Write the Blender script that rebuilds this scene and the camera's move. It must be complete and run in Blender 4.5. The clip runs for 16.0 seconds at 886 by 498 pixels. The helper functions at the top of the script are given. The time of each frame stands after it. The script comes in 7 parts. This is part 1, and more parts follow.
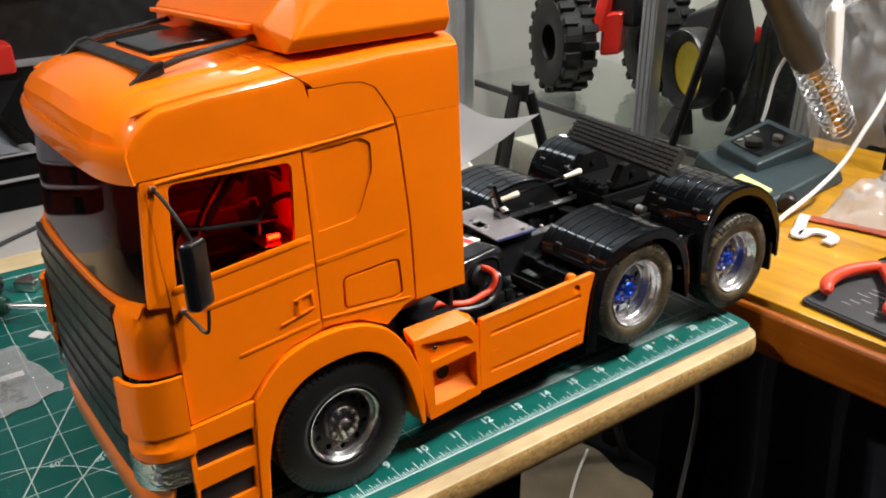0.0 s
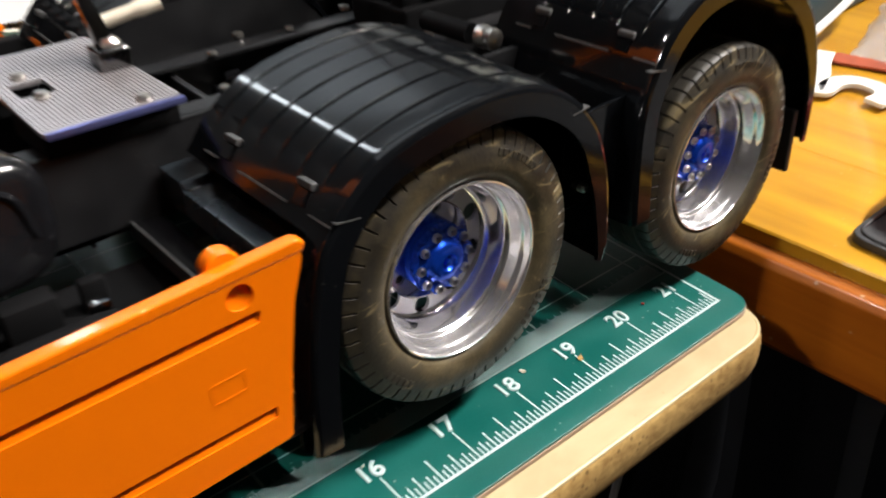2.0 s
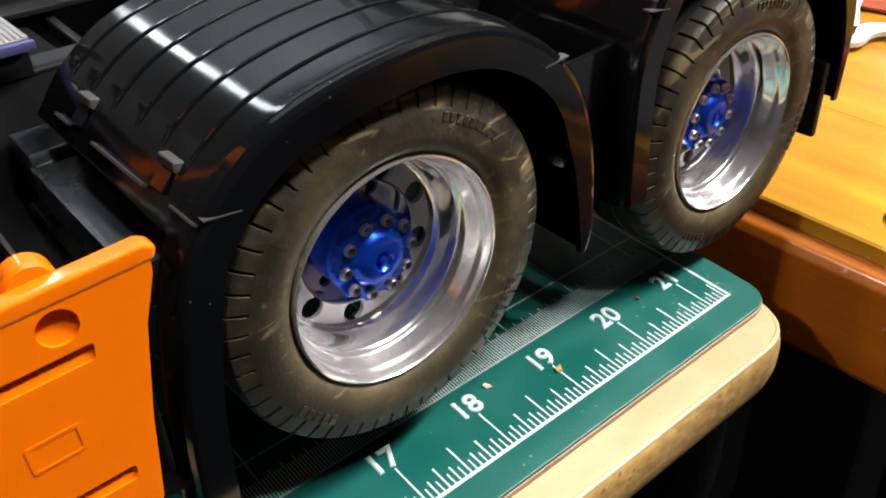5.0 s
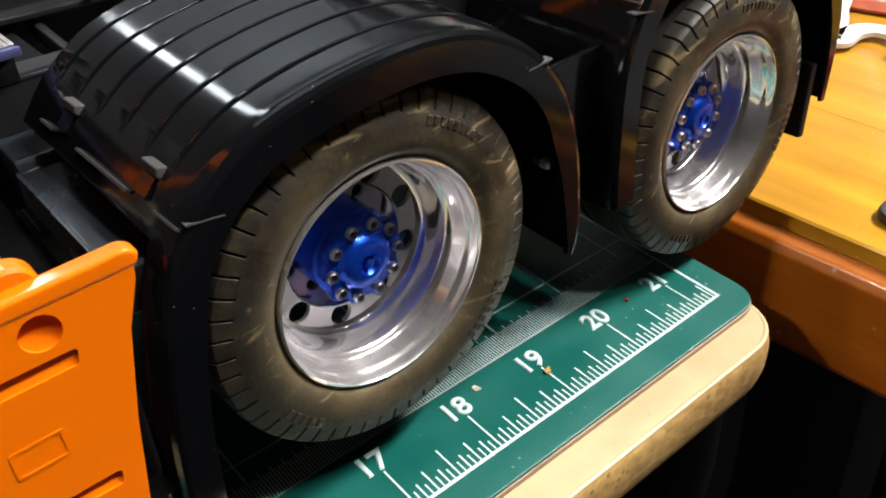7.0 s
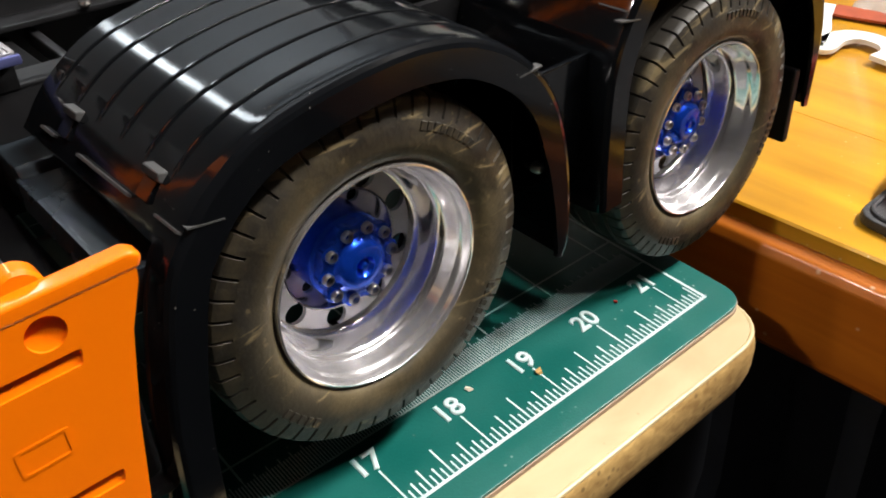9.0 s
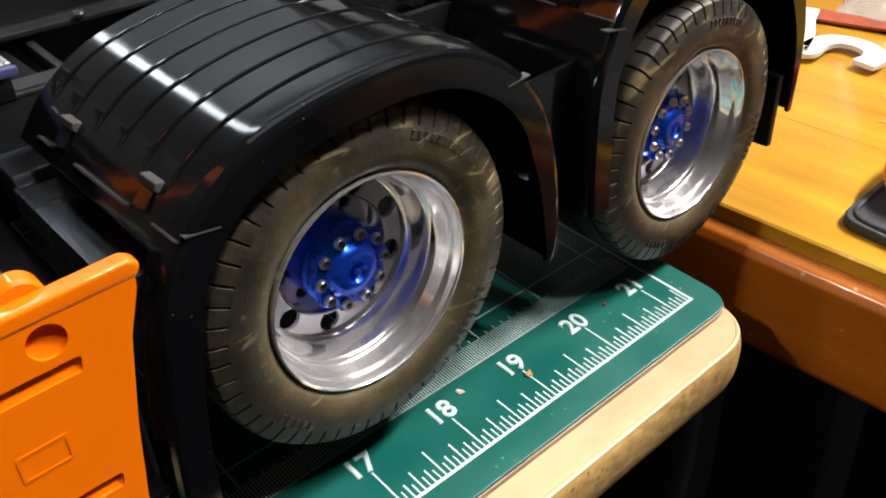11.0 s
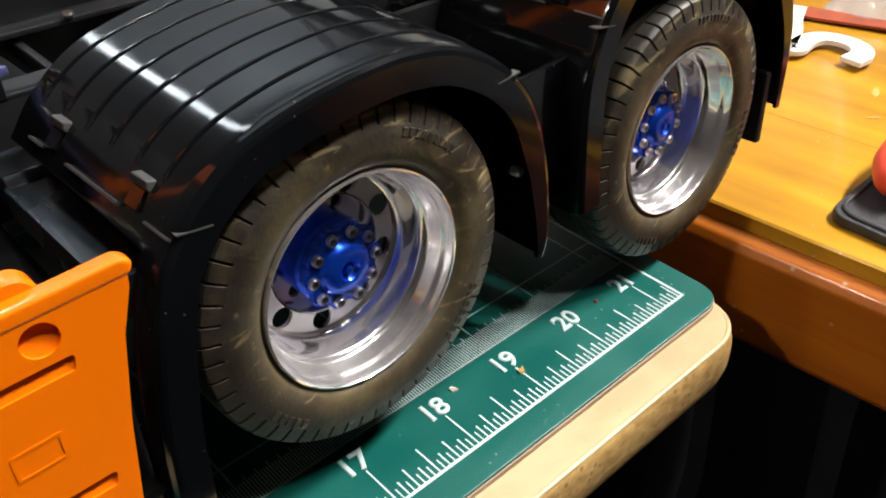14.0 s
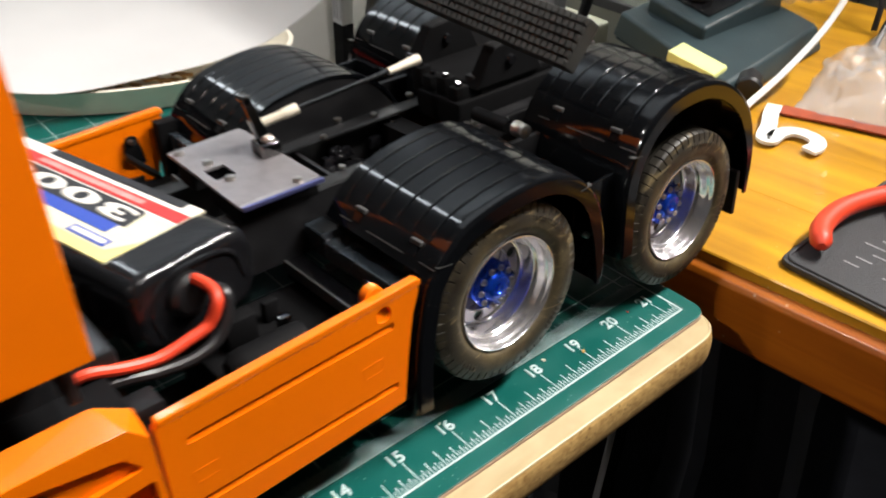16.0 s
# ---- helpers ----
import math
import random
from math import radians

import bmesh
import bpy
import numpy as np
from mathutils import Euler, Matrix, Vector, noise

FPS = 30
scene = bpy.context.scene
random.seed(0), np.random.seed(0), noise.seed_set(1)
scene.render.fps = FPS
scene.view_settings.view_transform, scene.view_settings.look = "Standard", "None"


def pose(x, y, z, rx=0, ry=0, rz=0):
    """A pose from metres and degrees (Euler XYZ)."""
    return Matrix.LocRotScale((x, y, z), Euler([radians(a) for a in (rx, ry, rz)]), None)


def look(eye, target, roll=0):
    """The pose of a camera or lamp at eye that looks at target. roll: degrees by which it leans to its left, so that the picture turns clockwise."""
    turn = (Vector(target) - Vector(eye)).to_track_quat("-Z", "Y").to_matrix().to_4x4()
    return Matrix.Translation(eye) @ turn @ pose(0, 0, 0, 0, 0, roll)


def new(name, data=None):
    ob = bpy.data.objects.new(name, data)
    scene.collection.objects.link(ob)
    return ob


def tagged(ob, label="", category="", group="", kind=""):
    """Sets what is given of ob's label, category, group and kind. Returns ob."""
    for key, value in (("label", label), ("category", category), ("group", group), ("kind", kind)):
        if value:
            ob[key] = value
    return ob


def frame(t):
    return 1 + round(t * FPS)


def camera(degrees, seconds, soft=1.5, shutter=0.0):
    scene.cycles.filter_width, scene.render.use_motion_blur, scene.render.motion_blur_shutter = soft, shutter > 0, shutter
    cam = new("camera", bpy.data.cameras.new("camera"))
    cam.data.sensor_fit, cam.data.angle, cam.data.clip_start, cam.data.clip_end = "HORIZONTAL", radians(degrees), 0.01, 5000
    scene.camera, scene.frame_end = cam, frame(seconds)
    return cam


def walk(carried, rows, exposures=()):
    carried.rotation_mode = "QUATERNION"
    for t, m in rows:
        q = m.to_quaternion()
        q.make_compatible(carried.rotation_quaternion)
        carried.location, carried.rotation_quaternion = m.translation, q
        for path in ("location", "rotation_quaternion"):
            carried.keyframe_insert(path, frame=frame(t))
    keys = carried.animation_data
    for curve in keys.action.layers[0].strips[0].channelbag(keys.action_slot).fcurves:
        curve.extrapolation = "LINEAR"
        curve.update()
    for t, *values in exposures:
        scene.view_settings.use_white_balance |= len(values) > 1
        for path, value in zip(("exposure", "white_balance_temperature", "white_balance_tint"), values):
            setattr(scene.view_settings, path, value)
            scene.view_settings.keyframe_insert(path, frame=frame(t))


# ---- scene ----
cam = camera(54.64, 16.0, soft=1.9, shutter=0.3)
PATH = [
    (0, (0.0136, -0.3389, 0.3355), (0.5437, 0.3966, -0.0864), -0.04),
    (0.5, (0.0318, -0.3227, 0.3276), (0.5695, 0.4049, -0.0985), 0.13),
    (1, (0.0884, -0.2704, 0.3038), (0.6570, 0.4305, -0.1267), 0.33),
    (1.5, (0.2019, -0.1940, 0.2483), (0.7736, 0.4821, -0.2167), -0.11),
    (2, (0.3188, -0.1159, 0.1796), (0.8542, 0.5129, -0.3844), 0.28),
    (2.5, (0.3622, -0.0676, 0.1464), (0.8727, 0.5434, -0.4586), 0.70),
    (3, (0.3561, -0.0734, 0.1495), (0.8635, 0.5344, -0.4613), 0.94),
    (3.5, (0.3583, -0.0766, 0.1508), (0.8591, 0.5339, -0.4627), 0.65),
    (4, (0.3588, -0.0837, 0.1547), (0.8695, 0.5229, -0.4547), 0.80),
    (6.5, (0.3614, -0.0905, 0.1576), (0.8757, 0.5167, -0.4480), -0.01),
    (7, (0.3613, -0.0908, 0.1573), (0.8788, 0.5155, -0.4465), -0.00),
    (7.5, (0.3603, -0.0910, 0.1580), (0.8814, 0.5149, -0.4432), 0.04),
    (8, (0.3582, -0.0906, 0.1597), (0.8818, 0.5138, -0.4407), 0.22),
    (8.5, (0.3579, -0.0916, 0.1594), (0.8873, 0.5083, -0.4405), 0.56),
    (9, (0.3583, -0.0929, 0.1591), (0.8883, 0.5081, -0.4391), 0.31),
    (11.5, (0.3564, -0.0949, 0.1621), (0.8992, 0.4971, -0.4336), 0.58),
    (12, (0.3570, -0.0954, 0.1616), (0.9027, 0.4939, -0.4341), 0.62),
    (12.5, (0.3563, -0.0956, 0.1621), (0.9030, 0.4937, -0.4327), 0.39),
    (13, (0.3550, -0.0950, 0.1628), (0.9017, 0.4943, -0.4320), 0.45),
    (13.5, (0.3559, -0.0951, 0.1619), (0.9025, 0.4932, -0.4340), 0.44),
    (14, (0.3559, -0.0953, 0.1615), (0.9030, 0.4934, -0.4336), 0.35),
    (14.5, (0.3560, -0.0957, 0.1619), (0.9019, 0.4930, -0.4343), 0.24),
    (15, (0.3542, -0.0961, 0.1630), (0.8999, 0.4937, -0.4324), 0.13),
    (15.5, (0.3309, -0.1092, 0.1834), (0.8830, 0.4838, -0.4027), 0.30),
    (16, (0.2445, -0.1647, 0.2544), (0.7880, 0.4525, -0.3145), 0.73),
]
EXPOSURES = [(0, -0.03), (1.5, -0.06), (2, 0.0), (2.5, 0.04), (4, 0.13), (6.5, 0.05), (12, 0.03), (15, 0.02), (15.5, 0.0), (16, -0.06)]
walk(cam, [(t, look(eye, target, roll)) for t, eye, target, roll in PATH], EXPOSURES)

# ---- light ----
world = bpy.data.worlds.new("room_air")
scene.world = world
world.use_nodes = True
world.node_tree.nodes["Background"].inputs[0].default_value = (0.9, 0.95, 1.0, 1)
world.node_tree.nodes["Background"].inputs[1].default_value = 0.003
scene.view_settings.exposure = 0.0


def lamp(name, eye, target, sx, sy, watts, colour, spread=180):
    data = bpy.data.lights.new(name, "AREA")
    data.shape, data.size, data.size_y, data.energy, data.color = "RECTANGLE", sx, sy, watts, colour
    data.spread = radians(spread)
    ob = new(name, data)
    ob.matrix_world = look(eye, target)
    return ob


COOL, WARM, NEUTRAL = (0.86, 0.94, 1.0), (1.0, 0.92, 0.82), (1.0, 0.955, 0.905)
for k in range(6):
    lamp("overhead_spot", (1.02 + 0.13 * k, -0.40 + 0.045 * k, 1.25), (0.40, 0.05, 0.0), 0.05, 0.05, 1.95, NEUTRAL, 90)
# Unseen spot added to brighten the cab.
lamp("overhead_spot", (0.66, -0.62, 1.60), (0.12, 0.05, 0.10), 0.05, 0.05, 1.0, NEUTRAL, 42)
# Unseen spot added over the left of the mat and the paper.
lamp("overhead_spot", (-0.40, 0.45, 1.50), (0.0, 0.15, 0.0), 0.07, 0.07, 1.5, NEUTRAL, 80)
# Unseen fill brightens the upper wall for sheen on the mudguards.
lamp("sheen_fill", (1.02, 1.02, 1.62), (1.02, 1.20, 1.30), 0.95, 0.05, 2.8, COOL, 130)
# Unseen spot added to brighten the display cabinet.
lamp("overhead_spot", (0.85, 0.62, 1.50), (1.25, 0.80, 0.0), 0.08, 0.08, 4.1, NEUTRAL, 55)
# Unseen spot added from the west to light the cab's front.
lamp("overhead_spot", (-0.80, 0.10, 1.20), (0.05, 0.11, 0.08), 0.05, 0.05, 1.0, NEUTRAL, 50)
lamp("tube_lamp", (0.45, 0.77, 0.70), (0.42, 0.05, 0.09), 0.044, 0.52, 1.05, COOL)
# Broad overhead fill, added without a fitting.
lamp("overhead_fill", (0.95, 0.70, 1.68), (0.95, 0.70, 0.0), 1.5, 0.6, 2.6, (0.86, 0.94, 1.0))
# Second added fill, lower on the wall, for the same sheen.
lamp("sheen_fill", (0.85, 0.98, 1.02), (0.85, 1.20, 0.74), 0.60, 0.05, 1.5, COOL, 120)
# Small fill added from behind the cabinet towards the truck.
lamp("back_fill", (1.38, 1.15, 0.50), (0.55, 0.05, 0.05), 0.06, 0.06, 1.2, NEUTRAL)
# Warm fill added for skirt, mat and table; no lamp stands there.
lamp("warm_fill", (0.98, -0.22, 0.78), (0.62, 0.02, 0.03), 0.12, 0.12, 1.5, WARM)


# ---- materials ----
def principled(name, colour, rough=0.5, metal=0.0, coat=0.0, var=0.12, scale=60.0, bump=0.0, bump_scale=400.0, rough_var=0.0, spec=0.5):
    m = bpy.data.materials.new(name)
    m.use_nodes = True
    nt = m.node_tree
    b = nt.nodes["Principled BSDF"]
    b.inputs["Metallic"].default_value = metal
    b.inputs["Roughness"].default_value = rough
    b.inputs["Coat Weight"].default_value = coat
    b.inputs["Coat Roughness"].default_value = 0.08
    b.inputs["Specular IOR Level"].default_value = spec
    geo = nt.nodes.new("ShaderNodeTexCoord")
    if var > 0:
        n1 = nt.nodes.new("ShaderNodeTexNoise")
        n1.inputs["Scale"].default_value, n1.inputs["Detail"].default_value = scale, 6
        n2 = nt.nodes.new("ShaderNodeTexNoise")
        n2.inputs["Scale"].default_value, n2.inputs["Detail"].default_value = scale * 0.12, 3
        add = nt.nodes.new("ShaderNodeMath")
        add.operation = "ADD"
        mul = nt.nodes.new("ShaderNodeMapRange")
        mul.inputs["From Min"].default_value, mul.inputs["From Max"].default_value = 0.7, 1.3
        mul.inputs["To Min"].default_value, mul.inputs["To Max"].default_value = 1 - var, 1 + var
        mix = nt.nodes.new("ShaderNodeVectorMath")
        mix.operation = "SCALE"
        mix.inputs[0].default_value = colour[:3]
        for n in (n1, n2):
            nt.links.new(geo.outputs["Object"], n.inputs["Vector"])
        nt.links.new(n1.outputs["Fac"], add.inputs[0])
        nt.links.new(n2.outputs["Fac"], add.inputs[1])
        nt.links.new(add.outputs[0], mul.inputs["Value"])
        nt.links.new(mul.outputs[0], mix.inputs["Scale"])
        nt.links.new(mix.outputs[0], b.inputs["Base Color"])
        if rough_var > 0:
            rr = nt.nodes.new("ShaderNodeMapRange")
            rr.inputs["From Min"].default_value, rr.inputs["From Max"].default_value = 0.3, 0.7
            rr.inputs["To Min"].default_value, rr.inputs["To Max"].default_value = max(0.02, rough - rough_var), min(1, rough + rough_var)
            nt.links.new(n1.outputs["Fac"], rr.inputs["Value"])
            nt.links.new(rr.outputs[0], b.inputs["Roughness"])
    else:
        b.inputs["Base Color"].default_value = (*colour[:3], 1)
    if bump > 0:
        nb = nt.nodes.new("ShaderNodeTexNoise")
        nb.inputs["Scale"].default_value, nb.inputs["Detail"].default_value = bump_scale, 4
        bp = nt.nodes.new("ShaderNodeBump")
        bp.inputs["Strength"].default_value, bp.inputs["Distance"].default_value = bump, 0.001
        nt.links.new(geo.outputs["Object"], nb.inputs["Vector"])
        nt.links.new(nb.outputs["Fac"], bp.inputs["Height"])
        nt.links.new(bp.outputs[0], b.inputs["Normal"])
    return m


def glowing(name, colour, strength):
    m = bpy.data.materials.new(name)
    m.use_nodes = True
    b = m.node_tree.nodes["Principled BSDF"]
    b.inputs["Base Color"].default_value = (*colour, 1)
    b.inputs["Emission Color"].default_value = (*colour, 1)
    b.inputs["Emission Strength"].default_value = strength
    return m


def clear(name, colour=(1, 1, 1), rough=0.02, ior=1.5, sheen=1.0):
    m = bpy.data.materials.new(name)
    m.use_nodes = True
    nt = m.node_tree
    nt.nodes.remove(nt.nodes["Principled BSDF"])
    out = nt.nodes["Material Output"]
    tr, gl, lw, mx = (nt.nodes.new(k) for k in ("ShaderNodeBsdfTransparent", "ShaderNodeBsdfGlossy", "ShaderNodeLayerWeight", "ShaderNodeMixShader"))
    power, scaled = nt.nodes.new("ShaderNodeMath"), nt.nodes.new("ShaderNodeMath")
    tr.inputs[0].default_value = (*colour, 1)
    gl.inputs["Roughness"].default_value, gl.inputs["Color"].default_value = rough, (sheen, sheen * 0.97, sheen, 1)
    f0 = ((ior - 1) / (ior + 1)) ** 2
    lw.inputs["Blend"].default_value = 0.5
    power.operation, scaled.operation = "POWER", "MULTIPLY_ADD"
    power.inputs[1].default_value = 5.0
    scaled.inputs[1].default_value, scaled.inputs[2].default_value = 1 - f0, f0
    nt.links.new(lw.outputs["Facing"], power.inputs[0])
    nt.links.new(power.outputs[0], scaled.inputs[0])
    nt.links.new(scaled.outputs[0], mx.inputs[0])
    nt.links.new(tr.outputs[0], mx.inputs[1])
    nt.links.new(gl.outputs[0], mx.inputs[2])
    nt.links.new(mx.outputs[0], out.inputs[0])
    return m


def grained(name, dark, light, rough, coat=0.0, along="X", stretch=14.0, scale=9.0, bump=0.15):
    """Wood with grain along one axis."""
    m = bpy.data.materials.new(name)
    m.use_nodes = True
    nt = m.node_tree
    b = nt.nodes["Principled BSDF"]
    b.inputs["Roughness"].default_value, b.inputs["Coat Weight"].default_value = rough, coat
    b.inputs["Coat Roughness"].default_value = 0.12
    geo, mp = nt.nodes.new("ShaderNodeTexCoord"), nt.nodes.new("ShaderNodeMapping")
    mp.inputs["Scale"].default_value = [1.0 if a == along else stretch for a in "XYZ"]
    n, n2, ramp, mul = (nt.nodes.new(k) for k in ("ShaderNodeTexNoise", "ShaderNodeTexNoise", "ShaderNodeValToRGB", "ShaderNodeMath"))
    n.inputs["Scale"].default_value, n.inputs["Detail"].default_value, n.inputs["Distortion"].default_value = scale, 8, 0.6
    n2.inputs["Scale"].default_value, n2.inputs["Detail"].default_value = 14, 4
    ramp.color_ramp.elements[0].position, ramp.color_ramp.elements[1].position = 0.32, 0.68
    ramp.color_ramp.elements[0].color, ramp.color_ramp.elements[1].color = (*dark, 1), (*light, 1)
    mul.operation = "MULTIPLY_ADD"
    mul.inputs[1].default_value, mul.inputs[2].default_value = 0.35, 0.0
    add = nt.nodes.new("ShaderNodeMath")
    add.operation = "MULTIPLY_ADD"
    add.inputs[1].default_value = 0.65
    nt.links.new(geo.outputs["Object"], mp.inputs["Vector"])
    nt.links.new(mp.outputs[0], n.inputs["Vector"])
    nt.links.new(geo.outputs["Object"], n2.inputs["Vector"])
    nt.links.new(n2.outputs["Fac"], mul.inputs[0])
    nt.links.new(n.outputs["Fac"], add.inputs[0])
    nt.links.new(mul.outputs[0], add.inputs[2])
    nt.links.new(add.outputs[0], ramp.inputs[0])
    nt.links.new(ramp.outputs[0], b.inputs["Base Color"])
    bp = nt.nodes.new("ShaderNodeBump")
    bp.inputs["Strength"].default_value, bp.inputs["Distance"].default_value = bump, 0.0006
    nt.links.new(n.outputs["Fac"], bp.inputs["Height"])
    nt.links.new(bp.outputs[0], b.inputs["Normal"])
    return m


def dusty(name, base, dust):
    """Rubber with brown dust in smears and scuffs, thickest round the rim; the tread stays dark to stand for shade."""
    m = principled(name, base, 0.52, var=0.3, scale=90, bump=0.12, bump_scale=900, rough_var=0.12)
    nt = m.node_tree
    b = nt.nodes["Principled BSDF"]

    def node(kind, **ins):
        n = nt.nodes.new(kind)
        for k, v in ins.items():
            n.inputs[k.replace("_", " ")].default_value = v
        return n

    def math_node(op, a, c=None, value=0.0):
        n = nt.nodes.new("ShaderNodeMath")
        n.operation = op
        n.inputs[1].default_value = value
        nt.links.new(a, n.inputs[0])
        if c is not None:
            nt.links.new(c, n.inputs[1])
        return n.outputs[0]

    def ranged(src, lo, hi, top):
        n = node("ShaderNodeMapRange", From_Min=lo, From_Max=hi, To_Max=top)
        nt.links.new(src, n.inputs["Value"])
        return n.outputs[0]

    old = b.inputs["Base Color"].links[0].from_socket
    geo = nt.nodes.new("ShaderNodeTexCoord")
    flat = nt.nodes.new("ShaderNodeVectorMath")
    flat.operation = "MULTIPLY"
    flat.inputs[1].default_value = (1, 0, 1)
    size = nt.nodes.new("ShaderNodeVectorMath")
    size.operation = "LENGTH"
    nt.links.new(geo.outputs["Object"], flat.inputs[0])
    nt.links.new(flat.outputs[0], size.inputs[0])
    mp = node("ShaderNodeMapping", Rotation=(0, 0.75, 0), Scale=(1.0, 1.0, 3.6))
    nt.links.new(geo.outputs["Object"], mp.inputs["Vector"])
    smear = node("ShaderNodeTexNoise", Scale=60, Detail=5, Roughness=0.55, Distortion=0.8)
    cloud = node("ShaderNodeTexNoise", Scale=55, Detail=8, Roughness=0.7)
    fleck = node("ShaderNodeTexNoise", Scale=420, Detail=3)
    nt.links.new(mp.outputs[0], smear.inputs["Vector"])
    for n in (cloud, fleck):
        nt.links.new(geo.outputs["Object"], n.inputs["Vector"])
    ring = math_node("MULTIPLY", ranged(size.outputs["Value"], 0.0315, 0.0252, 0.75), cloud.outputs["Fac"])
    amount = math_node("ADD", ring, ranged(cloud.outputs["Fac"], 0.47, 0.66, 0.34))
    amount = math_node("ADD", amount, ranged(smear.outputs["Fac"], 0.60, 0.66, 0.85))
    amount = math_node("ADD", amount, ranged(fleck.outputs["Fac"], 0.66, 0.74, 0.4))
    amount = math_node("MINIMUM", amount, value=1.0)
    axes = nt.nodes.new("ShaderNodeSeparateXYZ")
    nt.links.new(geo.outputs["Object"], axes.inputs[0])
    # Dust fades out towards the tread, whose dark colour imitates the arch's shade.
    amount = math_node("MULTIPLY", amount, ranged(axes.outputs["Y"], 0.0030, 0.0002, 1.0))
    mix = nt.nodes.new("ShaderNodeMix")
    mix.data_type = "RGBA"
    mix.inputs[7].default_value = (*dust, 1)
    nt.links.new(amount, mix.inputs[0])
    nt.links.new(old, mix.inputs[6])
    nt.links.new(mix.outputs[2], b.inputs["Base Color"])
    return m


def polished(m, sharp, share):
    """Adds a mirror-like layer to a duller metal, as hand polishing leaves it."""
    nt = m.node_tree
    b, out = nt.nodes["Principled BSDF"], nt.nodes["Material Output"]
    gl, mx = nt.nodes.new("ShaderNodeBsdfGlossy"), nt.nodes.new("ShaderNodeMixShader")
    gl.inputs["Color"].default_value, gl.inputs["Roughness"].default_value = (0.95, 0.95, 0.97, 1), sharp
    mx.inputs[0].default_value = share
    nt.links.new(b.outputs[0], mx.inputs[1])
    nt.links.new(gl.outputs[0], mx.inputs[2])
    nt.links.new(mx.outputs[0], out.inputs[0])
    return m


def specked(m, colour, scale, lo, amount=0.6):
    """Adds dust specks to a plain material."""
    nt = m.node_tree
    b = nt.nodes["Principled BSDF"]
    old = b.inputs["Base Color"].links[0].from_socket
    geo = nt.nodes.new("ShaderNodeTexCoord")
    n, r, mix, mul = (nt.nodes.new(k) for k in ("ShaderNodeTexVoronoi", "ShaderNodeMapRange", "ShaderNodeMix", "ShaderNodeMath"))
    n.inputs["Scale"].default_value = scale
    big = nt.nodes.new("ShaderNodeTexNoise")
    big.inputs["Scale"].default_value, big.inputs["Detail"].default_value = scale * 0.11, 4
    rb_ = nt.nodes.new("ShaderNodeMapRange")
    rb_.inputs["From Min"].default_value, rb_.inputs["From Max"].default_value = 0.5, 0.62
    r.inputs["From Min"].default_value, r.inputs["From Max"].default_value, r.inputs["To Max"].default_value = lo, lo * 0.5, amount
    mul.operation = "MULTIPLY"
    mix.data_type = "RGBA"
    mix.inputs[7].default_value = (*colour, 1)
    for q in (n, big):
        nt.links.new(geo.outputs["Object"], q.inputs["Vector"])
    nt.links.new(n.outputs["Distance"], r.inputs["Value"])
    nt.links.new(big.outputs["Fac"], rb_.inputs["Value"])
    nt.links.new(r.outputs[0], mul.inputs[0])
    nt.links.new(rb_.outputs[0], mul.inputs[1])
    nt.links.new(mul.outputs[0], mix.inputs[0])
    nt.links.new(old, mix.inputs[6])
    nt.links.new(mix.outputs[2], b.inputs["Base Color"])
    return m


ORANGE = principled("orange_paint", (0.88, 0.174, 0.0010), 0.36, coat=0.75, var=0.05, scale=30, bump=0.03, bump_scale=900, spec=0.12)
GUARD = principled("polished_black_mudguard", (0.0030, 0.0034, 0.0042), 0.105, var=0.3, scale=38, bump=0.02, bump_scale=260, rough_var=0.045, spec=0.5)
BLACK = principled("gloss_black_plastic", (0.006, 0.006, 0.007), 0.13, var=0.3, scale=80, bump=0.02, bump_scale=500, rough_var=0.04)
DULL = principled("dull_black_plastic", (0.007, 0.007, 0.008), 0.5, var=0.3, scale=60, bump=0.06, rough_var=0.1, spec=0.3)
MATT = principled("matt_black_plastic", (0.006, 0.006, 0.0065), 0.6, var=0.3, scale=60, spec=0.06)
LEDGE = principled("dusty_black_ledge", (0.020, 0.026, 0.032), 0.26, var=0.5, scale=50, rough_var=0.12, spec=0.5)
SATIN = principled("satin_black_plastic", (0.010, 0.010, 0.011), 0.38, var=0.25, scale=80, bump=0.05, rough_var=0.08)
RUBBER = dusty("dusty_tyre_rubber", (0.015, 0.012, 0.008), (0.165, 0.126, 0.064))
FRONT_RUBBER = principled("black_tyre_rubber", (0.006, 0.006, 0.006), 0.42, var=0.25, scale=70, bump=0.1, bump_scale=700)
CHROME = principled("polished_aluminium", (0.96, 0.93, 0.945), 0.21, metal=0.78, var=0.04, scale=120, rough_var=0.04)
TURNED = principled("turned_aluminium", (0.93, 0.91, 0.93), 0.34, metal=0.3, var=0.06, scale=120, rough_var=0.06)
DARKCHROME = principled("dark_chrome", (0.18, 0.175, 0.175), 0.16, metal=1.0, var=0.15, scale=90, rough_var=0.06)
RIM_CHROME = principled("dark_grey_chrome", (0.52, 0.51, 0.52), 0.22, metal=1.0, var=0.12, scale=90, rough_var=0.06)
FACETS = principled("faceted_reflector", (0.82, 0.82, 0.84), 0.16, metal=1.0, var=0.1, scale=150, bump=1.0, bump_scale=420)
BLUE = principled("blue_anodised_aluminium", (0.008, 0.085, 0.80), 0.24, metal=0.72, coat=0.6, var=0.08, scale=200, bump=0.10, bump_scale=500)
STEEL = principled("steel_screw", (0.52, 0.50, 0.47), 0.28, metal=1.0, var=0.15, scale=150)
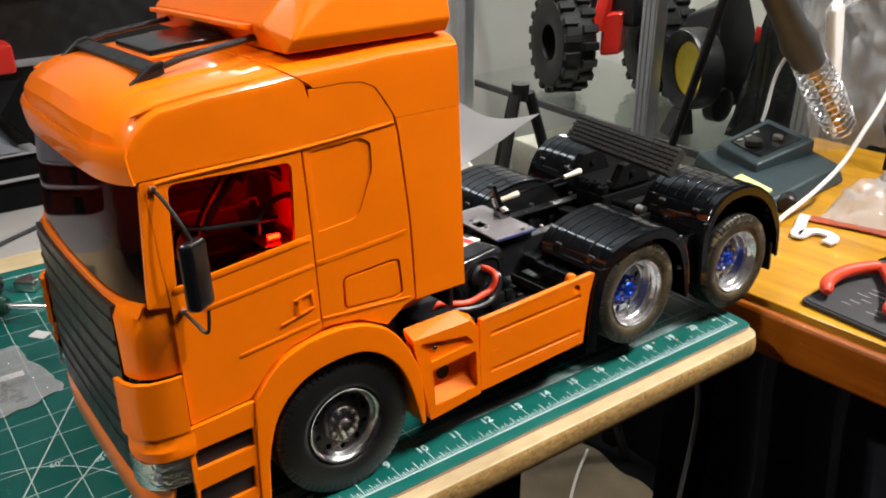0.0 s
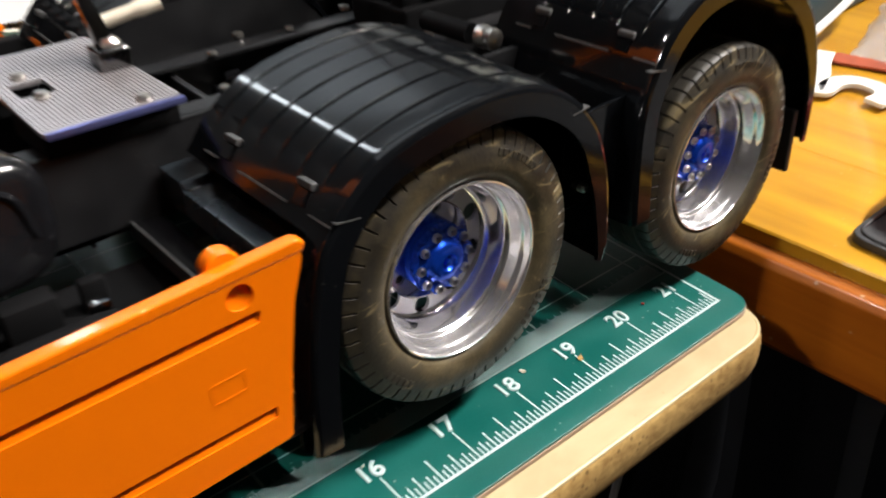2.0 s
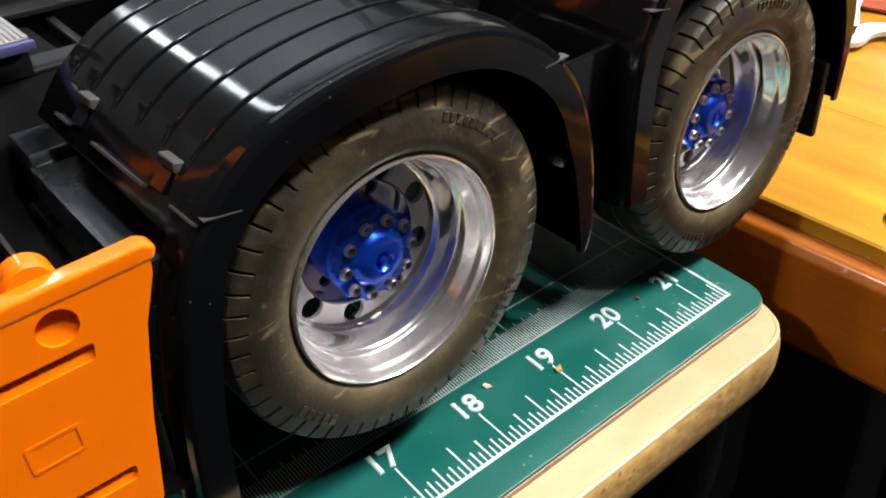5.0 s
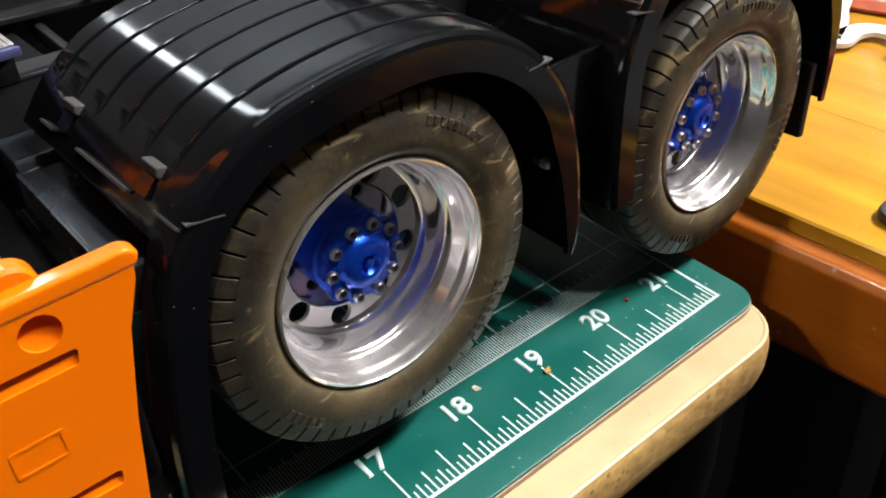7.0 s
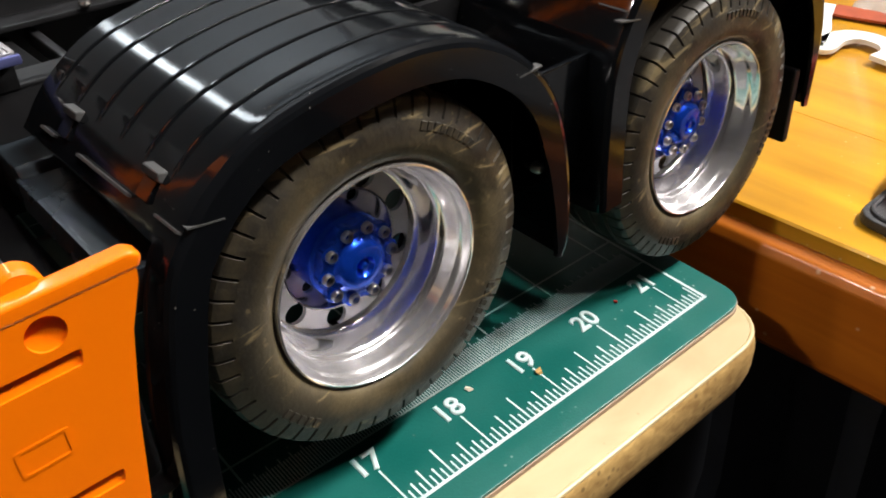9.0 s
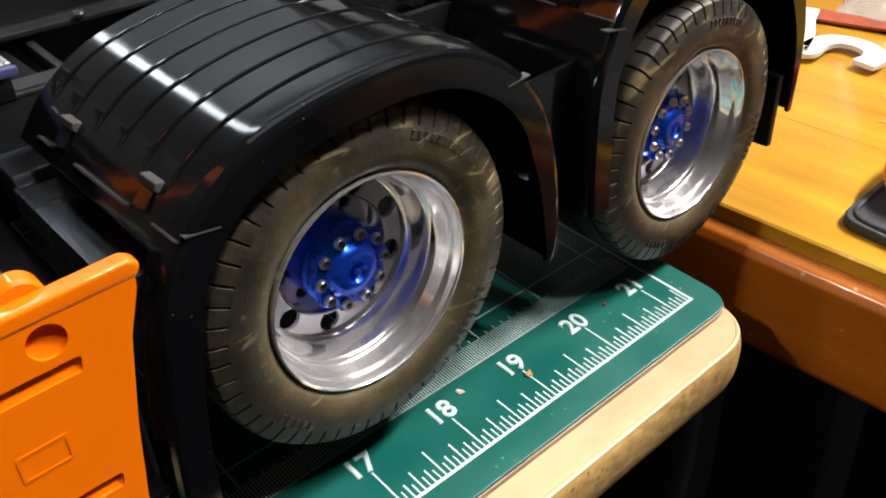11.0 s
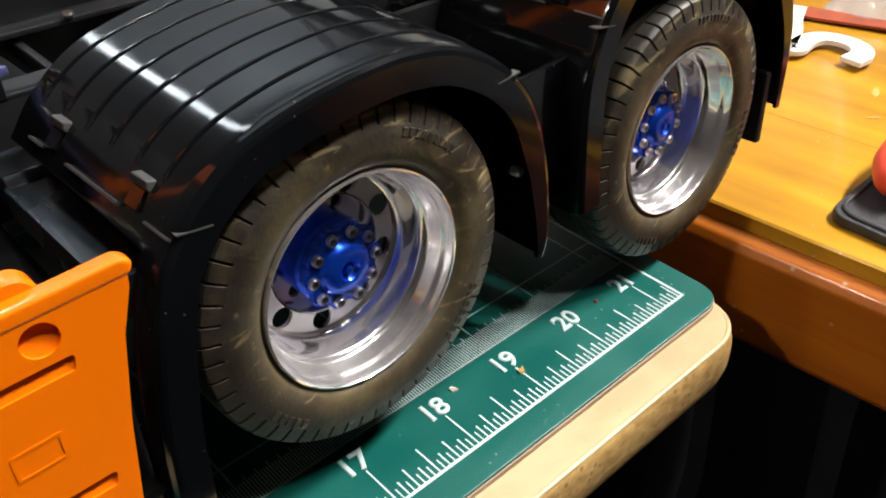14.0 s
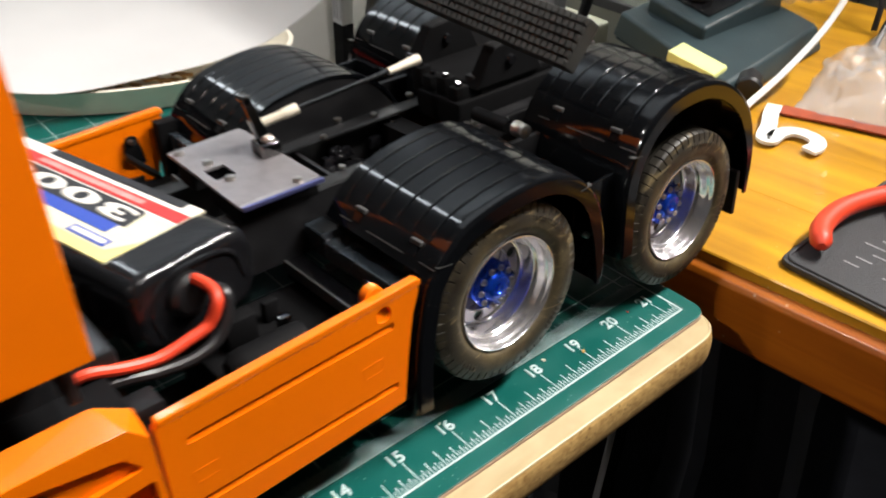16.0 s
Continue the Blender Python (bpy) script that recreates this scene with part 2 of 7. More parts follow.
MAT_GREEN = principled("cutting_mat_green", (0.0022, 0.086, 0.072), 0.36, var=0.16, scale=45, bump=0.08, bump_scale=1500, rough_var=0.08, spec=0.5)
PRINT = principled("mat_print", (0.46, 0.57, 0.57), 0.5, var=0.12, scale=300)
# Grey of the unseen south wall lowered to hold down bounced light.
SOUTH = principled("south_wall_shade", (0.22, 0.21, 0.20), 0.85, var=0.05, scale=8)
PRINT_DIM = principled("mat_print_dim", (0.36, 0.50, 0.47), 0.5, var=0.15, scale=300)
MAT_CORE = principled("pale_brown_mat_core", (0.34, 0.24, 0.17), 0.6, var=0.2, scale=80)
PINE = grained("pale_board_laminate", (0.37, 0.280, 0.150), (0.49, 0.395, 0.235), 0.34, along="X", stretch=2.2, scale=38, bump=0.05)
LIP_CREAM = principled("pale_laminate_rim", (0.50, 0.40, 0.22), 0.45, var=0.15, scale=120, bump=0.15)
EDGE_WOOD = grained("raw_chipboard_edge", (0.22, 0.112, 0.026), (0.52, 0.33, 0.11), 0.8, along="X", stretch=1.6, scale=210, bump=0.25)
TABLE_TOP = grained("varnished_orange_wood", (0.36, 0.160, 0.008), (0.64, 0.33, 0.020), 0.28, coat=0.6, along="Y", stretch=8, scale=8, bump=0.05)
TABLE_EDGE = grained("varnished_red_wood", (0.28, 0.062, 0.004), (0.58, 0.165, 0.010), 0.35, coat=0.35, along="Y", stretch=12, scale=8, bump=0.08)
SCUFF = principled("worn_varnish", (0.62, 0.36, 0.08), 0.6, var=0.3, scale=200)
SCUFF_DARK = principled("dark_varnish_stain", (0.24, 0.085, 0.008), 0.4, var=0.3, scale=200)
WHITE_PLASTIC = principled("white_plastic", (0.80, 0.80, 0.78), 0.4, var=0.04)
CREAM = principled("cream_nylon", (0.74, 0.67, 0.54), 0.45, var=0.12)
PAPER = principled("white_paper", (0.54, 0.53, 0.525), 0.8, var=0.05, scale=15)
RED_RUBBER = principled("red_rubber", (0.66, 0.052, 0.018), 0.46, var=0.12)
RED_PLASTIC = principled("red_plastic", (0.50, 0.020, 0.012), 0.35, var=0.12)
LEATHER = principled("black_leather", (0.020, 0.021, 0.024), 0.55, var=0.25, scale=120, bump=0.4, bump_scale=900)
NAVY = principled("dark_blue_grey_plastic", (0.026, 0.044, 0.050), 0.40, var=0.12, scale=60, bump=0.08)
YELLOW = principled("yellow_plastic", (0.90, 0.68, 0.03), 0.4, var=0.06)
GREYPLATE = principled("grey_tread_plate", (0.44, 0.42, 0.43), 0.40, metal=0.75, var=0.1, scale=200)
# Bluish glint along the tread plate's edge, put into its colour.
BLUE_GLINT = principled("blue_violet_glint", (0.20, 0.22, 0.52), 0.30, metal=0.8, var=0.1)
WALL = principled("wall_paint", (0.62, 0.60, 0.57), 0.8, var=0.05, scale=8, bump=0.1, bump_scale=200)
# Ceiling and west wall darkened in colour for a dim room.
DIM = principled("dim_room_shade", (0.20, 0.19, 0.18), 0.85, var=0.05, scale=8)
# Near-black base carries the shade under the benches.
FLOORM = principled("shaded_floor", (0.0036, 0.0036, 0.0038), 0.8, var=0.6, scale=9, spec=0.05)
ALU = principled("aluminium_profile", (0.62, 0.63, 0.66), 0.35, metal=0.9, var=0.06, scale=60)
GLASS = clear("clear_glass", (0.93, 0.96, 0.95))
DARK_GLASS = clear("dark_windscreen_glass", (0.50, 0.42, 0.44), rough=0.05, ior=1.45, sheen=0.8)
RED_SEAT = principled("red_cab_lining", (0.72, 0.035, 0.012), 0.5, var=0.2)
LED = glowing("red_led", (1.0, 0.0016, 0.0002), 230.0)
STRAW = principled("straw_coloured_label", (0.78, 0.66, 0.24), 0.45, var=0.05)
LABEL_CREAM = principled("label_cream", (0.74, 0.70, 0.50), 0.4, var=0.03)
WRAP = principled("black_shrink_wrap", (0.006, 0.006, 0.007), 0.16, var=0.3, scale=80, bump=0.5, bump_scale=110, rough_var=0.05)
LABEL_WHITE = principled("label_white", (0.80, 0.78, 0.72), 0.4, var=0.03)
LABEL_RED = principled("label_red", (0.55, 0.03, 0.03), 0.4, var=0.03)
LABEL_BLUE = principled("label_blue", (0.02, 0.06, 0.40), 0.4, var=0.03)
INK = principled("black_ink", (0.015, 0.015, 0.018), 0.45, var=0.1)
polished(CHROME, 0.06, 0.55)
polished(TURNED, 0.12, 0.35)
specked(GUARD, (0.22, 0.21, 0.19), 520, 0.10)
specked(BLACK, (0.20, 0.19, 0.17), 520, 0.10)
specked(SATIN, (0.14, 0.13, 0.12), 520, 0.10)
specked(MAT_GREEN, (0.45, 0.52, 0.48), 300, 0.13)
specked(TABLE_EDGE, (0.80, 0.62, 0.42), 130, 0.14)
specked(EDGE_WOOD, (0.08, 0.04, 0.012), 340, 0.30)
specked(PINE, (0.30, 0.20, 0.10), 160, 0.08)
specked(TABLE_TOP, (0.75, 0.62, 0.40), 220, 0.12)


# ---- building helpers ----
def part(name, bm, material, parent=None, label="", angle=35):
    me = bpy.data.meshes.new(name)
    bmesh.ops.recalc_face_normals(bm, faces=bm.faces)
    bm.to_mesh(me)
    bm.free()
    me.materials.append(material)
    me.shade_smooth()
    me.set_sharp_from_angle(angle=radians(angle))
    ob = new(name, me)
    if any(p.area > 2e-4 for p in me.polygons):
        wn = ob.modifiers.new("even_shading", "WEIGHTED_NORMAL")
        wn.keep_sharp = True
    if parent is not None:
        ob.parent = parent
    if label:
        ob["label"] = label
    return ob


def empty(name, m=None, parent=None):
    ob = new(name)
    ob.empty_display_size = 0.02
    if parent is not None:
        ob.parent = parent
    if m is not None:
        ob.matrix_basis = m
    return ob


def box(x0, x1, y0, y1, z0, z1, bevel=0.0, seg=2, bm=None, m=None):
    b = bmesh.new()
    bmesh.ops.create_cube(b, size=1.0)
    bmesh.ops.transform(b, matrix=Matrix.LocRotScale(((x0 + x1) / 2, (y0 + y1) / 2, (z0 + z1) / 2), None, (abs(x1 - x0), abs(y1 - y0), abs(z1 - z0))), verts=b.verts)
    if bevel > 0:
        bmesh.ops.bevel(b, geom=list(b.edges), offset=bevel, segments=seg, affect="EDGES", profile=0.5, clamp_overlap=True)
    return merge(b, bm, m)


def merge(b, bm=None, m=None):
    if m is not None:
        bmesh.ops.transform(b, matrix=m, verts=b.verts)
    if bm is None:
        return b
    me = bpy.data.meshes.new("tmp")
    b.to_mesh(me)
    b.free()
    bm.from_mesh(me)
    bpy.data.meshes.remove(me)
    return bm


def rounded(pts, r, n=4):
    """A polygon with its corners rounded; r is one radius or one for each corner."""
    out, k = [], len(pts)
    for i, p in enumerate(pts):
        ri = r[i] if isinstance(r, (list, tuple)) else r
        p = Vector(p)
        a, c = Vector(pts[i - 1]) - p, Vector(pts[(i + 1) % k]) - p
        if ri <= 0 or a.length < 1e-9 or c.length < 1e-9:
            out.append(tuple(p))
            continue
        ang = a.angle(c)
        d = min(ri / max(math.tan(ang / 2), 1e-3), a.length * 0.49, c.length * 0.49)
        s, e = p + a.normalized() * d, p + c.normalized() * d
        for j in range(n + 1):
            t = j / n
            out.append(tuple(s * (1 - t) ** 2 + p * 2 * t * (1 - t) + e * t * t))
    return out


def prism(outline, y0, y1, holes=(), bevel=0.0, axis="y", bm=None, seg=2):
    """An outline (x, z) made solid from y0 to y1, with holes; axis z: outline (x, y) from z0 to z1; axis x: outline (y, z)."""
    put3 = {"y": lambda a, b, h: (a, h, b), "z": lambda a, b, h: (a, b, h), "x": lambda a, b, h: (h, a, b)}[axis]
    b = bmesh.new()
    rings = []
    for loop in (outline, *holes):
        vs = [b.verts.new(put3(u, v, y0)) for u, v in loop]
        es = [b.edges.new((vs[i], vs[(i + 1) % len(vs)])) for i in range(len(vs))]
        rings.append((vs, es))
    if holes:
        geo = bmesh.ops.triangle_fill(b, use_beauty=True, use_dissolve=False, edges=[e for _, es in rings for e in es])
        faces = [g for g in geo["geom"] if isinstance(g, bmesh.types.BMFace)]
    else:
        faces = [b.faces.new(rings[0][0])]
    ext = bmesh.ops.extrude_face_region(b, geom=faces)
    top = [g for g in ext["geom"] if isinstance(g, bmesh.types.BMVert)]
    bmesh.ops.translate(b, verts=top, vec=Vector(put3(0, 0, y1 - y0)))
    bmesh.ops.recalc_face_normals(b, faces=b.faces)
    if bevel > 0:
        hard = [e for e in b.edges if len(e.link_faces) == 2 and e.calc_face_angle(0) > radians(50)]
        bmesh.ops.bevel(b, geom=hard, offset=bevel, segments=seg, affect="EDGES", profile=0.5, clamp_overlap=True)
    return merge(b, bm)


def lathe(profile, n=64, closed=True, bm=None, m=None, uneven=None):
    """A profile (radius, y) turned round the y axis; uneven(ring, step) moves a point out and along."""
    b = bmesh.new()
    rings = []
    for q, (r, y) in enumerate(profile):
        if r < 1e-6:
            rings.append([b.verts.new((0, y, 0))])
        else:
            off = [uneven(q, i) if uneven else (0.0, 0.0) for i in range(n)]
            ring = []
            for i, (dr, dy) in enumerate(off):
                a = 2 * math.pi * i / n
                ring.append(b.verts.new(((r + dr) * math.cos(a), y + dy, (r + dr) * math.sin(a))))
            rings.append(ring)
    pairs = list(zip(rings, rings[1:])) + ([(rings[-1], rings[0])] if closed else [])
    for a, c in pairs:
        for i in range(n):
            j = (i + 1) % n
            q = [a[i % len(a)], a[j % len(a)], c[j % len(c)], c[i % len(c)]]
            q = list(dict.fromkeys(q))
            if len(q) > 2:
                try:
                    b.faces.new(q)
                except ValueError:
                    pass
    return merge(b, bm, m)


def smooth_path(pts, n=6):
    """A path through the points, rounded (Catmull-Rom)."""
    p = [Vector(q) for q in pts]
    p = [2 * p[0] - p[1], *p, 2 * p[-1] - p[-2]]
    out = []
    for i in range(1, len(p) - 2):
        for j in range(n):
            t = j / n
            out.append(0.5 * ((2 * p[i]) + (p[i + 1] - p[i - 1]) * t + (2 * p[i - 1] - 5 * p[i] + 4 * p[i + 1] - p[i + 2]) * t * t + (3 * p[i] - p[i - 1] - 3 * p[i + 1] + p[i + 2]) * t ** 3))
    out.append(p[-2])
    return out


def tube(pts, r, sides=10, bm=None, taper=None):
    b = bmesh.new()
    pts = [Vector(p) for p in pts]
    up, rings = Vector((0, 0, 1)), []
    for i, p in enumerate(pts):
        d = (pts[min(i + 1, len(pts) - 1)] - pts[max(i - 1, 0)]).normalized()
        if abs(d.dot(up)) > 0.95:
            up = Vector((1, 0, 0)) if abs(d.x) < 0.9 else Vector((0, 1, 0))
        s = d.cross(up).normalized()
        up = s.cross(d).normalized()
        ri = r if taper is None else r * taper[min(i, len(taper) - 1)]
        rings.append([b.verts.new(p + (s * math.cos(2 * math.pi * k / sides) + up * math.sin(2 * math.pi * k / sides)) * ri) for k in range(sides)])
    for a, c in zip(rings, rings[1:]):
        for k in range(sides):
            b.faces.new((a[k], a[(k + 1) % sides], c[(k + 1) % sides], c[k]))
    b.faces.new(rings[0][::-1])
    b.faces.new(rings[-1])
    return merge(b, bm)


def hull(pts, bevel=0.0, seg=3, bm=None):
    b = bmesh.new()
    for p in pts:
        b.verts.new(p)
    bmesh.ops.convex_hull(b, input=b.verts)
    bmesh.ops.dissolve_limit(b, angle_limit=radians(1), verts=b.verts, edges=b.edges)
    if bevel > 0:
        bmesh.ops.bevel(b, geom=list(b.edges), offset=bevel, segments=seg, affect="EDGES", profile=0.5, clamp_overlap=True)
    return merge(b, bm)


def sheet(rows, thick, bm=None, vec=None):
    """A grid of points made into a sheet with thickness along vec (or the normals)."""
    b = bmesh.new()
    g = [[b.verts.new(p) for p in row] for row in rows]
    for r0, r1 in zip(g, g[1:]):
        for i in range(len(r0) - 1):
            b.faces.new((r0[i], r0[i + 1], r1[i + 1], r1[i]))
    bmesh.ops.recalc_face_normals(b, faces=b.faces)
    bmesh.ops.solidify(b, geom=list(b.faces), thickness=thick)
    return merge(b, bm)


def letters(text, size, m, bm=None, depth=0.00015, bold=0.0):
    """Raised letters in the built-in font, lying in the plane of m."""
    cu = bpy.data.curves.new("letters", "FONT")
    cu.body, cu.size, cu.extrude, cu.align_x, cu.align_y = text, size, depth, "CENTER", "CENTER"
    cu.bevel_depth, cu.bevel_resolution = bold, 0
    ob = bpy.data.objects.new("letters", cu)
    scene.collection.objects.link(ob)
    me = ob.to_mesh()
    b = bmesh.new()
    b.from_mesh(me)
    ob.to_mesh_clear()
    bpy.data.objects.remove(ob)
    bpy.data.curves.remove(cu)
    bmesh.ops.transform(b, matrix=m, verts=b.verts)
    return merge(b, bm)

# ---- the room ----
# Unseen upper wall has its own tone for the mudguards' reflections.
UPPERWALL = principled("upper_wall_reflection_tone", (0.50, 0.52, 0.54), 0.8, var=0.1, scale=8)


def structure(name, bm, material, label, category):
    return tagged(part(name, bm, material), label, category, kind="structure")


structure("floor", box(-1.6, 2.4, -1.6, 1.9, -0.80, -0.75), FLOORM, "workshop floor with the shade under the benches in its colour", "floor")
structure("ceiling", box(-1.6, 2.4, -1.6, 1.9, 1.70, 1.75), DIM, "plain workshop ceiling, a dim room's shade put into its colour", "ceiling")
structure("wall_north", box(-1.6, 2.4, 1.20, 1.30, -0.75, 0.25), WALL, "plain pale painted wall behind the display cabinet", "wall")
structure("wall_north_upper", box(-1.6, 2.4, 1.20, 1.30, 0.25, 1.70), UPPERWALL, "blue-grey upper wall, out of view, toned for mudguard reflections", "wall")
structure("wall_south", box(-1.6, 2.4, -1.6, -1.5, -0.75, 1.70), SOUTH, "plain grey wall of the workshop, out of view", "wall")
structure("wall_west", box(-1.6, -1.5, -1.5, 1.20, -0.75, 1.70), DIM, "plain grey wall of the workshop, out of view", "wall")
structure("wall_east", box(2.3, 2.4, -1.5, 1.20, -0.75, 1.70), WALL, "plain grey wall of the workshop, out of view", "wall")

# ---- the bench under the truck ----
INCH = 0.0254
bench = tagged(empty("workbench", Matrix.Translation((0.1, 0.2, -0.75))), "cream laminate chipboard workbench with raw rounded edge on dark steel legs", "workbench")
OFF = Vector((-0.1, -0.2, 0.75))


def bpart(name, bm, material, label=""):
    bmesh.ops.translate(bm, verts=bm.verts, vec=OFF)
    return part(name, bm, material, bench, label)


TOPZ = -0.0028
plan = rounded([(-0.40, -0.0176), (0.5480, -0.0176), (0.5480, 0.47), (-0.40, 0.47)], [0.004, 0.016, 0.02, 0.02], 8)
bpart("board_top", prism(plan, TOPZ - 0.002, TOPZ, axis="z"), PINE, "pale cream laminate top of the board")
b = bmesh.new()
rings = []
for k in range(9):
    a = math.pi * k / 8
    o = 0.0024 * math.sin(a)
    z = TOPZ - 0.0004 - 0.0181 * (1 - math.cos(a)) / 2
    ring = rounded([(-0.40 - o, -0.0178 - o), (0.5482 + o, -0.0178 - o), (0.5482 + o, 0.47 + o), (-0.40 - o, 0.47 + o)], [0.004, 0.016 + o, 0.02, 0.02], 8)
    rings.append([b.verts.new((x, y, z)) for x, y in ring])
for r0, r1 in zip(rings, rings[1:]):
    for i in range(len(r0)):
        b.faces.new((r0[i], r0[(i + 1) % len(r0)], r1[(i + 1) % len(r0)], r1[i]))
b.faces.new(rings[0]), b.faces.new(rings[-1][::-1])
bpart("board_edge", b, EDGE_WOOD, "raw speckled chipboard edge of the board")
# Thin pale tube added for the highlight along the board's rounded lip.
lip_line = [(x, y, TOPZ - 0.0006) for x, y in rounded([(-0.4, -0.0181), (0.5485, -0.0181), (0.5485, 0.4705), (-0.4, 0.4705)], [0.004, 0.016, 0.02, 0.02], 8)]
bpart("board_lip", tube(lip_line + lip_line[:1], 0.0007, 8), LIP_CREAM, "pale rim added for the highlight round the laminate top")
for x, y in ((-0.25, 0.06), (0.36, 0.07), (-0.25, 0.40), (0.36, 0.40)):
    bpart("leg", box(x - 0.014, x + 0.014, y - 0.014, y + 0.014, -0.75, TOPZ - 0.017, 0.002), DULL)
bpart("rail", box(-0.25, 0.36, 0.05, 0.07, -0.055, TOPZ - 0.017, 0.002), DULL)

# ---- the cutting mat ----
mat = tagged(empty("cutting_mat", Matrix.Translation((0, 0, TOPZ))), "green self-healing cutting mat with white inch ruler printed along its edge", "cutting mat")


def mpart(name, bm, material, label=""):
    bmesh.ops.translate(bm, verts=bm.verts, vec=(0, 0, -TOPZ))
    return part(name, bm, material, mat, label)


XE = 0.5412
mpart("sheet", prism(rounded([(-0.03, -0.0085), (0.5502, -0.0085), (0.5502, 0.432), (-0.03, 0.432)], 0.009, 8), TOPZ + 0.00005, 0.0, axis="z", bevel=0.0004), MAT_GREEN)


mpart("core_layer", prism(rounded([(-0.0303, -0.0088), (0.5505, -0.0088), (0.5505, 0.4323), (-0.0303, 0.4323)], 0.0092, 8), TOPZ + 0.00008, -0.0010, axis="z", bevel=0.0002), MAT_CORE, "pale brown core showing along the mat's edge")


def stroke(bm, p, q, w, z=0.00012):
    p, q = Vector((*p, 0)), Vector((*q, 0))
    s = (q - p).normalized().cross(Vector((0, 0, 1))) * w / 2
    bm.faces.new([bm.verts.new((v.x, v.y, z)) for v in (p - s, q - s, q + s, p + s)])


bm = bmesh.new()
stroke(bm, (0, 0), (XE, 0), 0.0009)
stroke(bm, (XE, -0.0005), (XE, 0.417), 0.0009)
stroke(bm, (0, 0.417), (XE, 0.417), 0.0009)
mpart("border_line", bm, PRINT)
rest = bmesh.new()
for k in range(0, 342):
    x = k * INCH / 16
    if x < XE - 0.0008:
        ln = 0.0124 if k % 16 == 0 else 0.0093 if k % 8 == 0 else 0.0068 if k % 4 == 0 else 0.0048 if k % 2 == 0 else 0.0036
        near = x > 0.30
        bm = bmesh.new() if near else rest
        stroke(bm, (x, 0.0003), (x, ln), 0.00048 if k % 2 == 0 else 0.00042)
        if near:
            mpart("ruler_tick", bm, PRINT)
tagged(mpart("ruler_scale", rest, PRINT), kind="stuff")
bm = bmesh.new()
for k in range(0, 680):
    x = k * 0.0254 / 32
    if x < XE:
        stroke(bm, (x, 0.0222), (x, 0.0292 if k % 4 else 0.0305), 0.00033)
tagged(mpart("fine_scale", bm, PRINT), kind="stuff")
def printed(name, p, q, w, material):
    bm = bmesh.new()
    stroke(bm, p, q, w)
    return mpart(name, bm, material)


printed("scale_line", (0, 0.0222), (XE, 0.0222), 0.0005, PRINT_DIM)
Y0 = 4.4 * INCH - 3 * INCH
for k in range(0, 15):
    if Y0 + k * INCH < 0.415:
        printed("grid_line", (0, Y0 + k * INCH), (XE, Y0 + k * INCH), 0.0006, PRINT_DIM)
for k in range(1, 22):
    printed("grid_line", (k * INCH, 0.0305), (k * INCH, 0.417), 0.0006, PRINT_DIM)
c60, d60 = Vector((2 * INCH, 4.9266 * INCH)), Vector((0.5, math.sqrt(3) / 2))
c45, d45 = Vector((3 * INCH, 4.4 * INCH)), Vector((1, 1)).normalized()
printed("angle_line", c60 - d60 * 0.10, c60 + d60 * 0.30, 0.0009, PRINT)
printed("angle_line", c45 - d45 * 0.10, c45 + d45 * 0.30, 0.0009, PRINT)
printed("angle_line", c45 + Vector((INCH, -INCH)) - d45 * 0.05, c45 + Vector((INCH, -INCH)) + d45 * 0.2, 0.0009, PRINT)
bm = bmesh.new()
arc0, prev = Vector((0.02, 0.06)), None
for k in range(25):
    a = radians(20 + 70 * k / 24)
    q = arc0 + Vector((math.cos(a), math.sin(a))) * 0.085
    if prev is not None:
        stroke(bm, prev, q, 0.0006)
    prev = q
bmesh.ops.remove_doubles(bm, verts=bm.verts, dist=0.00045)
mpart("angle_arc", bm, PRINT)
for word, x, y, a in (("60°", 0.0668, 0.1330, 60), ("45°", 0.0900, 0.1225, 45)):
    mpart("number", letters(word, 0.0062, pose(x, y, 0.0001, 0, 0, 0), depth=0.00005, bold=0.0001), PRINT_DIM)
for n in range(1, 22):
    bm = letters(str(n), 0.0080, pose(n * INCH - 0.0010, 0.0156, 0.0001) @ pose(0, 0, 0, 0, 0, 0), depth=0.00005, bold=0.00028)
    mpart("number", bm, PRINT)

# ---- the side table ----
side = tagged(empty("side_table", pose(0.5940, 0.0, 0.0, 0, 0, 5.6)), "varnished orange wooden table with thick red-brown edge beside the bench", "table")
TY0, TY1 = -0.9, 0.20
rng = random.Random(4)
for k in range(6):
    x0, x1 = 0.0 + k * 0.075, 0.075 + k * 0.075 - 0.0004
    b = prism([(x0, -0.006), (x0, -0.0008 if k == 0 else -0.0001), (x0 + 0.0008, 0.0), (x1, 0.0), (x1, -0.006)], TY0, TY1)
    part("table_plank", b, TABLE_TOP, side)
b = prism(rounded([(0.02, -0.0062), (-0.0010, -0.0062), (-0.0050, -0.0076), (-0.0068, -0.0110), (-0.0070, -0.0440), (-0.0055, -0.0470), (0.03, -0.0470), (0.03, -0.0062)], [0, 0.001, 0.003, 0.003, 0.002, 0.002, 0, 0], 4), TY0, TY1)
part("front_edge", b, TABLE_EDGE, side, "thick red-brown varnished front edge")
wear = random.Random(9)
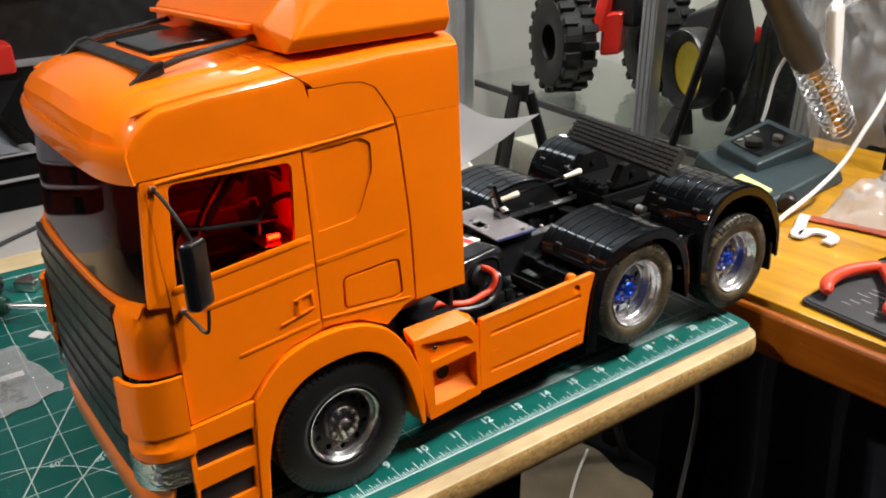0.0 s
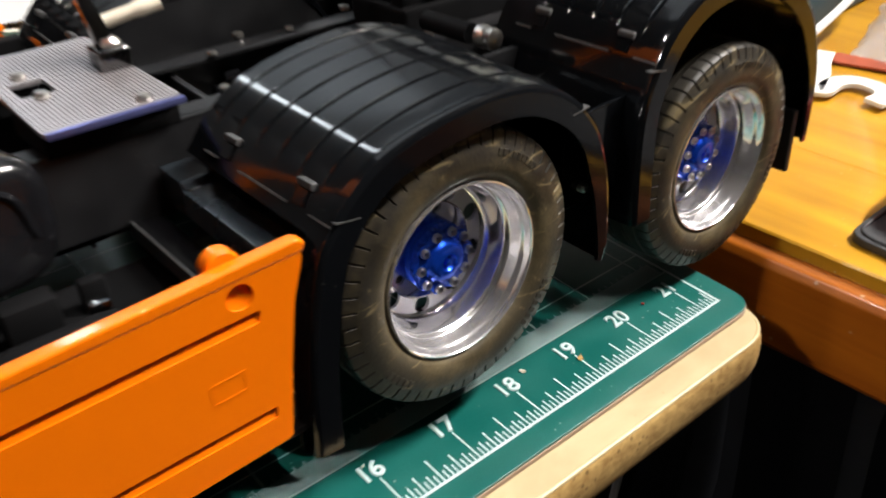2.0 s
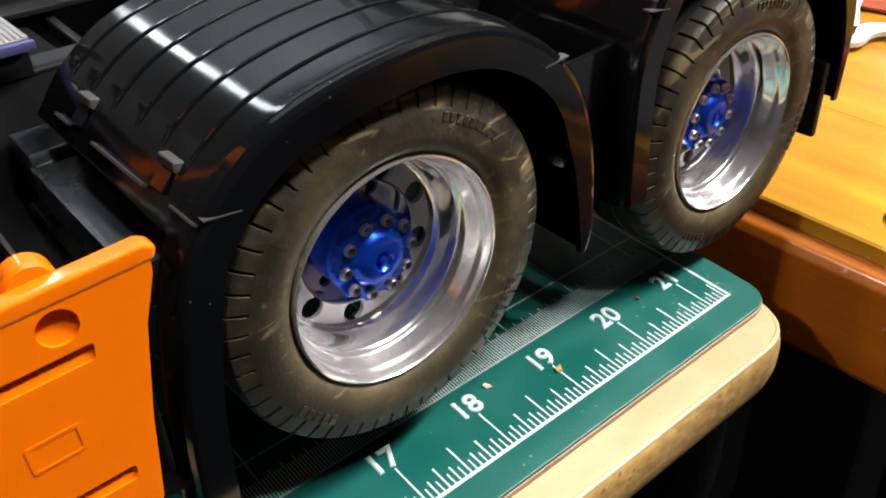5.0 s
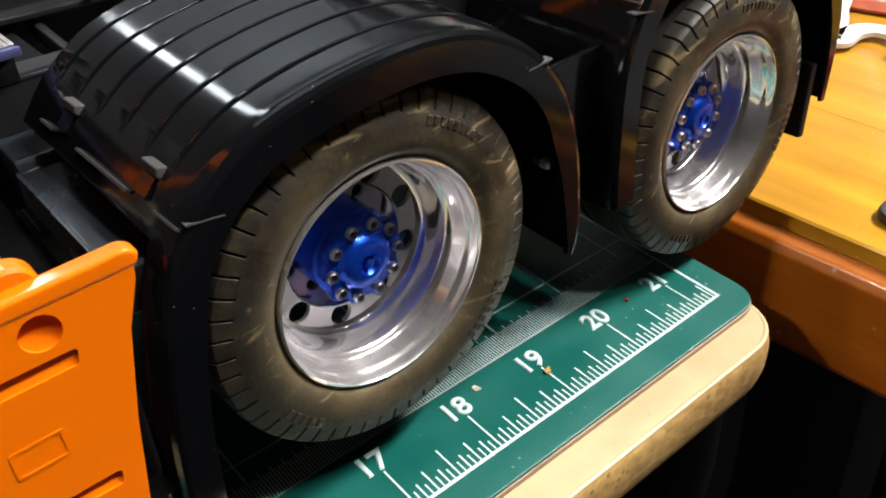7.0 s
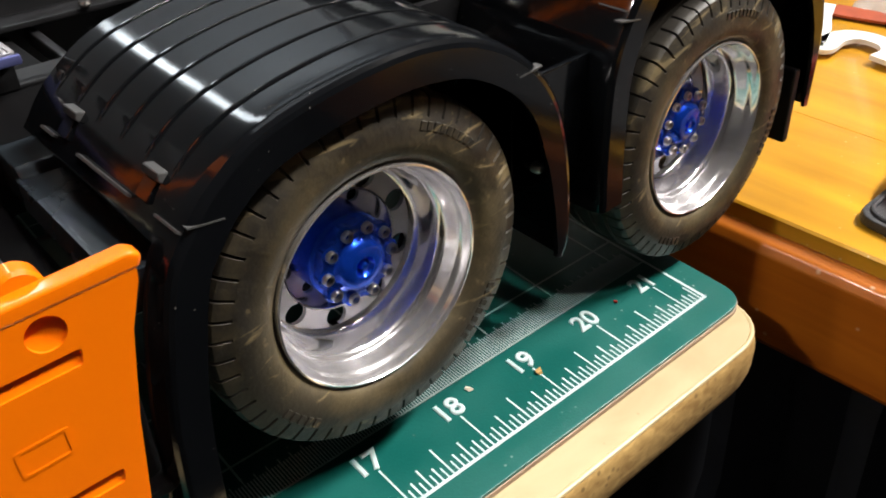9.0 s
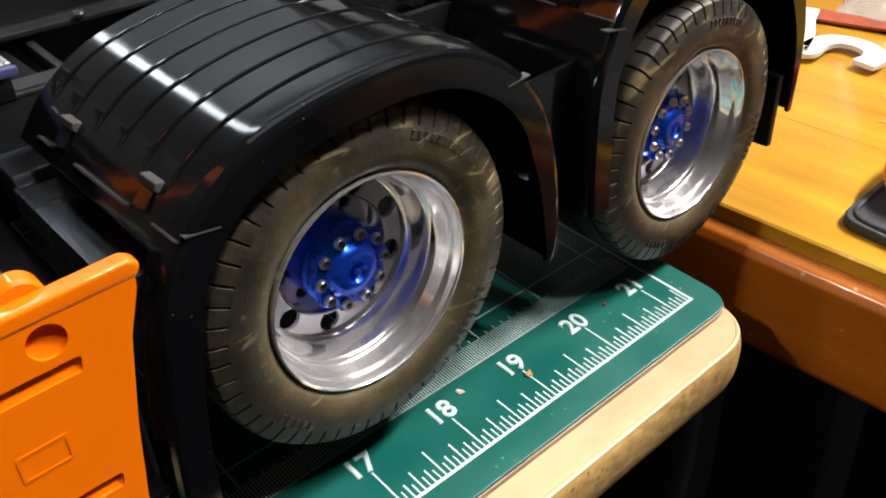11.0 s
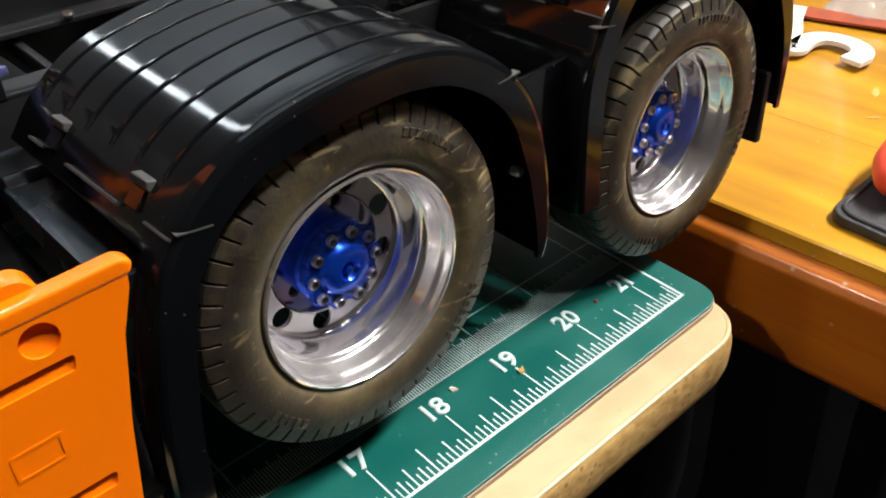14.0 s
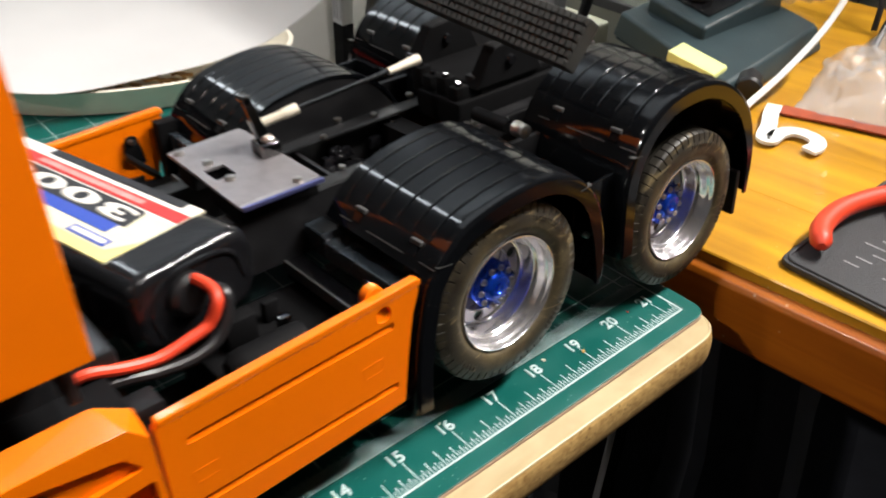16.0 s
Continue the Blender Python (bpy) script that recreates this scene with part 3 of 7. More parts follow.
for k in range(26):
    x, y, a, s = wear.uniform(0.012, 0.30), wear.uniform(-0.25, 0.10), wear.uniform(0, 3.1), wear.uniform(0.002, 0.010)
    blot = [(x + s * (1 + 0.5 * wear.random()) * math.cos(q) * math.cos(a) - 0.25 * s * math.sin(q) * math.sin(a), y + s * math.cos(q) * math.sin(a) + 0.25 * s * math.sin(q) * (1 + wear.random()) * math.cos(a)) for q in [2 * math.pi * i / 9 for i in range(9)]]
    part("scuff", prism(blot, 0.00012, 0.00022, axis="z"), SCUFF if k % 3 else SCUFF_DARK, side)
for x, y in ((0.06, -0.8), (0.40, -0.8), (0.16, 0.15), (0.40, 0.15)):
    part("leg", box(x - 0.025, x + 0.025, y - 0.025, y + 0.025, -0.75, -0.0065, 0.003), MATT, side)

for x, y, s, seed, mtl, lb in ((0.4648, 0.0176, 0.0011, 1, CREAM, "tiny pale shaving lying on the mat"), (0.4828, 0.0100, 0.0012, 2, EDGE_WOOD, "tiny brown wood chip lying on the mat"), (0.5199, 0.0153, 0.0007, 3, RED_PLASTIC, "tiny red crumb lying on the mat"), (0.405, 0.0185, 0.0006, 4, CREAM, "tiny pale shaving lying on the mat"), (0.352, 0.0150, 0.0006, 5, CREAM, "tiny pale shaving lying on the mat")):
    r_ = random.Random(seed)
    tagged(part("crumb", hull([(x + s * r_.uniform(-1, 1), y + s * r_.uniform(-1, 1), 0.0003 + s * 0.6 * r_.random()) for k in range(9)] + [(x + dx * s * 0.5, y + dy * s * 0.5, 0.0001) for dx in (-1, 1) for dy in (-1, 1)]), mtl), lb, "crumb")

# ---- the model truck ----
PIVOT = Vector((0, 0.014, 0.06))
LEANING = Matrix.Translation(PIVOT) @ Matrix.Rotation(radians(-4.0), 4, "X") @ Matrix.Translation(-PIVOT)
truck = tagged(empty("model_truck", LEANING), "orange scale model lorry tractor with black chassis and polished rear wheels", "model truck")
YC = 0.110


def flip(bm):
    """The mirror image on the truck's other side."""
    b = bm.copy()
    rear = min(v.co.x for v in b.verts) > 0.29
    for v in b.verts:
        v.co.y = 2 * YC - v.co.y
        if rear and v.co.y > YC:
            v.co.z += 0.07 * (v.co.y - YC)
            v.co.x -= 0.02 * (v.co.y - YC)
    bmesh.ops.reverse_faces(b, faces=b.faces)
    return b


def both(name, bm, material, label="", angle=35):
    other = flip(bm)
    return part(name, bm, material, truck, label, angle), part(name, other, material, truck, label, angle)


BLOCK = principled("worn_grey_rubber", (0.026, 0.026, 0.024), 0.6, var=0.25, scale=90, bump=0.1)


# wheels
def tyre_mesh(R, r, w, lugs, depth, groove):
    """A tyre: y runs from the outer sidewall (0) inward to w; a square shoulder with narrow slits that run down onto the sidewall."""
    prof = [(r + 0.0004, 0.0016), (r + 0.0010, 0.0003), (r + 0.0026, -0.0009), (r + 0.0050, -0.0014), (r + 0.0080, -0.0013), (R - 0.0044, -0.0009), (R - 0.0042, -0.0008), (R - 0.0022, -0.0003), (R - 0.0009, 0.0002), (R - 0.0003, 0.0010), (R - 0.0001, 0.0022), (R, 0.0050)]
    for k in range(1, 4):
        y = w * k / 4
        prof += [(R, y - 0.0006), (R - groove, y - 0.0004), (R - groove, y + 0.0004), (R, y + 0.0006)]
    prof += [(R, w - 0.0050), (R - 0.0001, w - 0.0022), (R - 0.0003, w - 0.0010), (R - 0.0022, w + 0.0003), (R - 0.006, w + 0.0008), (r + 0.0012, w - 0.0004), (r - 0.001, w - 0.003), (r - 0.001, 0.004)]

    def slit(q, i):
        rr, y = prof[q]
        if i % 12 == 0 and rr > R - 0.0043:
            if y < 0.0055:
                return -depth * (0.1 if y < 0.0 else 0.9), depth * (0.9 if y < 0.0015 else 0.2)
            if y > w - 0.0055:
                return -depth * 0.4, 0.0
        return 0.0, 0.0

    return lathe(prof, lugs * 12, uneven=slit)


def sidewall_bars(wheel, R, count, mid, size):
    """Raised bars round the sidewall in place of its lettering; mid is the angle of the middle, anticlockwise from the front in degrees."""
    step = math.degrees(size * 0.72 / R)
    for i in range(count):
        a = radians(mid - (i - (count - 1) / 2) * step)
        m = Matrix.Translation((R * math.cos(a), -0.00128, R * math.sin(a))) @ Matrix.Rotation(-(a - math.pi / 2), 4, "Y") @ Matrix.Rotation(radians(90), 4, "X")
        part("raised_bar", box(-size * 0.24, size * 0.24, -size * 0.36, size * 0.36, -0.0002, 0.00022, 0.0001, 1, m=m), RUBBER, wheel)


def rear_wheel(centre, spin):
    w = empty("rear_wheel", Matrix.Translation(centre) @ Matrix.Rotation(radians(spin), 4, "Y"), truck)
    w["label"] = "rear wheel with dusty tyre, polished deep-dish rim and blue hub"
    R, r = 0.0381, 0.0240
    t = tyre_mesh(R, r, 0.0225, 54, 0.0009, 0.0012)
    part("tyre", t, RUBBER, w, "dusty brown-black rubber tyre with notched shoulders", 30)
    sidewall_bars(w, 0.0322, 9, 56, 0.0025)
    sidewall_bars(w, 0.0322, 7, -40, 0.0030)
    sidewall_bars(w, 0.0322, 5, -137, 0.0030)
    prof = [(0.0245, 0.0012), (0.0246, 0.0002), (0.0244, -0.0004), (0.0240, -0.0005), (0.0237, 0.0000), (0.0235, 0.0012), (0.0230, 0.0022), (0.0225, 0.0030), (0.0222, 0.0058), (0.0216, 0.0066), (0.0210, 0.0070), (0.0208, 0.0078), (0.0207, 0.0100), (0.0205, 0.0120), (0.0202, 0.0135), (0.0196, 0.0145), (0.0188, 0.0149)]
    rim = lathe(prof + [(0.0188, 0.0160), (0.0206, 0.0165), (0.0212, 0.0200), (0.0240, 0.0200), (0.0240, 0.0016)], 96)
    part("rim", rim, CHROME, w, "polished deep-dish aluminium rim", 50)

    def circle(r, n, cx=0.0, cz=0.0):
        return [(cx + r * math.cos(2 * math.pi * q / n), cz + r * math.sin(2 * math.pi * q / n)) for q in range(n)]

    def ring_of_holes(R1, r1, first):
        return [circle(r1, 16, R1 * math.cos(a), R1 * math.sin(a)) for a in [2 * math.pi * k / 9 + radians(first) for k in range(9)]]

    disc = prism(circle(0.0192, 72), 0.0149, 0.0160, ring_of_holes(0.0164, 0.0026, 20) + [circle(0.0138, 48)])
    part("wheel_disc", disc, TURNED, w, "turned aluminium wheel disc with a ring of round holes", 40)
    part("disc_ring", lathe([(0.0142, 0.0149), (0.0141, 0.0145), (0.0137, 0.0145), (0.0135, 0.0150), (0.0134, 0.0208), (0.0138, 0.0208)], 64), CHROME, w)
    part("centre_disc", prism(circle(0.0137, 48), 0.0206, 0.0216, ring_of_holes(0.0113, 0.0016, 41)), TURNED, w, "recessed centre disc with small round holes")
    hub = lathe([(0.0, 0.0066), (0.0016, 0.0066), (0.0021, 0.0061), (0.0024, 0.0056), (0.0044, 0.0057), (0.0054, 0.0062), (0.0060, 0.0072), (0.0064, 0.0076), (0.0090, 0.0077), (0.0097, 0.0081), (0.0097, 0.0098), (0.0090, 0.0102), (0.0089, 0.0112), (0.0096, 0.0118), (0.0098, 0.0205), (0.0, 0.0205)], 100, closed=False, uneven=lambda q, i: (0.0007 * math.cos(2 * math.pi * i / 10) - 0.0003, 0.0) if q in (8, 9, 10) else (0.0, 0.0))
    box(-0.0009, 0.0009, 0.0056, 0.0068, -0.0009, 0.0009, 0.0003, bm=hub, m=Matrix.Rotation(0.6, 4, "Y"))
    part("hub", hub, BLUE, w, "blue anodised hub", 40)
    for k in range(10):
        a = 2 * math.pi * k / 10
        nut = lathe([(0.0, 0.0080), (0.0007, 0.0080), (0.0008, 0.0066), (0.0011, 0.0066), (0.0013, 0.0069), (0.0013, 0.0084), (0.0, 0.0084)], 14, False, None, Matrix.Translation((0.0081 * math.cos(a), 0, 0.0081 * math.sin(a))))
        part("lug_screw", nut, STEEL, w)
    part("brake_drum", lathe([(0.0, 0.0235), (0.0165, 0.0235), (0.0168, 0.0242), (0.0168, 0.033), (0.0, 0.033)], 32, False), SATIN, w)
    return w


def front_wheel(centre):
    w = empty("front_wheel", Matrix.Translation(centre), truck)
    w["label"] = "front wheel with black tyre and dark chrome rim"
    R, r = 0.0416, 0.0226
    part("tyre", tyre_mesh(R, r, 0.0235, 64, 0.0010, 0.0014), FRONT_RUBBER, w, "black rubber tyre with fine block tread", 30)
    part("rim", lathe([(0.0230, 0.0014), (0.0231, 0.0000), (0.0227, -0.0006), (0.0219, -0.0004), (0.0213, 0.0006), (0.0207, 0.0010), (0.0205, 0.0020), (0.0199, 0.0026), (0.0197, 0.0052), (0.0192, 0.0058), (0.0192, 0.0120), (0.0224, 0.0120)], 80), RIM_CHROME, w, "dark chrome rim ring", 50)
    holes = [[(0.0158 * math.cos(2 * math.pi * (k + 0.5) / 10) + 0.0018 * math.cos(q * math.pi / 6), 0.0158 * math.sin(2 * math.pi * (k + 0.5) / 10) + 0.0018 * math.sin(q * math.pi / 6)) for q in range(12)] for k in range(10)]
    disc = prism([(0.0194 * math.cos(2 * math.pi * q / 48), 0.0194 * math.sin(2 * math.pi * q / 48)) for q in range(48)], 0.0060, 0.0074, holes)
    part("wheel_disc", disc, RIM_CHROME, w)
    part("hub", lathe([(0.0, -0.0012), (0.0030, -0.0010), (0.0036, 0.0), (0.0038, 0.0020), (0.0068, 0.0026), (0.0100, 0.0032), (0.0106, 0.0040), (0.0108, 0.0062), (0.0, 0.0062)], 40, False), RIM_CHROME, w)
    for k in range(10):
        a = 2 * math.pi * k / 10
        part("lug_nut", lathe([(0.0, 0.0006), (0.0010, 0.0008), (0.0013, 0.0014), (0.0013, 0.0040), (0.0, 0.0040)], 10, False, None, Matrix.Translation((0.0084 * math.cos(a), 0, 0.0084 * math.sin(a)))), RIM_CHROME, w)
    part("brake_drum", lathe([(0.0, 0.0100), (0.0180, 0.0100), (0.0180, 0.026), (0.0, 0.026)], 32, False), SATIN, w)
    return w


WY = 0.0158
rear_wheel((0.4376, WY, 0.0520), 0)
rear_wheel((0.5493, WY, 0.0453), -21)
front_wheel((0.2006, 0.0150, 0.0417))
for wheel, x, z in ((rear_wheel, 0.4376, 0.0508), (rear_wheel, 0.5493, 0.0508)):
    o = wheel((x, WY, z), 40)
    o.matrix_basis = Matrix.Translation((x, 2 * YC - WY, z)) @ Matrix.Rotation(math.pi, 4, "Z")
o = front_wheel((0, 0, 0))
o.matrix_basis = Matrix.Translation((0.2015, 2 * YC - 0.0155, 0.0545)) @ Matrix.Rotation(math.pi, 4, "Z")


# rear mudguards
CLIP = principled("grey_clip_plastic", (0.05, 0.05, 0.05), 0.35, var=0.2)


def mudguard(path, y0=0.0130, y1=0.0740, grooves=6, first=34, cut=0):
    """A ribbed arch: the path (x, z) is its outer edge seen from the side; up to cut only its outer strip runs down, and ribs start past the plain front piece."""
    n = len(path)
    path = [Vector((x, 0, z)) for x, z in path]
    sec = [(y0 + 0.0012, -0.0080), (y0, -0.0078), (y0, -0.0020), (y0 + 0.0003, -0.0011), (y0 + 0.0009, -0.0004), (y0 + 0.0020, -0.0001), (y0 + 0.0036, 0.0)]
    for k in range(grooves):
        y = y0 + 0.0090 + (y1 - y0 - 0.0150) * k / (grooves - 1)
        sec += [(y - 0.0005, 0.0), (y - 0.00035, -0.0004), (y - 0.0002, -0.0004), (y, 0.0001), (y + 0.00015, 0.00028), (y + 0.0004, 0.00033), (y + 0.00065, 0.00026), (y + 0.0009, 0.0001), (y + 0.0012, 0.0)]
    sec += [(y1, 0.0), (y1, -0.0016), (y0 + 0.0014, -0.0016)]
    m = len(sec)
    b = bmesh.new()
    rings = []
    for i, p in enumerate(path):
        d = (path[min(i + 1, n - 1)] - path[max(i - 1, 0)]).normalized()
        nrm = Vector((-d.z, 0, d.x))
        ribbed = min(1.0, max(0.0, (i - first) / 4))
        narrow = 1.0 - 0.55 * max(0.0, (i - n * 0.78) / (n * 0.22))
        ring = []
        for k, (y, h) in enumerate(sec):
            if i < cut and y > y0 + 0.006:
                y = y0 + 0.006 + 0.00001 * min(k, m - k)
            if y0 + 0.007 < y < y1 - 0.002 and h > -0.001:
                h *= ribbed
            elif h < -0.005:
                h *= narrow
            ring.append(b.verts.new(p + nrm * (h + 0.045 * (y - y0)) + Vector((0, y, 0))))
        rings.append(ring)
    for a, c in zip(rings, rings[1:]):
        for k in range(m):
            b.faces.new((a[k], a[(k + 1) % m], c[(k + 1) % m], c[k]))
    b.faces.new(rings[0][::-1]), b.faces.new(rings[-1])
    return b


def arch(points, n=8):
    return [(p.x, p.z) for p in smooth_path([(x, 0, z) for x, z in points], n)]


ARCH_A = arch([(0.3872, 0.022), (0.3890, 0.048), (0.3940, 0.0720), (0.3996, 0.0815), (0.4052, 0.0874), (0.4137, 0.0928), (0.4260, 0.0962), (0.4402, 0.0981), (0.4520, 0.0980), (0.4640, 0.0952), (0.4760, 0.0880), (0.4847, 0.0779), (0.4896, 0.0640), (0.4914, 0.0500), (0.4914, 0.0390), (0.4900, 0.0340)])
ARCH_B = arch([(0.5020, 0.0400), (0.5014, 0.0560), (0.5020, 0.0740), (0.5062, 0.0865), (0.5140, 0.0975), (0.5270, 0.1055), (0.5430, 0.1080), (0.5600, 0.1060), (0.5760, 0.0985), (0.5895, 0.0865), (0.5975, 0.0710), (0.6008, 0.0560), (0.6006, 0.0375)])
for path, cut in ((ARCH_A, 21), (ARCH_B, 0)):
    part("mudguard", mudguard(path, first=30, cut=cut), GUARD, truck, "glossy black ribbed mudguard", 14)
    part("mudguard", flip(mudguard(path, first=30)), GUARD, truck, "glossy black ribbed mudguard", 14)
both("mud_flap", box(0.5920, 0.5948, 0.0150, 0.0560, 0.0262, 0.0500, 0.0008), SATIN, "black mud flap")


def front_fittings(x, z, lean):
    """Tabs, slotted plates and seams on the plain front piece of a guard."""
    turn = Matrix.Translation((x, 0, z)) @ Matrix.Rotation(radians(lean), 4, "Y") @ Matrix(((1, 0, 0, 0), (0, 1, 0, 0), (0, 0.045, 1, -0.0006), (0, 0, 0, 1)))
    for y in (0.0262, 0.0575):
        both("mudguard_clip", hull([turn @ Vector(p) for p in ((-0.0012, y - 0.0026, 0.0011), (0.0002, y - 0.0026, 0.0017), (-0.0012, y + 0.0030, 0.0011), (0.0002, y + 0.0030, 0.0017), (-0.0010, y - 0.0024, -0.0014), (0.0020, y - 0.0024, -0.0014), (-0.0010, y + 0.0028, -0.0014), (0.0020, y + 0.0028, -0.0014))], 0.0002, 1), CLIP)
        both("clip_base", hull([turn @ Vector((u, v, w)) for u in (-0.0052, -0.0012) for v in (y - 0.0019, y + 0.0024) for w in (-0.0014, 0.0006)], 0.0002, 1), GUARD)
    both("guard_joint", hull([turn @ Vector((u, v, w)) for u in (-0.0062, -0.0057) for v in (0.0300, 0.0500) for w in (-0.0010, 0.0006)]), CLIP)
    both("guard_joint", hull([turn @ Vector((u, v, w)) for u in (-0.0062, -0.0057) for v in (0.0600, 0.0660) for w in (-0.0010, 0.0006)]), CLIP)
    both("mudguard_seam", hull([turn @ Vector((u, v, w)) for u in (-0.0060, -0.0056) for v in (0.0140, 0.0215) for w in (-0.0012, 0.0003)]), CLIP)


front_fittings(0.4030, 0.0853, -46)
front_fittings(0.5108, 0.0938, -52)


def side_seam(x0, z0, x1, z1):
    """A fine joint line across the guard's side face."""
    both("mudguard_seam", hull([(x, y, z + h) for x, z in ((x0, z0), (x1, z1)) for y in (0.01288, 0.0150) for h in (-0.00016, 0.00016)]), CLIP)


side_seam(0.4001, 0.0818, 0.4066, 0.0810)
side_seam(0.4733, 0.0846, 0.4797, 0.0852)
side_seam(0.5042, 0.0878, 0.5110, 0.0868)
# frame
rail = box(0.135, 0.614, 0.0850, 0.0880, 0.060, 0.0850, 0.0006)
box(0.135, 0.614, 0.0850, 0.0945, 0.0835, 0.0850, 0.0004, bm=rail)
box(0.135, 0.614, 0.0850, 0.0945, 0.0600, 0.0615, 0.0004, bm=rail)
both("frame_rail", rail, SATIN, "long black frame rail with channel section")
for x in (0.30, 0.405, 0.47, 0.52, 0.595):
    part("cross_member", box(x - 0.006, x + 0.006, 0.088, 0.132, 0.062, 0.081, 0.001), MATT, truck)
part("frame_floor", box(0.13, 0.46, 0.088, 0.132, 0.0585, 0.0605, 0.0004), SATIN, truck)
for x in (0.4376, 0.5493):
    part("axle", lathe([(0.0, 0.038), (0.006, 0.038), (0.006, 0.095), (0.014, 0.100), (0.014, 0.120), (0.006, 0.125), (0.006, 0.182), (0.0, 0.182)], 20, False, None, Matrix.Translation((x, 0, 0.049))), SATIN, truck)
    part("leaf_spring", box(x - 0.045, x + 0.045, 0.066, 0.076, 0.052, 0.058, 0.001), SATIN, truck)
part("front_axle", lathe([(0.0, 0.038), (0.005, 0.038), (0.005, 0.182), (0.0, 0.182)], 16, False, None, Matrix.Translation((0.2015, 0, 0.046))), SATIN, truck)
for path, skip in ((ARCH_A, 24), (ARCH_B, 18)):
    rim_line = [(x, z + 0.0014) for x, z in path[skip:]]
    both("inner_guard", prism([(rim_line[0][0], 0.040)] + rim_line + [(rim_line[-1][0], 0.033)], 0.0722, 0.0736), SATIN)
both("bogie_plate", prism([(0.455, 0.058), (0.455, 0.0845), (0.497, 0.0845), (0.56, 0.0845), (0.596, 0.080), (0.596, 0.058)], 0.0625, 0.0650), SATIN)
both("bracket", hull([(x, y, z) for x, z1 in ((0.4780, 0.0788), (0.5062, 0.0799)) for y in (0.0200, 0.0216) for z in (z1, 0.0520)], 0.0004, 2), GUARD, "black upright plate between the mudguards")
both("bracket_shelf", box(0.4780, 0.5040, 0.0218, 0.0620, 0.0560, 0.0580, 0.0004), MATT)
both("well_wall", box(0.388, 0.600, 0.0660, 0.0680, 0.020, 0.060, 0.0006), SATIN)
for x, y, z, r in ((0.4853, 0.0205, 0.0575, 0.0014),):
    both("bolt", lathe([(0.0, y - 0.003), (r * 0.6, y - 0.003), (r, y - 0.0022), (r, y + 0.004), (0.0, y + 0.004)], 12, False, None, Matrix.Translation((x, 0, z))), STEEL, "bright steel bolt head")
for x, y in ((0.322, 0.0865), (0.445, 0.0865), (0.488, 0.0862), (0.575, 0.0865)):
    for yy in (y, 2 * YC - y):
        part("screw", lathe([(0.0, 0.0), (0.0016, 0.0), (0.002, -0.0008), (0.0018, -0.0018), (0.0008, -0.0018), (0.0007, -0.0010), (0.0, -0.0010)][::-1], 12, False, None, Matrix.Translation((x, yy + 0.003, 0.085)) @ Matrix.Rotation(radians(-90), 4, "X")), STEEL, truck)

# side lockers behind the skirts
both("locker_floor", box(0.2960, 0.3880, 0.0165, 0.0830, 0.0290, 0.0310, 0.0004), MATT)
for x, w_ in ((0.408, 0.0035), (0.4165, 0.0012)):
    part("frame_bridge", hull([(x + s * w_, y, z + 0.05 * (y - 0.11)) for s in (-1, 1) for y in (0.0885, 0.1315) for z in (0.0765, 0.0790 + 0.002 * (w_ < 0.002))], 0.0005), SATIN, truck)
both("side_tank", box(0.330, 0.3880, 0.020, 0.083, 0.030, 0.0515, 0.002), MATT, "black side locker behind the skirt")
both("locker_rim", box(0.3300, 0.3750, 0.0195, 0.0210, 0.0500, 0.0545, 0.0005), DULL)
both("ledge", prism([(0.3900, 0.0225), (0.3990, 0.0225), (0.3990, 0.0685), (0.3906, 0.0685)], 0.0640, 0.0726, axis="z", bevel=0.0006), LEDGE, "dusty black ledge before the mudguard")
both("ledge_step", hull([(x, y, z) for x in (0.3906, 0.4000) for y, z in ((0.0686, 0.0725), (0.0686, 0.0640), (0.0715, 0.0742), (0.0840, 0.0742), (0.0840, 0.0640))], 0.0005), LEDGE)
both("ledge_lip", box(0.3896, 0.3905, 0.0230, 0.0684, 0.0660, 0.0731, 0.0002), LEDGE)

rng = random.Random(5)
for k in range(4):
    x, y, z = 0.338 + 0.0080 * k, 0.034 + 0.0055 * ((k * 5) % 9), 0.0525
    w_, h_ = rng.uniform(0.003, 0.007), rng.uniform(0.004, 0.012)
    both("relay_box", box(x - w_, x + w_, y - w_ * 0.6, y + w_ * 0.6, z - 0.002, z + h_, 0.0008), MATT)
both("cable_clip", box(0.3560, 0.3610, 0.0480, 0.0520, 0.0580, 0.0640, 0.0008), DARKCHROME)
both("locker_box", box(0.3812, 0.3890, 0.0400, 0.0860, 0.0520, 0.0606, 0.0005), BLACK, "glossy black locker box")
both("locker_edge", box(0.3800, 0.3811, 0.0400, 0.0860, 0.0560, 0.0612, 0.0003), CLIP)

# skirts
CHANNELS = ((0.0662, 0.0686), (0.0408, 0.0426))


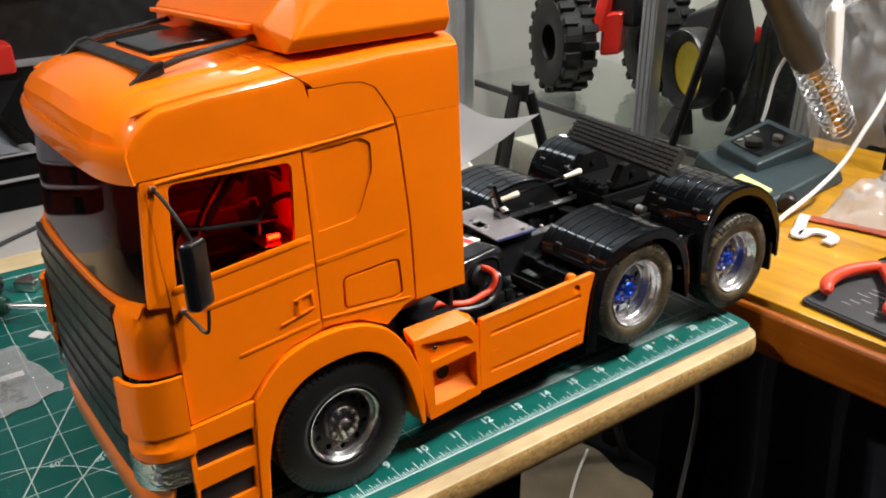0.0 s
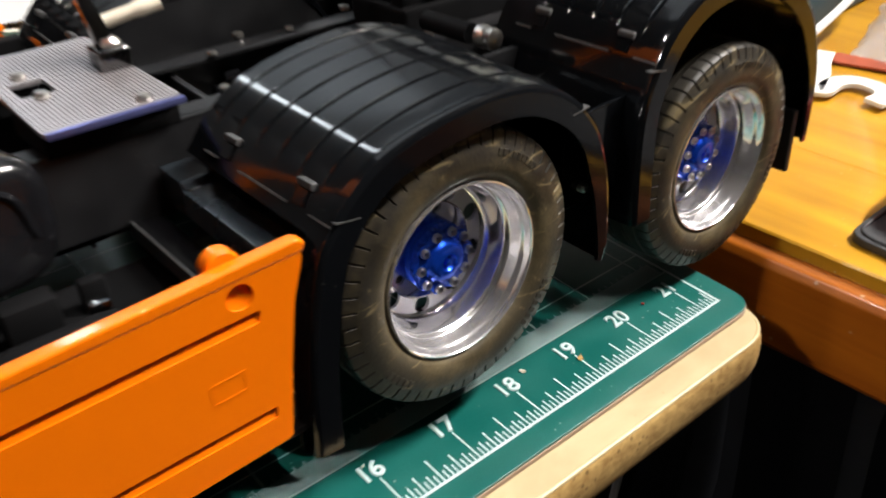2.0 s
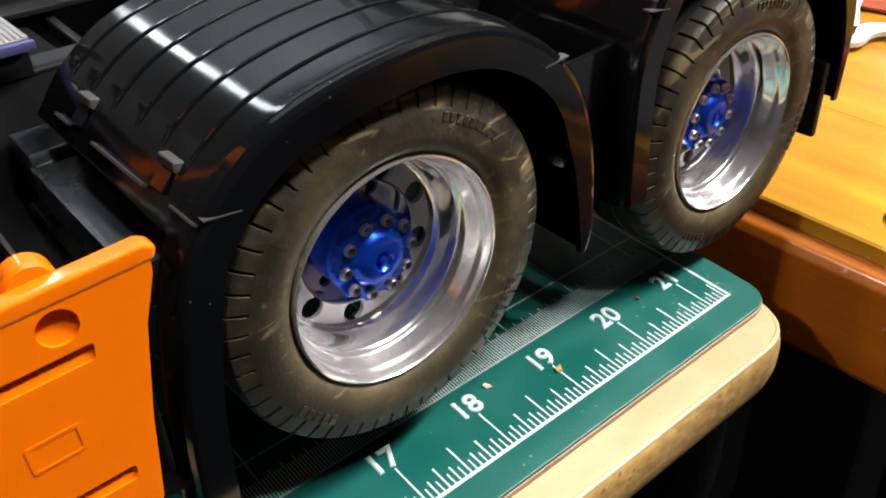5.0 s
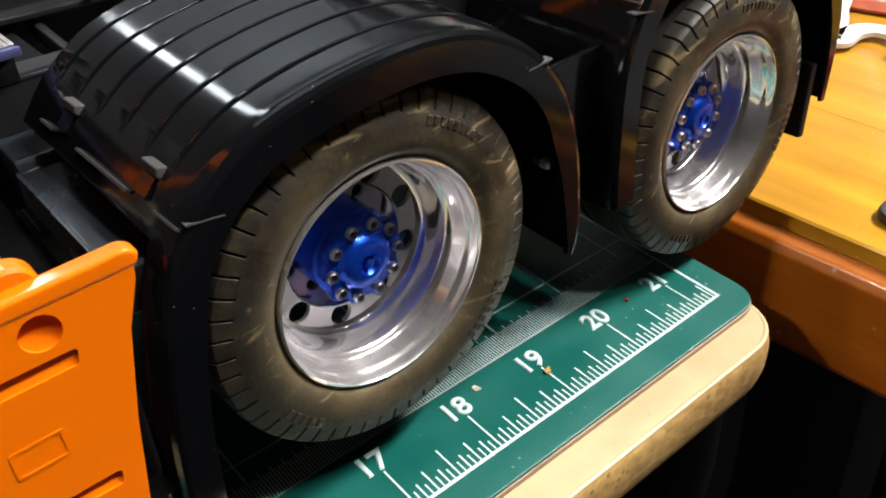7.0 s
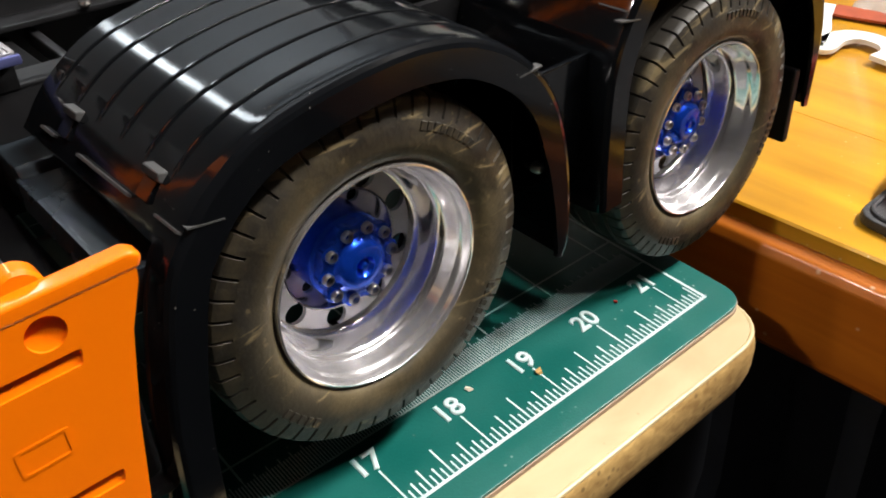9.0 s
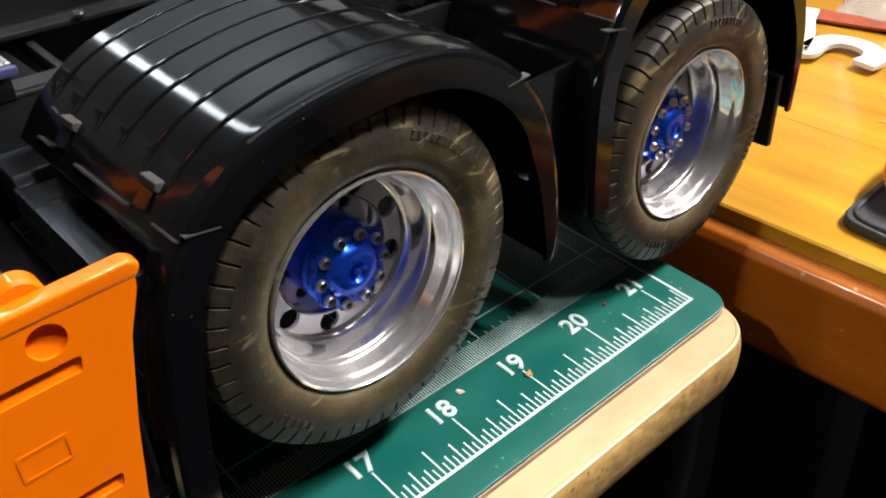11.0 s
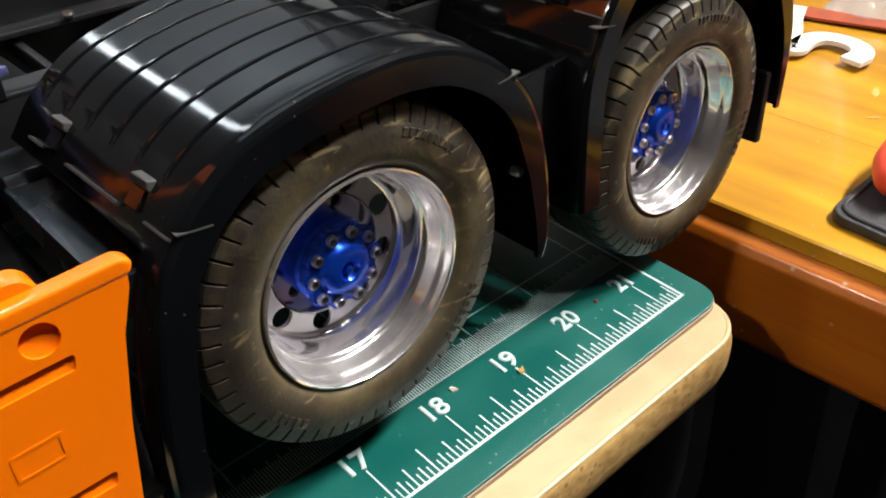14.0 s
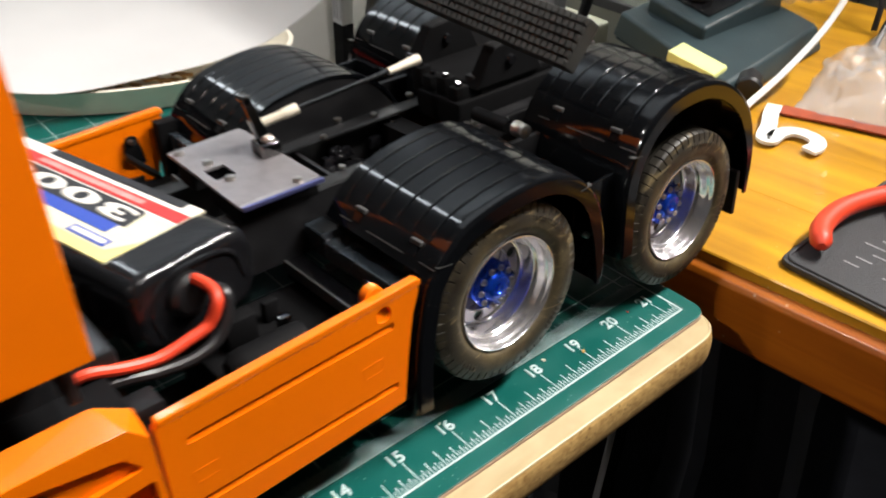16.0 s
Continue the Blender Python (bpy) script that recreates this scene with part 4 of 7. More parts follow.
def skirt_mesh():
    out = rounded([(0.2950, 0.0290), (0.2952, 0.0762), (0.3912, 0.0806), (0.3908, 0.0770), (0.3880, 0.0690), (0.3848, 0.0520), (0.3823, 0.0334)], [0.002, 0.002, 0.0016, 0.002, 0.006, 0.008, 0.0015], 4)
    hole = [(0.3760 + 0.0031 * math.cos(k * math.pi / 10), 0.0747 + 0.0031 * math.sin(k * math.pi / 10)) for k in range(20)]
    slots = [rounded([(0.3035, zl - 0.0016), (0.3035, zl + 0.0014), (0.3800, zr + 0.0014), (0.3794, zr - 0.0016)], 0.0008, 3) for zl, zr in CHANNELS]
    b = prism(out, 0.0128, 0.0158, [hole] + slots, bevel=0.0005)
    lip = rounded([(0.2960, 0.0752), (0.2960, 0.0780), (0.3904, 0.0824), (0.3926, 0.0812), (0.3916, 0.0790)], [0.001, 0.001, 0.0022, 0.0012, 0.001], 3)
    prism(lip, 0.0126, 0.0164, bevel=0.0010, seg=3, bm=b)
    for zl, zr in CHANNELS:
        hull([(x, y, z + dz) for x, z in ((0.3030, zl), (0.3815, zr)) for y, dz in ((0.0142, 0.0020), (0.0157, 0.0020), (0.0131, -0.0019), (0.0157, -0.0019))], 0.0, 1, b)
    return b


both("side_skirt", skirt_mesh(), ORANGE, "orange side skirt panel with two pressed ribs")
part("skirt_knob", lathe([(0.0, 0.0160), (0.0034, 0.0160), (0.0040, 0.0166), (0.0040, 0.0196), (0.0034, 0.0202), (0.0, 0.0202)], 28, False, None, Matrix.Translation((0.3752, 0, 0.0803))), ORANGE, truck)
slot = rounded([(0.3664, 0.0680), (0.3690, 0.0800), (0.3745, 0.0800), (0.3770, 0.0650)], [0.001, 0.0026, 0.0026, 0.001], 5)
part("skirt_slot", prism(slot, 0.2018, 0.2036, bevel=0.0004), MATT, truck, "black rounded tab inside the skirt")
part("slot_screw", lathe([(0.0, 0.2006), (0.0012, 0.2008), (0.0015, 0.2018), (0.0, 0.2018)], 10, False, None, Matrix.Translation((0.3716, 0, 0.0775))), STEEL, truck)
# Added matt black plate keeps the gap between skirt and far mudguard dark.
part("gap_filler", box(0.3830, 0.3930, 0.1955, 0.2025, 0.0350, 0.0850, 0.0008), MATT, truck)
part("skirt_strut", hull([(x, y, z) for x, z in ((0.3655, 0.0765), (0.3800, 0.0610)) for y in (0.1960, 0.1990) for z in (z, z - 0.0030)], 0.0003), SATIN, truck)
both("skirt_hole_back", hull([(x, y, z) for x in (0.3722, 0.3798) for y, z in ((0.0154, 0.0785), (0.0160, 0.0785), (0.0154, 0.0752), (0.0132, 0.0712), (0.0160, 0.0712))]), ORANGE)
for x, z in ((0.3700, 0.0546), (0.3070, 0.0512)):
    r0 = rounded([(x - 0.0042, z - 0.0028), (x - 0.0042, z + 0.0026), (x + 0.0042, z + 0.0030), (x + 0.0042, z - 0.0024)], 0.0006, 3)
    r1 = [(x + (u - x) * 0.84, z + (v - z) * 0.80) for u, v in r0]
    both("skirt_frame", prism(r0, 0.01268, 0.0130, [r1]), ORANGE)

# steps behind the front wheel
frame0 = rounded([(0.2466, 0.0804), (0.2560, 0.0240), (0.2945, 0.0282), (0.2935, 0.0745), (0.2880, 0.0804)], 0.0012, 3)
hole1 = rounded([(0.2512, 0.0768), (0.2590, 0.0625), (0.2900, 0.0650), (0.2850, 0.0714)], 0.001, 2)
hole2 = rounded([(0.2600, 0.0320), (0.2918, 0.0345), (0.2915, 0.0590), (0.2592, 0.0570)], 0.001, 2)
both("cab_step", prism(frame0, 0.0122, 0.0165, [hole1, hole2], bevel=0.0005), ORANGE, "orange cab step with two recesses")
both("step_back", box(0.2480, 0.2938, 0.0200, 0.0222, 0.026, 0.0765, 0.0005), ORANGE)
both("step_panel", prism([(0.2508, 0.0772), (0.2588, 0.0620), (0.2905, 0.0646), (0.2854, 0.0718)], 0.0141, 0.0199), ORANGE)
both("step_panel", hull([(x, y, z) for x in (0.2600, 0.2915) for y, z in ((0.0126, 0.0330), (0.0200, 0.0330), (0.0200, 0.0405))]), ORANGE)
both("step_shelf", box(0.2560, 0.2935, 0.0150, 0.0262, 0.0290, 0.0315, 0.0005), ORANGE)
both("step_shelf", box(0.2560, 0.2935, 0.0150, 0.0262, 0.0580, 0.0612, 0.0005), ORANGE)
both("step_top", hull([(x, y, z) for x, y, z in ((0.2468, 0.0124, 0.0803), (0.2879, 0.0124, 0.0803), (0.2933, 0.0124, 0.0745), (0.2455, 0.0208, 0.0858), (0.2825, 0.0208, 0.0866), (0.2930, 0.0208, 0.0802), (0.2480, 0.0150, 0.0775), (0.2930, 0.0150, 0.0735), (0.2470, 0.0216, 0.0775), (0.2930, 0.0216, 0.0735))], 0.0006, 2), ORANGE, "sloping orange top of the step")
both("step_inner", box(0.2460, 0.2940, 0.0240, 0.0440, 0.0500, 0.0770, 0.0008), MATT)
both("step_side", box(0.2916, 0.2942, 0.0150, 0.0262, 0.029, 0.0735, 0.0005), ORANGE)
both("step_hole", lathe([(0.0, 0.0196), (0.0046, 0.0196), (0.0046, 0.0205), (0.0, 0.0205)], 24, False, None, Matrix.Translation((0.2712, 0, 0.0485))), INK)
both("step_screw", lathe([(0.0, 0.0134), (0.0010, 0.0130), (0.0016, 0.0138), (0.0016, 0.018), (0.0, 0.018)], 12, False, None, Matrix.Translation((0.2625, 0, 0.0705))), DARKCHROME)

# front wheel arch
out = arch([(0.1488, 0.0800), (0.1600, 0.0930), (0.1734, 0.1007), (0.1936, 0.1042), (0.2142, 0.1022), (0.2317, 0.0930), (0.2438, 0.0761), (0.2504, 0.0569), (0.2520, 0.0250)], 5)
inn = arch([(0.1505, 0.0190), (0.1530, 0.0450), (0.1600, 0.0660), (0.1720, 0.0790), (0.1885, 0.0858), (0.2128, 0.0862), (0.2300, 0.0754), (0.2407, 0.0580), (0.2490, 0.0250)], 5)
aw = prism([(0.1445, 0.0190), (0.1470, 0.0600)] + out + inn[::-1], 0.0105, 0.0290, bevel=0.0012)
both("wheel_arch", aw, ORANGE, "orange rounded front wheel arch")
both("arch_liner", prism([(0.150, 0.030), (0.152, 0.098), (0.245, 0.098), (0.252, 0.030), (0.250, 0.030), (0.236, 0.090), (0.160, 0.090), (0.154, 0.030)], 0.029, 0.072), SATIN)

# cab sides
SEAM = arch([(0.2002, 0.2322), (0.2160, 0.2326), (0.2269, 0.2316), (0.2338, 0.2278), (0.2392, 0.2198), (0.2446, 0.2098), (0.2476, 0.1823), (0.2501, 0.1497), (0.2509, 0.1060)], 4)
door = rounded([(0.1158, 0.0780), (0.1162, 0.1420), (0.1130, 0.2035), (0.1900, 0.2060), (0.1912, 0.1552), (0.1916, 0.1060), (0.1734, 0.1022), (0.1600, 0.0948), (0.1480, 0.0810)], [0.001, 0.002, 0.003, 0.001, 0.001, 0.001, 0.006, 0.006, 0.002], 3)
window = rounded([(0.1200, 0.1500), (0.1235, 0.2005), (0.1846, 0.1989), (0.1819, 0.1576), (0.1381, 0.1517)], [0.002, 0.004, 0.004, 0.003, 0.01], 4)
d = prism(door, 0.0140, 0.0168, [window], bevel=0.0005)
both("door_rib", prism(rounded([(0.1180, 0.1480), (0.1180, 0.1515), (0.1905, 0.1600), (0.1905, 0.1565)], 0.001, 3), 0.0135, 0.0150, bevel=0.0005), ORANGE)
both("door_rib", prism(rounded([(0.1310, 0.1352), (0.1310, 0.1378), (0.1905, 0.1442), (0.1905, 0.1418)], 0.001, 3), 0.0136, 0.0150, bevel=0.0004), ORANGE)
both("door_rib", prism(rounded([(0.1450, 0.1050), (0.1450, 0.1072), (0.1905, 0.1128), (0.1905, 0.1106)], 0.0008, 3), 0.0135, 0.0150, bevel=0.0005), ORANGE)
doors = both("door", d, ORANGE, "orange cab door with window opening")
hd = prism(rounded([(0.1690, 0.1148), (0.1690, 0.1162), (0.1890, 0.1215), (0.1890, 0.1200)], 0.0006, 3), 0.0130, 0.0150, bevel=0.0004)
hull([(x, y, z) for y in (0.0128, 0.0145) for x, z in ((0.1772, 0.1180), (0.1800, 0.1186), (0.1795, 0.1262), (0.1815, 0.1268))], 0.0004, 2, hd)
prism(rounded([(0.1775, 0.1258), (0.1775, 0.1272), (0.1880, 0.1300), (0.1880, 0.1286)], 0.0006, 3), 0.0130, 0.0150, bevel=0.0004, bm=hd)
prism(rounded([(0.1872, 0.1205), (0.1868, 0.1295), (0.1886, 0.1298), (0.1890, 0.1208)], 0.0006, 3), 0.0133, 0.0150, bevel=0.0003, bm=hd)
both("door_handle", hd, ORANGE)
LOW = [(u, v) for u, v in SEAM if v < 0.2085]
upper = [(0.1972, 0.2066), (0.1972, 0.2322)] + [(u, v) for u, v in SEAM if v >= 0.2100] + [(0.2444, 0.2094)]
both("roof_side", prism(upper, 0.01406, 0.0168), ORANGE)
both("rain_gutter", tube(smooth_path([(0.1168, 0.0146, 0.1960), (0.1180, 0.0144, 0.2005), (0.1215, 0.0142, 0.2026), (0.1550, 0.0142, 0.2036), (0.1900, 0.0142, 0.2045), (0.2436, 0.0142, 0.2082)], 6), 0.0011, 8), ORANGE)
rearp = [(0.1922, 0.1070), (0.1918, 0.1552), (0.1910, 0.2056), (0.2440, 0.2090)] + LOW + [(0.2440, 0.1040), (0.2317, 0.0955), (0.2142, 0.1045)]
bw = rounded([(0.1956, 0.1600), (0.1948, 0.2020), (0.2230, 0.2038), (0.2292, 0.2005), (0.2290, 0.1861), (0.2190, 0.1621)], [0.002, 0.002, 0.004, 0.004, 0.01, 0.01], 5)
lk = rounded([(0.2058, 0.1124), (0.2062, 0.1315), (0.2420, 0.1335), (0.2435, 0.1105)], 0.004, 4)
sp = prism(rearp, 0.0140, 0.0168, [bw, lk], bevel=0.0004)
prism([(0.1945, 0.1590), (0.1940, 0.2035), (0.2300, 0.2040), (0.2300, 0.1590)], 0.0148, 0.0175, bm=sp)
prism([(u * 1.0, v) for u, v in rounded([(0.2072, 0.1136), (0.2076, 0.1303), (0.2408, 0.1322), (0.2422, 0.1117)], 0.0035, 4)], 0.0142, 0.0172, bevel=0.0004, bm=sp)
prism([(0.2045, 0.1110), (0.2045, 0.1330), (0.2445, 0.1350), (0.2445, 0.1090)], 0.0156, 0.0175, bm=sp)
prism(rounded([(0.1925, 0.1420), (0.1925, 0.1446), (0.2470, 0.1486), (0.2470, 0.1460)], 0.001, 3), 0.0136, 0.0150, bevel=0.0004, bm=sp)
prism(rounded([(0.1925, 0.1112), (0.1925, 0.1128), (0.2480, 0.1086), (0.2480, 0.1072)], 0.0006, 3), 0.0135, 0.0150, bevel=0.0005, bm=sp)
both("side_panel", sp, ORANGE, "orange cab side panel with blind window recess")
wing = [(0.2515, 0.1050)] + [(u + 0.0008, v) for u, v in SEAM[::-1] if v < 0.2095] + [(0.2452, 0.2103), (0.2864, 0.2103), (0.2860, 0.1050)]
both("side_deflector", prism(wing, 0.0138, 0.0168, bevel=0.0005), ORANGE, "plain orange side air deflector behind the cab")
for y0, y1 in ((0.0172, 0.0190), (2 * YC - 0.0190, 2 * YC - 0.0172)):
    part("seam_backing", prism([(0.188, 0.100), (0.186, 0.240), (0.284, 0.240), (0.284, 0.107), (0.245, 0.100), (0.2, 0.106)], y0, y1), ORANGE, truck)
part("back_wall", box(0.2780, 0.2815, 0.0195, 0.2005, 0.090, 0.245, 0.001), SATIN, truck)


# roof: sections across the cab, from the visor to the back
def roof_section(x, z0, side, top, half=0.096, rr=0.02, step=1.0):
    """One section: upright side, rounded shoulder, a small raised step, then the gently arched top."""
    pts = [(x, YC - half, z0), (x, YC - half, (z0 + side) / 2), (x, YC - half, side)]
    for k in range(1, 8):
        a = math.pi / 2 * k / 7
        pts.append((x, YC - half + rr * (1 - math.cos(a)), side + (top - side) * 0.70 * math.sin(a)))
    z1 = side + (top - side) * 0.70
    pts += [(x, YC - half + rr + 0.0035, z1 - 0.0003 * step + (top - side) * 0.05 * (1 - step)), (x, YC - half + rr + 0.0052, z1 + (top - side) * 0.09)]
    for k in range(1, 5):
        u = k / 4
        pts.append((x, YC - half + rr + 0.0052 + (half - rr - 0.0052) * u, z1 + (top - side) * (0.09 + 0.21 * math.sin(math.pi / 2 * u))))
    return pts + [(p[0], 2 * YC - p[1], p[2]) for p in pts[::-1][1:]]


def slant(row):
    """Leans the joint between the two roof pieces forward towards the top."""
    return [(x - 0.024 * min(1.0, max(0.0, (z - 0.2335) / 0.0155)), y, z) for x, y, z in row]


def bow(row, amount):
    """Rounds a section's plan at the front."""
    out = []
    for x, y, z in row:
        u = abs(y - YC) / 0.096
        out.append((x + amount * u ** 4, y, z))
    return out


rows = [bow(roof_section(0.0985, 0.2040, 0.2120, 0.2180, step=0.0), 0.0095), bow(roof_section(0.0975, 0.2040, 0.2140, 0.2215, step=0.0), 0.0105), bow(roof_section(0.0990, 0.2042, 0.2180, 0.2285, step=0.0), 0.0105), bow(roof_section(0.1040, 0.2044, 0.2230, 0.2350, step=0.0), 0.010), bow(roof_section(0.1130, 0.2046, 0.2275, 0.2400, step=0.0), 0.006), roof_section(0.1250, 0.2048, 0.2305, 0.2435), roof_section(0.1450, 0.2052, 0.2330, 0.2462), roof_section(0.1700, 0.2056, 0.2350, 0.2485), slant(roof_section(0.1990, 0.2060, 0.2365, 0.2500))]
part("roof_front", sheet(rows, 0.0025), ORANGE, truck, "orange curved roof front with sun visor", 22)
rows = [slant(roof_section(0.1998, 0.2325, 0.2372, 0.2505, 0.0962)), roof_section(0.2170, 0.2329, 0.2385, 0.2512, 0.0962), roof_section(0.2275, 0.2318, 0.2392, 0.2517, 0.0962), roof_section(0.2345, 0.2280, 0.2396, 0.2519, 0.0962), roof_section(0.2400, 0.2200, 0.2400, 0.2522, 0.0962), roof_section(0.2452, 0.2106, 0.2404, 0.2524, 0.0962), roof_section(0.2480, 0.2106, 0.2405, 0.2525, 0.0962), roof_section(0.2864, 0.2106, 0.2410, 0.2530, 0.0962)]
part("roof_rear", sheet(rows, 0.0025), ORANGE, truck, "orange rear roof section", 22)
part("visor_front", sheet([[(0.0968 + dx + 0.002 * u * u + 0.0090 * abs(u) ** 8, YC + 0.0965 * u, z) for u in [-1 + k / 12 for k in range(25)]] for z, dx in ((0.2030, 0.0012), (0.2100, 0.0), (0.2170, -0.0004), (0.2198, 0.0010))], 0.0020), ORANGE, truck, "", 50)
crease = [(0.1130, 0.2275, 0.2400), (0.1250, 0.2305, 0.2435), (0.1450, 0.2330, 0.2462), (0.1700, 0.2350, 0.2485), (0.1850, 0.2361, 0.2495)]
both("roof_crease", tube(smooth_path([(x, 0.0176, s + (t_ - s) * 0.355) for x, s, t_ in crease], 5), 0.0012, 8, taper=[0.3, 0.7] + [1.0] * 13 + [0.8, 0.6, 0.4, 0.3]), ORANGE)
spoiler = hull([(0.1900, 0.0300, 0.2500), (0.1900, 0.1900, 0.2500), (0.1900, 0.0185, 0.2490), (0.1900, 0.2015, 0.2490), (0.2835, 0.0185, 0.2500), (0.2835, 0.2015, 0.2500), (0.2845, 0.0160, 0.2570), (0.2845, 0.2040, 0.2570), (0.1935, 0.0160, 0.2560), (0.1935, 0.2040, 0.2560), (0.1850, 0.0340, 0.2620), (0.1850, 0.1860, 0.2620), (0.2850, 0.030, 0.318), (0.2850, 0.190, 0.318), (0.2420, 0.040, 0.316), (0.2420, 0.180, 0.316), (0.2080, 0.034, 0.283), (0.2080, 0.186, 0.283)], 0.0028, 3)
part("spoiler_flange", hull([(x, y, z) for x, z in ((0.1780, 0.2600), (0.1900, 0.2570), (0.1900, 0.2610), (0.1780, 0.2625)) for y in (0.045, 0.175)], 0.0006), ORANGE, truck)
part("roof_spoiler", spoiler, ORANGE, truck, "tall orange roof air deflector")
part("roof_hatch", hull([(x, y, z) for x, y, z0 in ((0.1455, 0.0800, 0.2462), (0.1455, 0.1400, 0.2462), (0.1860, 0.0800, 0.2500), (0.1860, 0.1400, 0.2500)) for z in (z0, z0 + 0.0040)], 0.0010), BLACK, truck, "black roof hatch")
part("hatch_frame", hull([(x, y, z) for x, y, z0 in ((0.1430, 0.0760, 0.2455), (0.1430, 0.1440, 0.2455), (0.1890, 0.0760, 0.2495), (0.1890, 0.1440, 0.2495)) for z in (z0, z0 + 0.0018)], 0.0008), ORANGE, truck)
rb = tube([(0.1335, 0.046, 0.2455), (0.150, 0.046, 0.2500), (0.196, 0.048, 0.2560)], 0.0017, 8)
tube([(0.1335, 0.174, 0.2455), (0.150, 0.174, 0.2500), (0.196, 0.172, 0.2560)], 0.0017, 8, rb)
hull([(x, y, z) for y in (0.044, 0.048) for x, z in ((0.123, 0.2405), (0.140, 0.2440), (0.140, 0.2500), (0.134, 0.2485))], 0.0004, 1, rb)
hull([(x, y, z) for y in (0.172, 0.176) for x, z in ((0.123, 0.2405), (0.140, 0.2440), (0.140, 0.2500), (0.134, 0.2485))], 0.0004, 1, rb)
hull([(x, y, z) for y in (0.044, 0.176) for x, z in ((0.1315, 0.2440), (0.1395, 0.2465), (0.1395, 0.2485), (0.1315, 0.2460))], 0.0004, 1, rb)
part("roof_rack", rb, SATIN, truck, "black roof rack rails")

# cab front
def wrap(z, x, bulge, edge, side):
    """A plan line across the cab's front at height z."""
    out = []
    for k in range(21):
        u = -1 + 2 * k / 20
        y = YC + side * u
        out.append((x + bulge * u * u + edge * abs(u) ** 8, y, z))
    return out


part("windscreen", sheet([wrap(0.1440, 0.0945, 0.003, 0.0080, 0.0935), wrap(0.1650, 0.0962, 0.003, 0.0085, 0.0935), wrap(0.1850, 0.0978, 0.003, 0.0090, 0.0935), wrap(0.2045, 0.0995, 0.003, 0.0095, 0.0935)], 0.0012), DARK_GLASS, truck, "dark wrap-round cab windscreen")
pil = prism([(0.1056, 0.1440), (0.1112, 0.2035), (0.1145, 0.2040), (0.1195, 0.2000), (0.1160, 0.1500), (0.1165, 0.1420)], 0.0142, 0.0175, bevel=0.0006)
both("window_pillar", pil, ORANGE)
corner = [(0.0905, 0.0330), (0.0915, 0.0260), (0.0945, 0.0195), (0.1000, 0.0155), (0.1080, 0.0140), (0.1152, 0.0138)]
both("front_corner", sheet([[(x + (0.0020 if z > 0.143 else 0) + max(0, 0.108 - z) * -0.02, y, z) for x, y in corner] for z in (0.0770, 0.0850, 0.1000, 0.1070)], 0.0025), ORANGE, "orange front corner panel", 40)
both("front_corner_top", sheet([[(x + 0.0025, y + 0.0012, z) for x, y in corner] for z in (0.1075, 0.125, 0.1385)] + [[(x + 0.0055, y + 0.003, 0.1450) for x, y in corner]], 0.0025), ORANGE, "", 40)
part("grille_backing", sheet([wrap(z, 0.0925 + (z - 0.06) * 0.015, 0.001, 0.001, 0.078) for z in (0.062, 0.09, 0.12, 0.1435)], 0.003), SATIN, truck, "black front grille")
for k in range(6):
    z = 0.0680 + k * 0.0125
    part("grille_slat", sheet([wrap(z, 0.0905 + 0.0012 * k * 0.2, 0.001, 0.001, 0.0765), wrap(z + 0.0062, 0.0885 + 0.0012 * k * 0.2, 0.001, 0.001, 0.0765), wrap(z + 0.0085, 0.0910 + 0.0012 * k * 0.2, 0.001, 0.001, 0.0765)], 0.0012), SATIN, truck)
part("scuttle", sheet([wrap(0.1400, 0.0925, 0.002, 0.006, 0.0935), wrap(0.1470, 0.0935, 0.003, 0.008, 0.0940)], 0.002), ORANGE, truck)
bp = [wrap(z, 0.0885 + dx, 0.001, 0.010, 0.0965) for z, dx in ((0.0190, 0.004), (0.0240, 0.0005), (0.0400, 0.0), (0.0460, 0.0015))]
part("bumper", sheet(bp, 0.003), ORANGE, truck, "orange front bumper", 40)
part("bumper_bar", sheet([wrap(z, 0.0890, 0.001, 0.010, 0.0962) for z in (0.0465, 0.0620)], 0.002), SATIN, truck)
both("bumper_corner", prism([(0.1120, 0.0190), (0.1120, 0.0770), (0.1485, 0.0800), (0.1470, 0.0600), (0.1445, 0.0190)], 0.0118, 0.0150, [rounded([(0.1148, 0.0530), (0.1148, 0.0640), (0.1458, 0.0655), (0.1455, 0.0545)], 0.001, 2), rounded([(0.1135, 0.0270), (0.1140, 0.0410), (0.1440, 0.0430), (0.1432, 0.0290)], 0.001, 2)], bevel=0.0005), ORANGE, "orange bumper side with two step recesses")
both("step_tread", prism([(0.1140, 0.0240), (0.1140, 0.0660), (0.1470, 0.0680), (0.1450, 0.0260)], 0.0142, 0.0170), SATIN)
both("corner_top", sheet([[(x + dx, y + dy, z) for x, y in [(0.0905, 0.0330), (0.0915, 0.0260), (0.0945, 0.0195), (0.1000, 0.0155), (0.1080, 0.0140), (0.1152, 0.0138)]] for z, dx, dy in ((0.0640, 0.0004, -0.0012), (0.0690, 0.0, -0.0014), (0.0715, 0.0008, -0.0002), (0.0768, 0.0008, 0.0))], 0.002), ORANGE, "", 30)
hl = [[(x, y, z) for x, y in [(0.0900, 0.034), (0.0902, 0.0260), (0.0925, 0.0190), (0.0985, 0.0140), (0.1115, 0.0122)]] for z in (0.0480, 0.0555, 0.0635)]
both("headlight", sheet(hl, 0.0012), FACETS, "chrome and clear plastic headlight", 40)
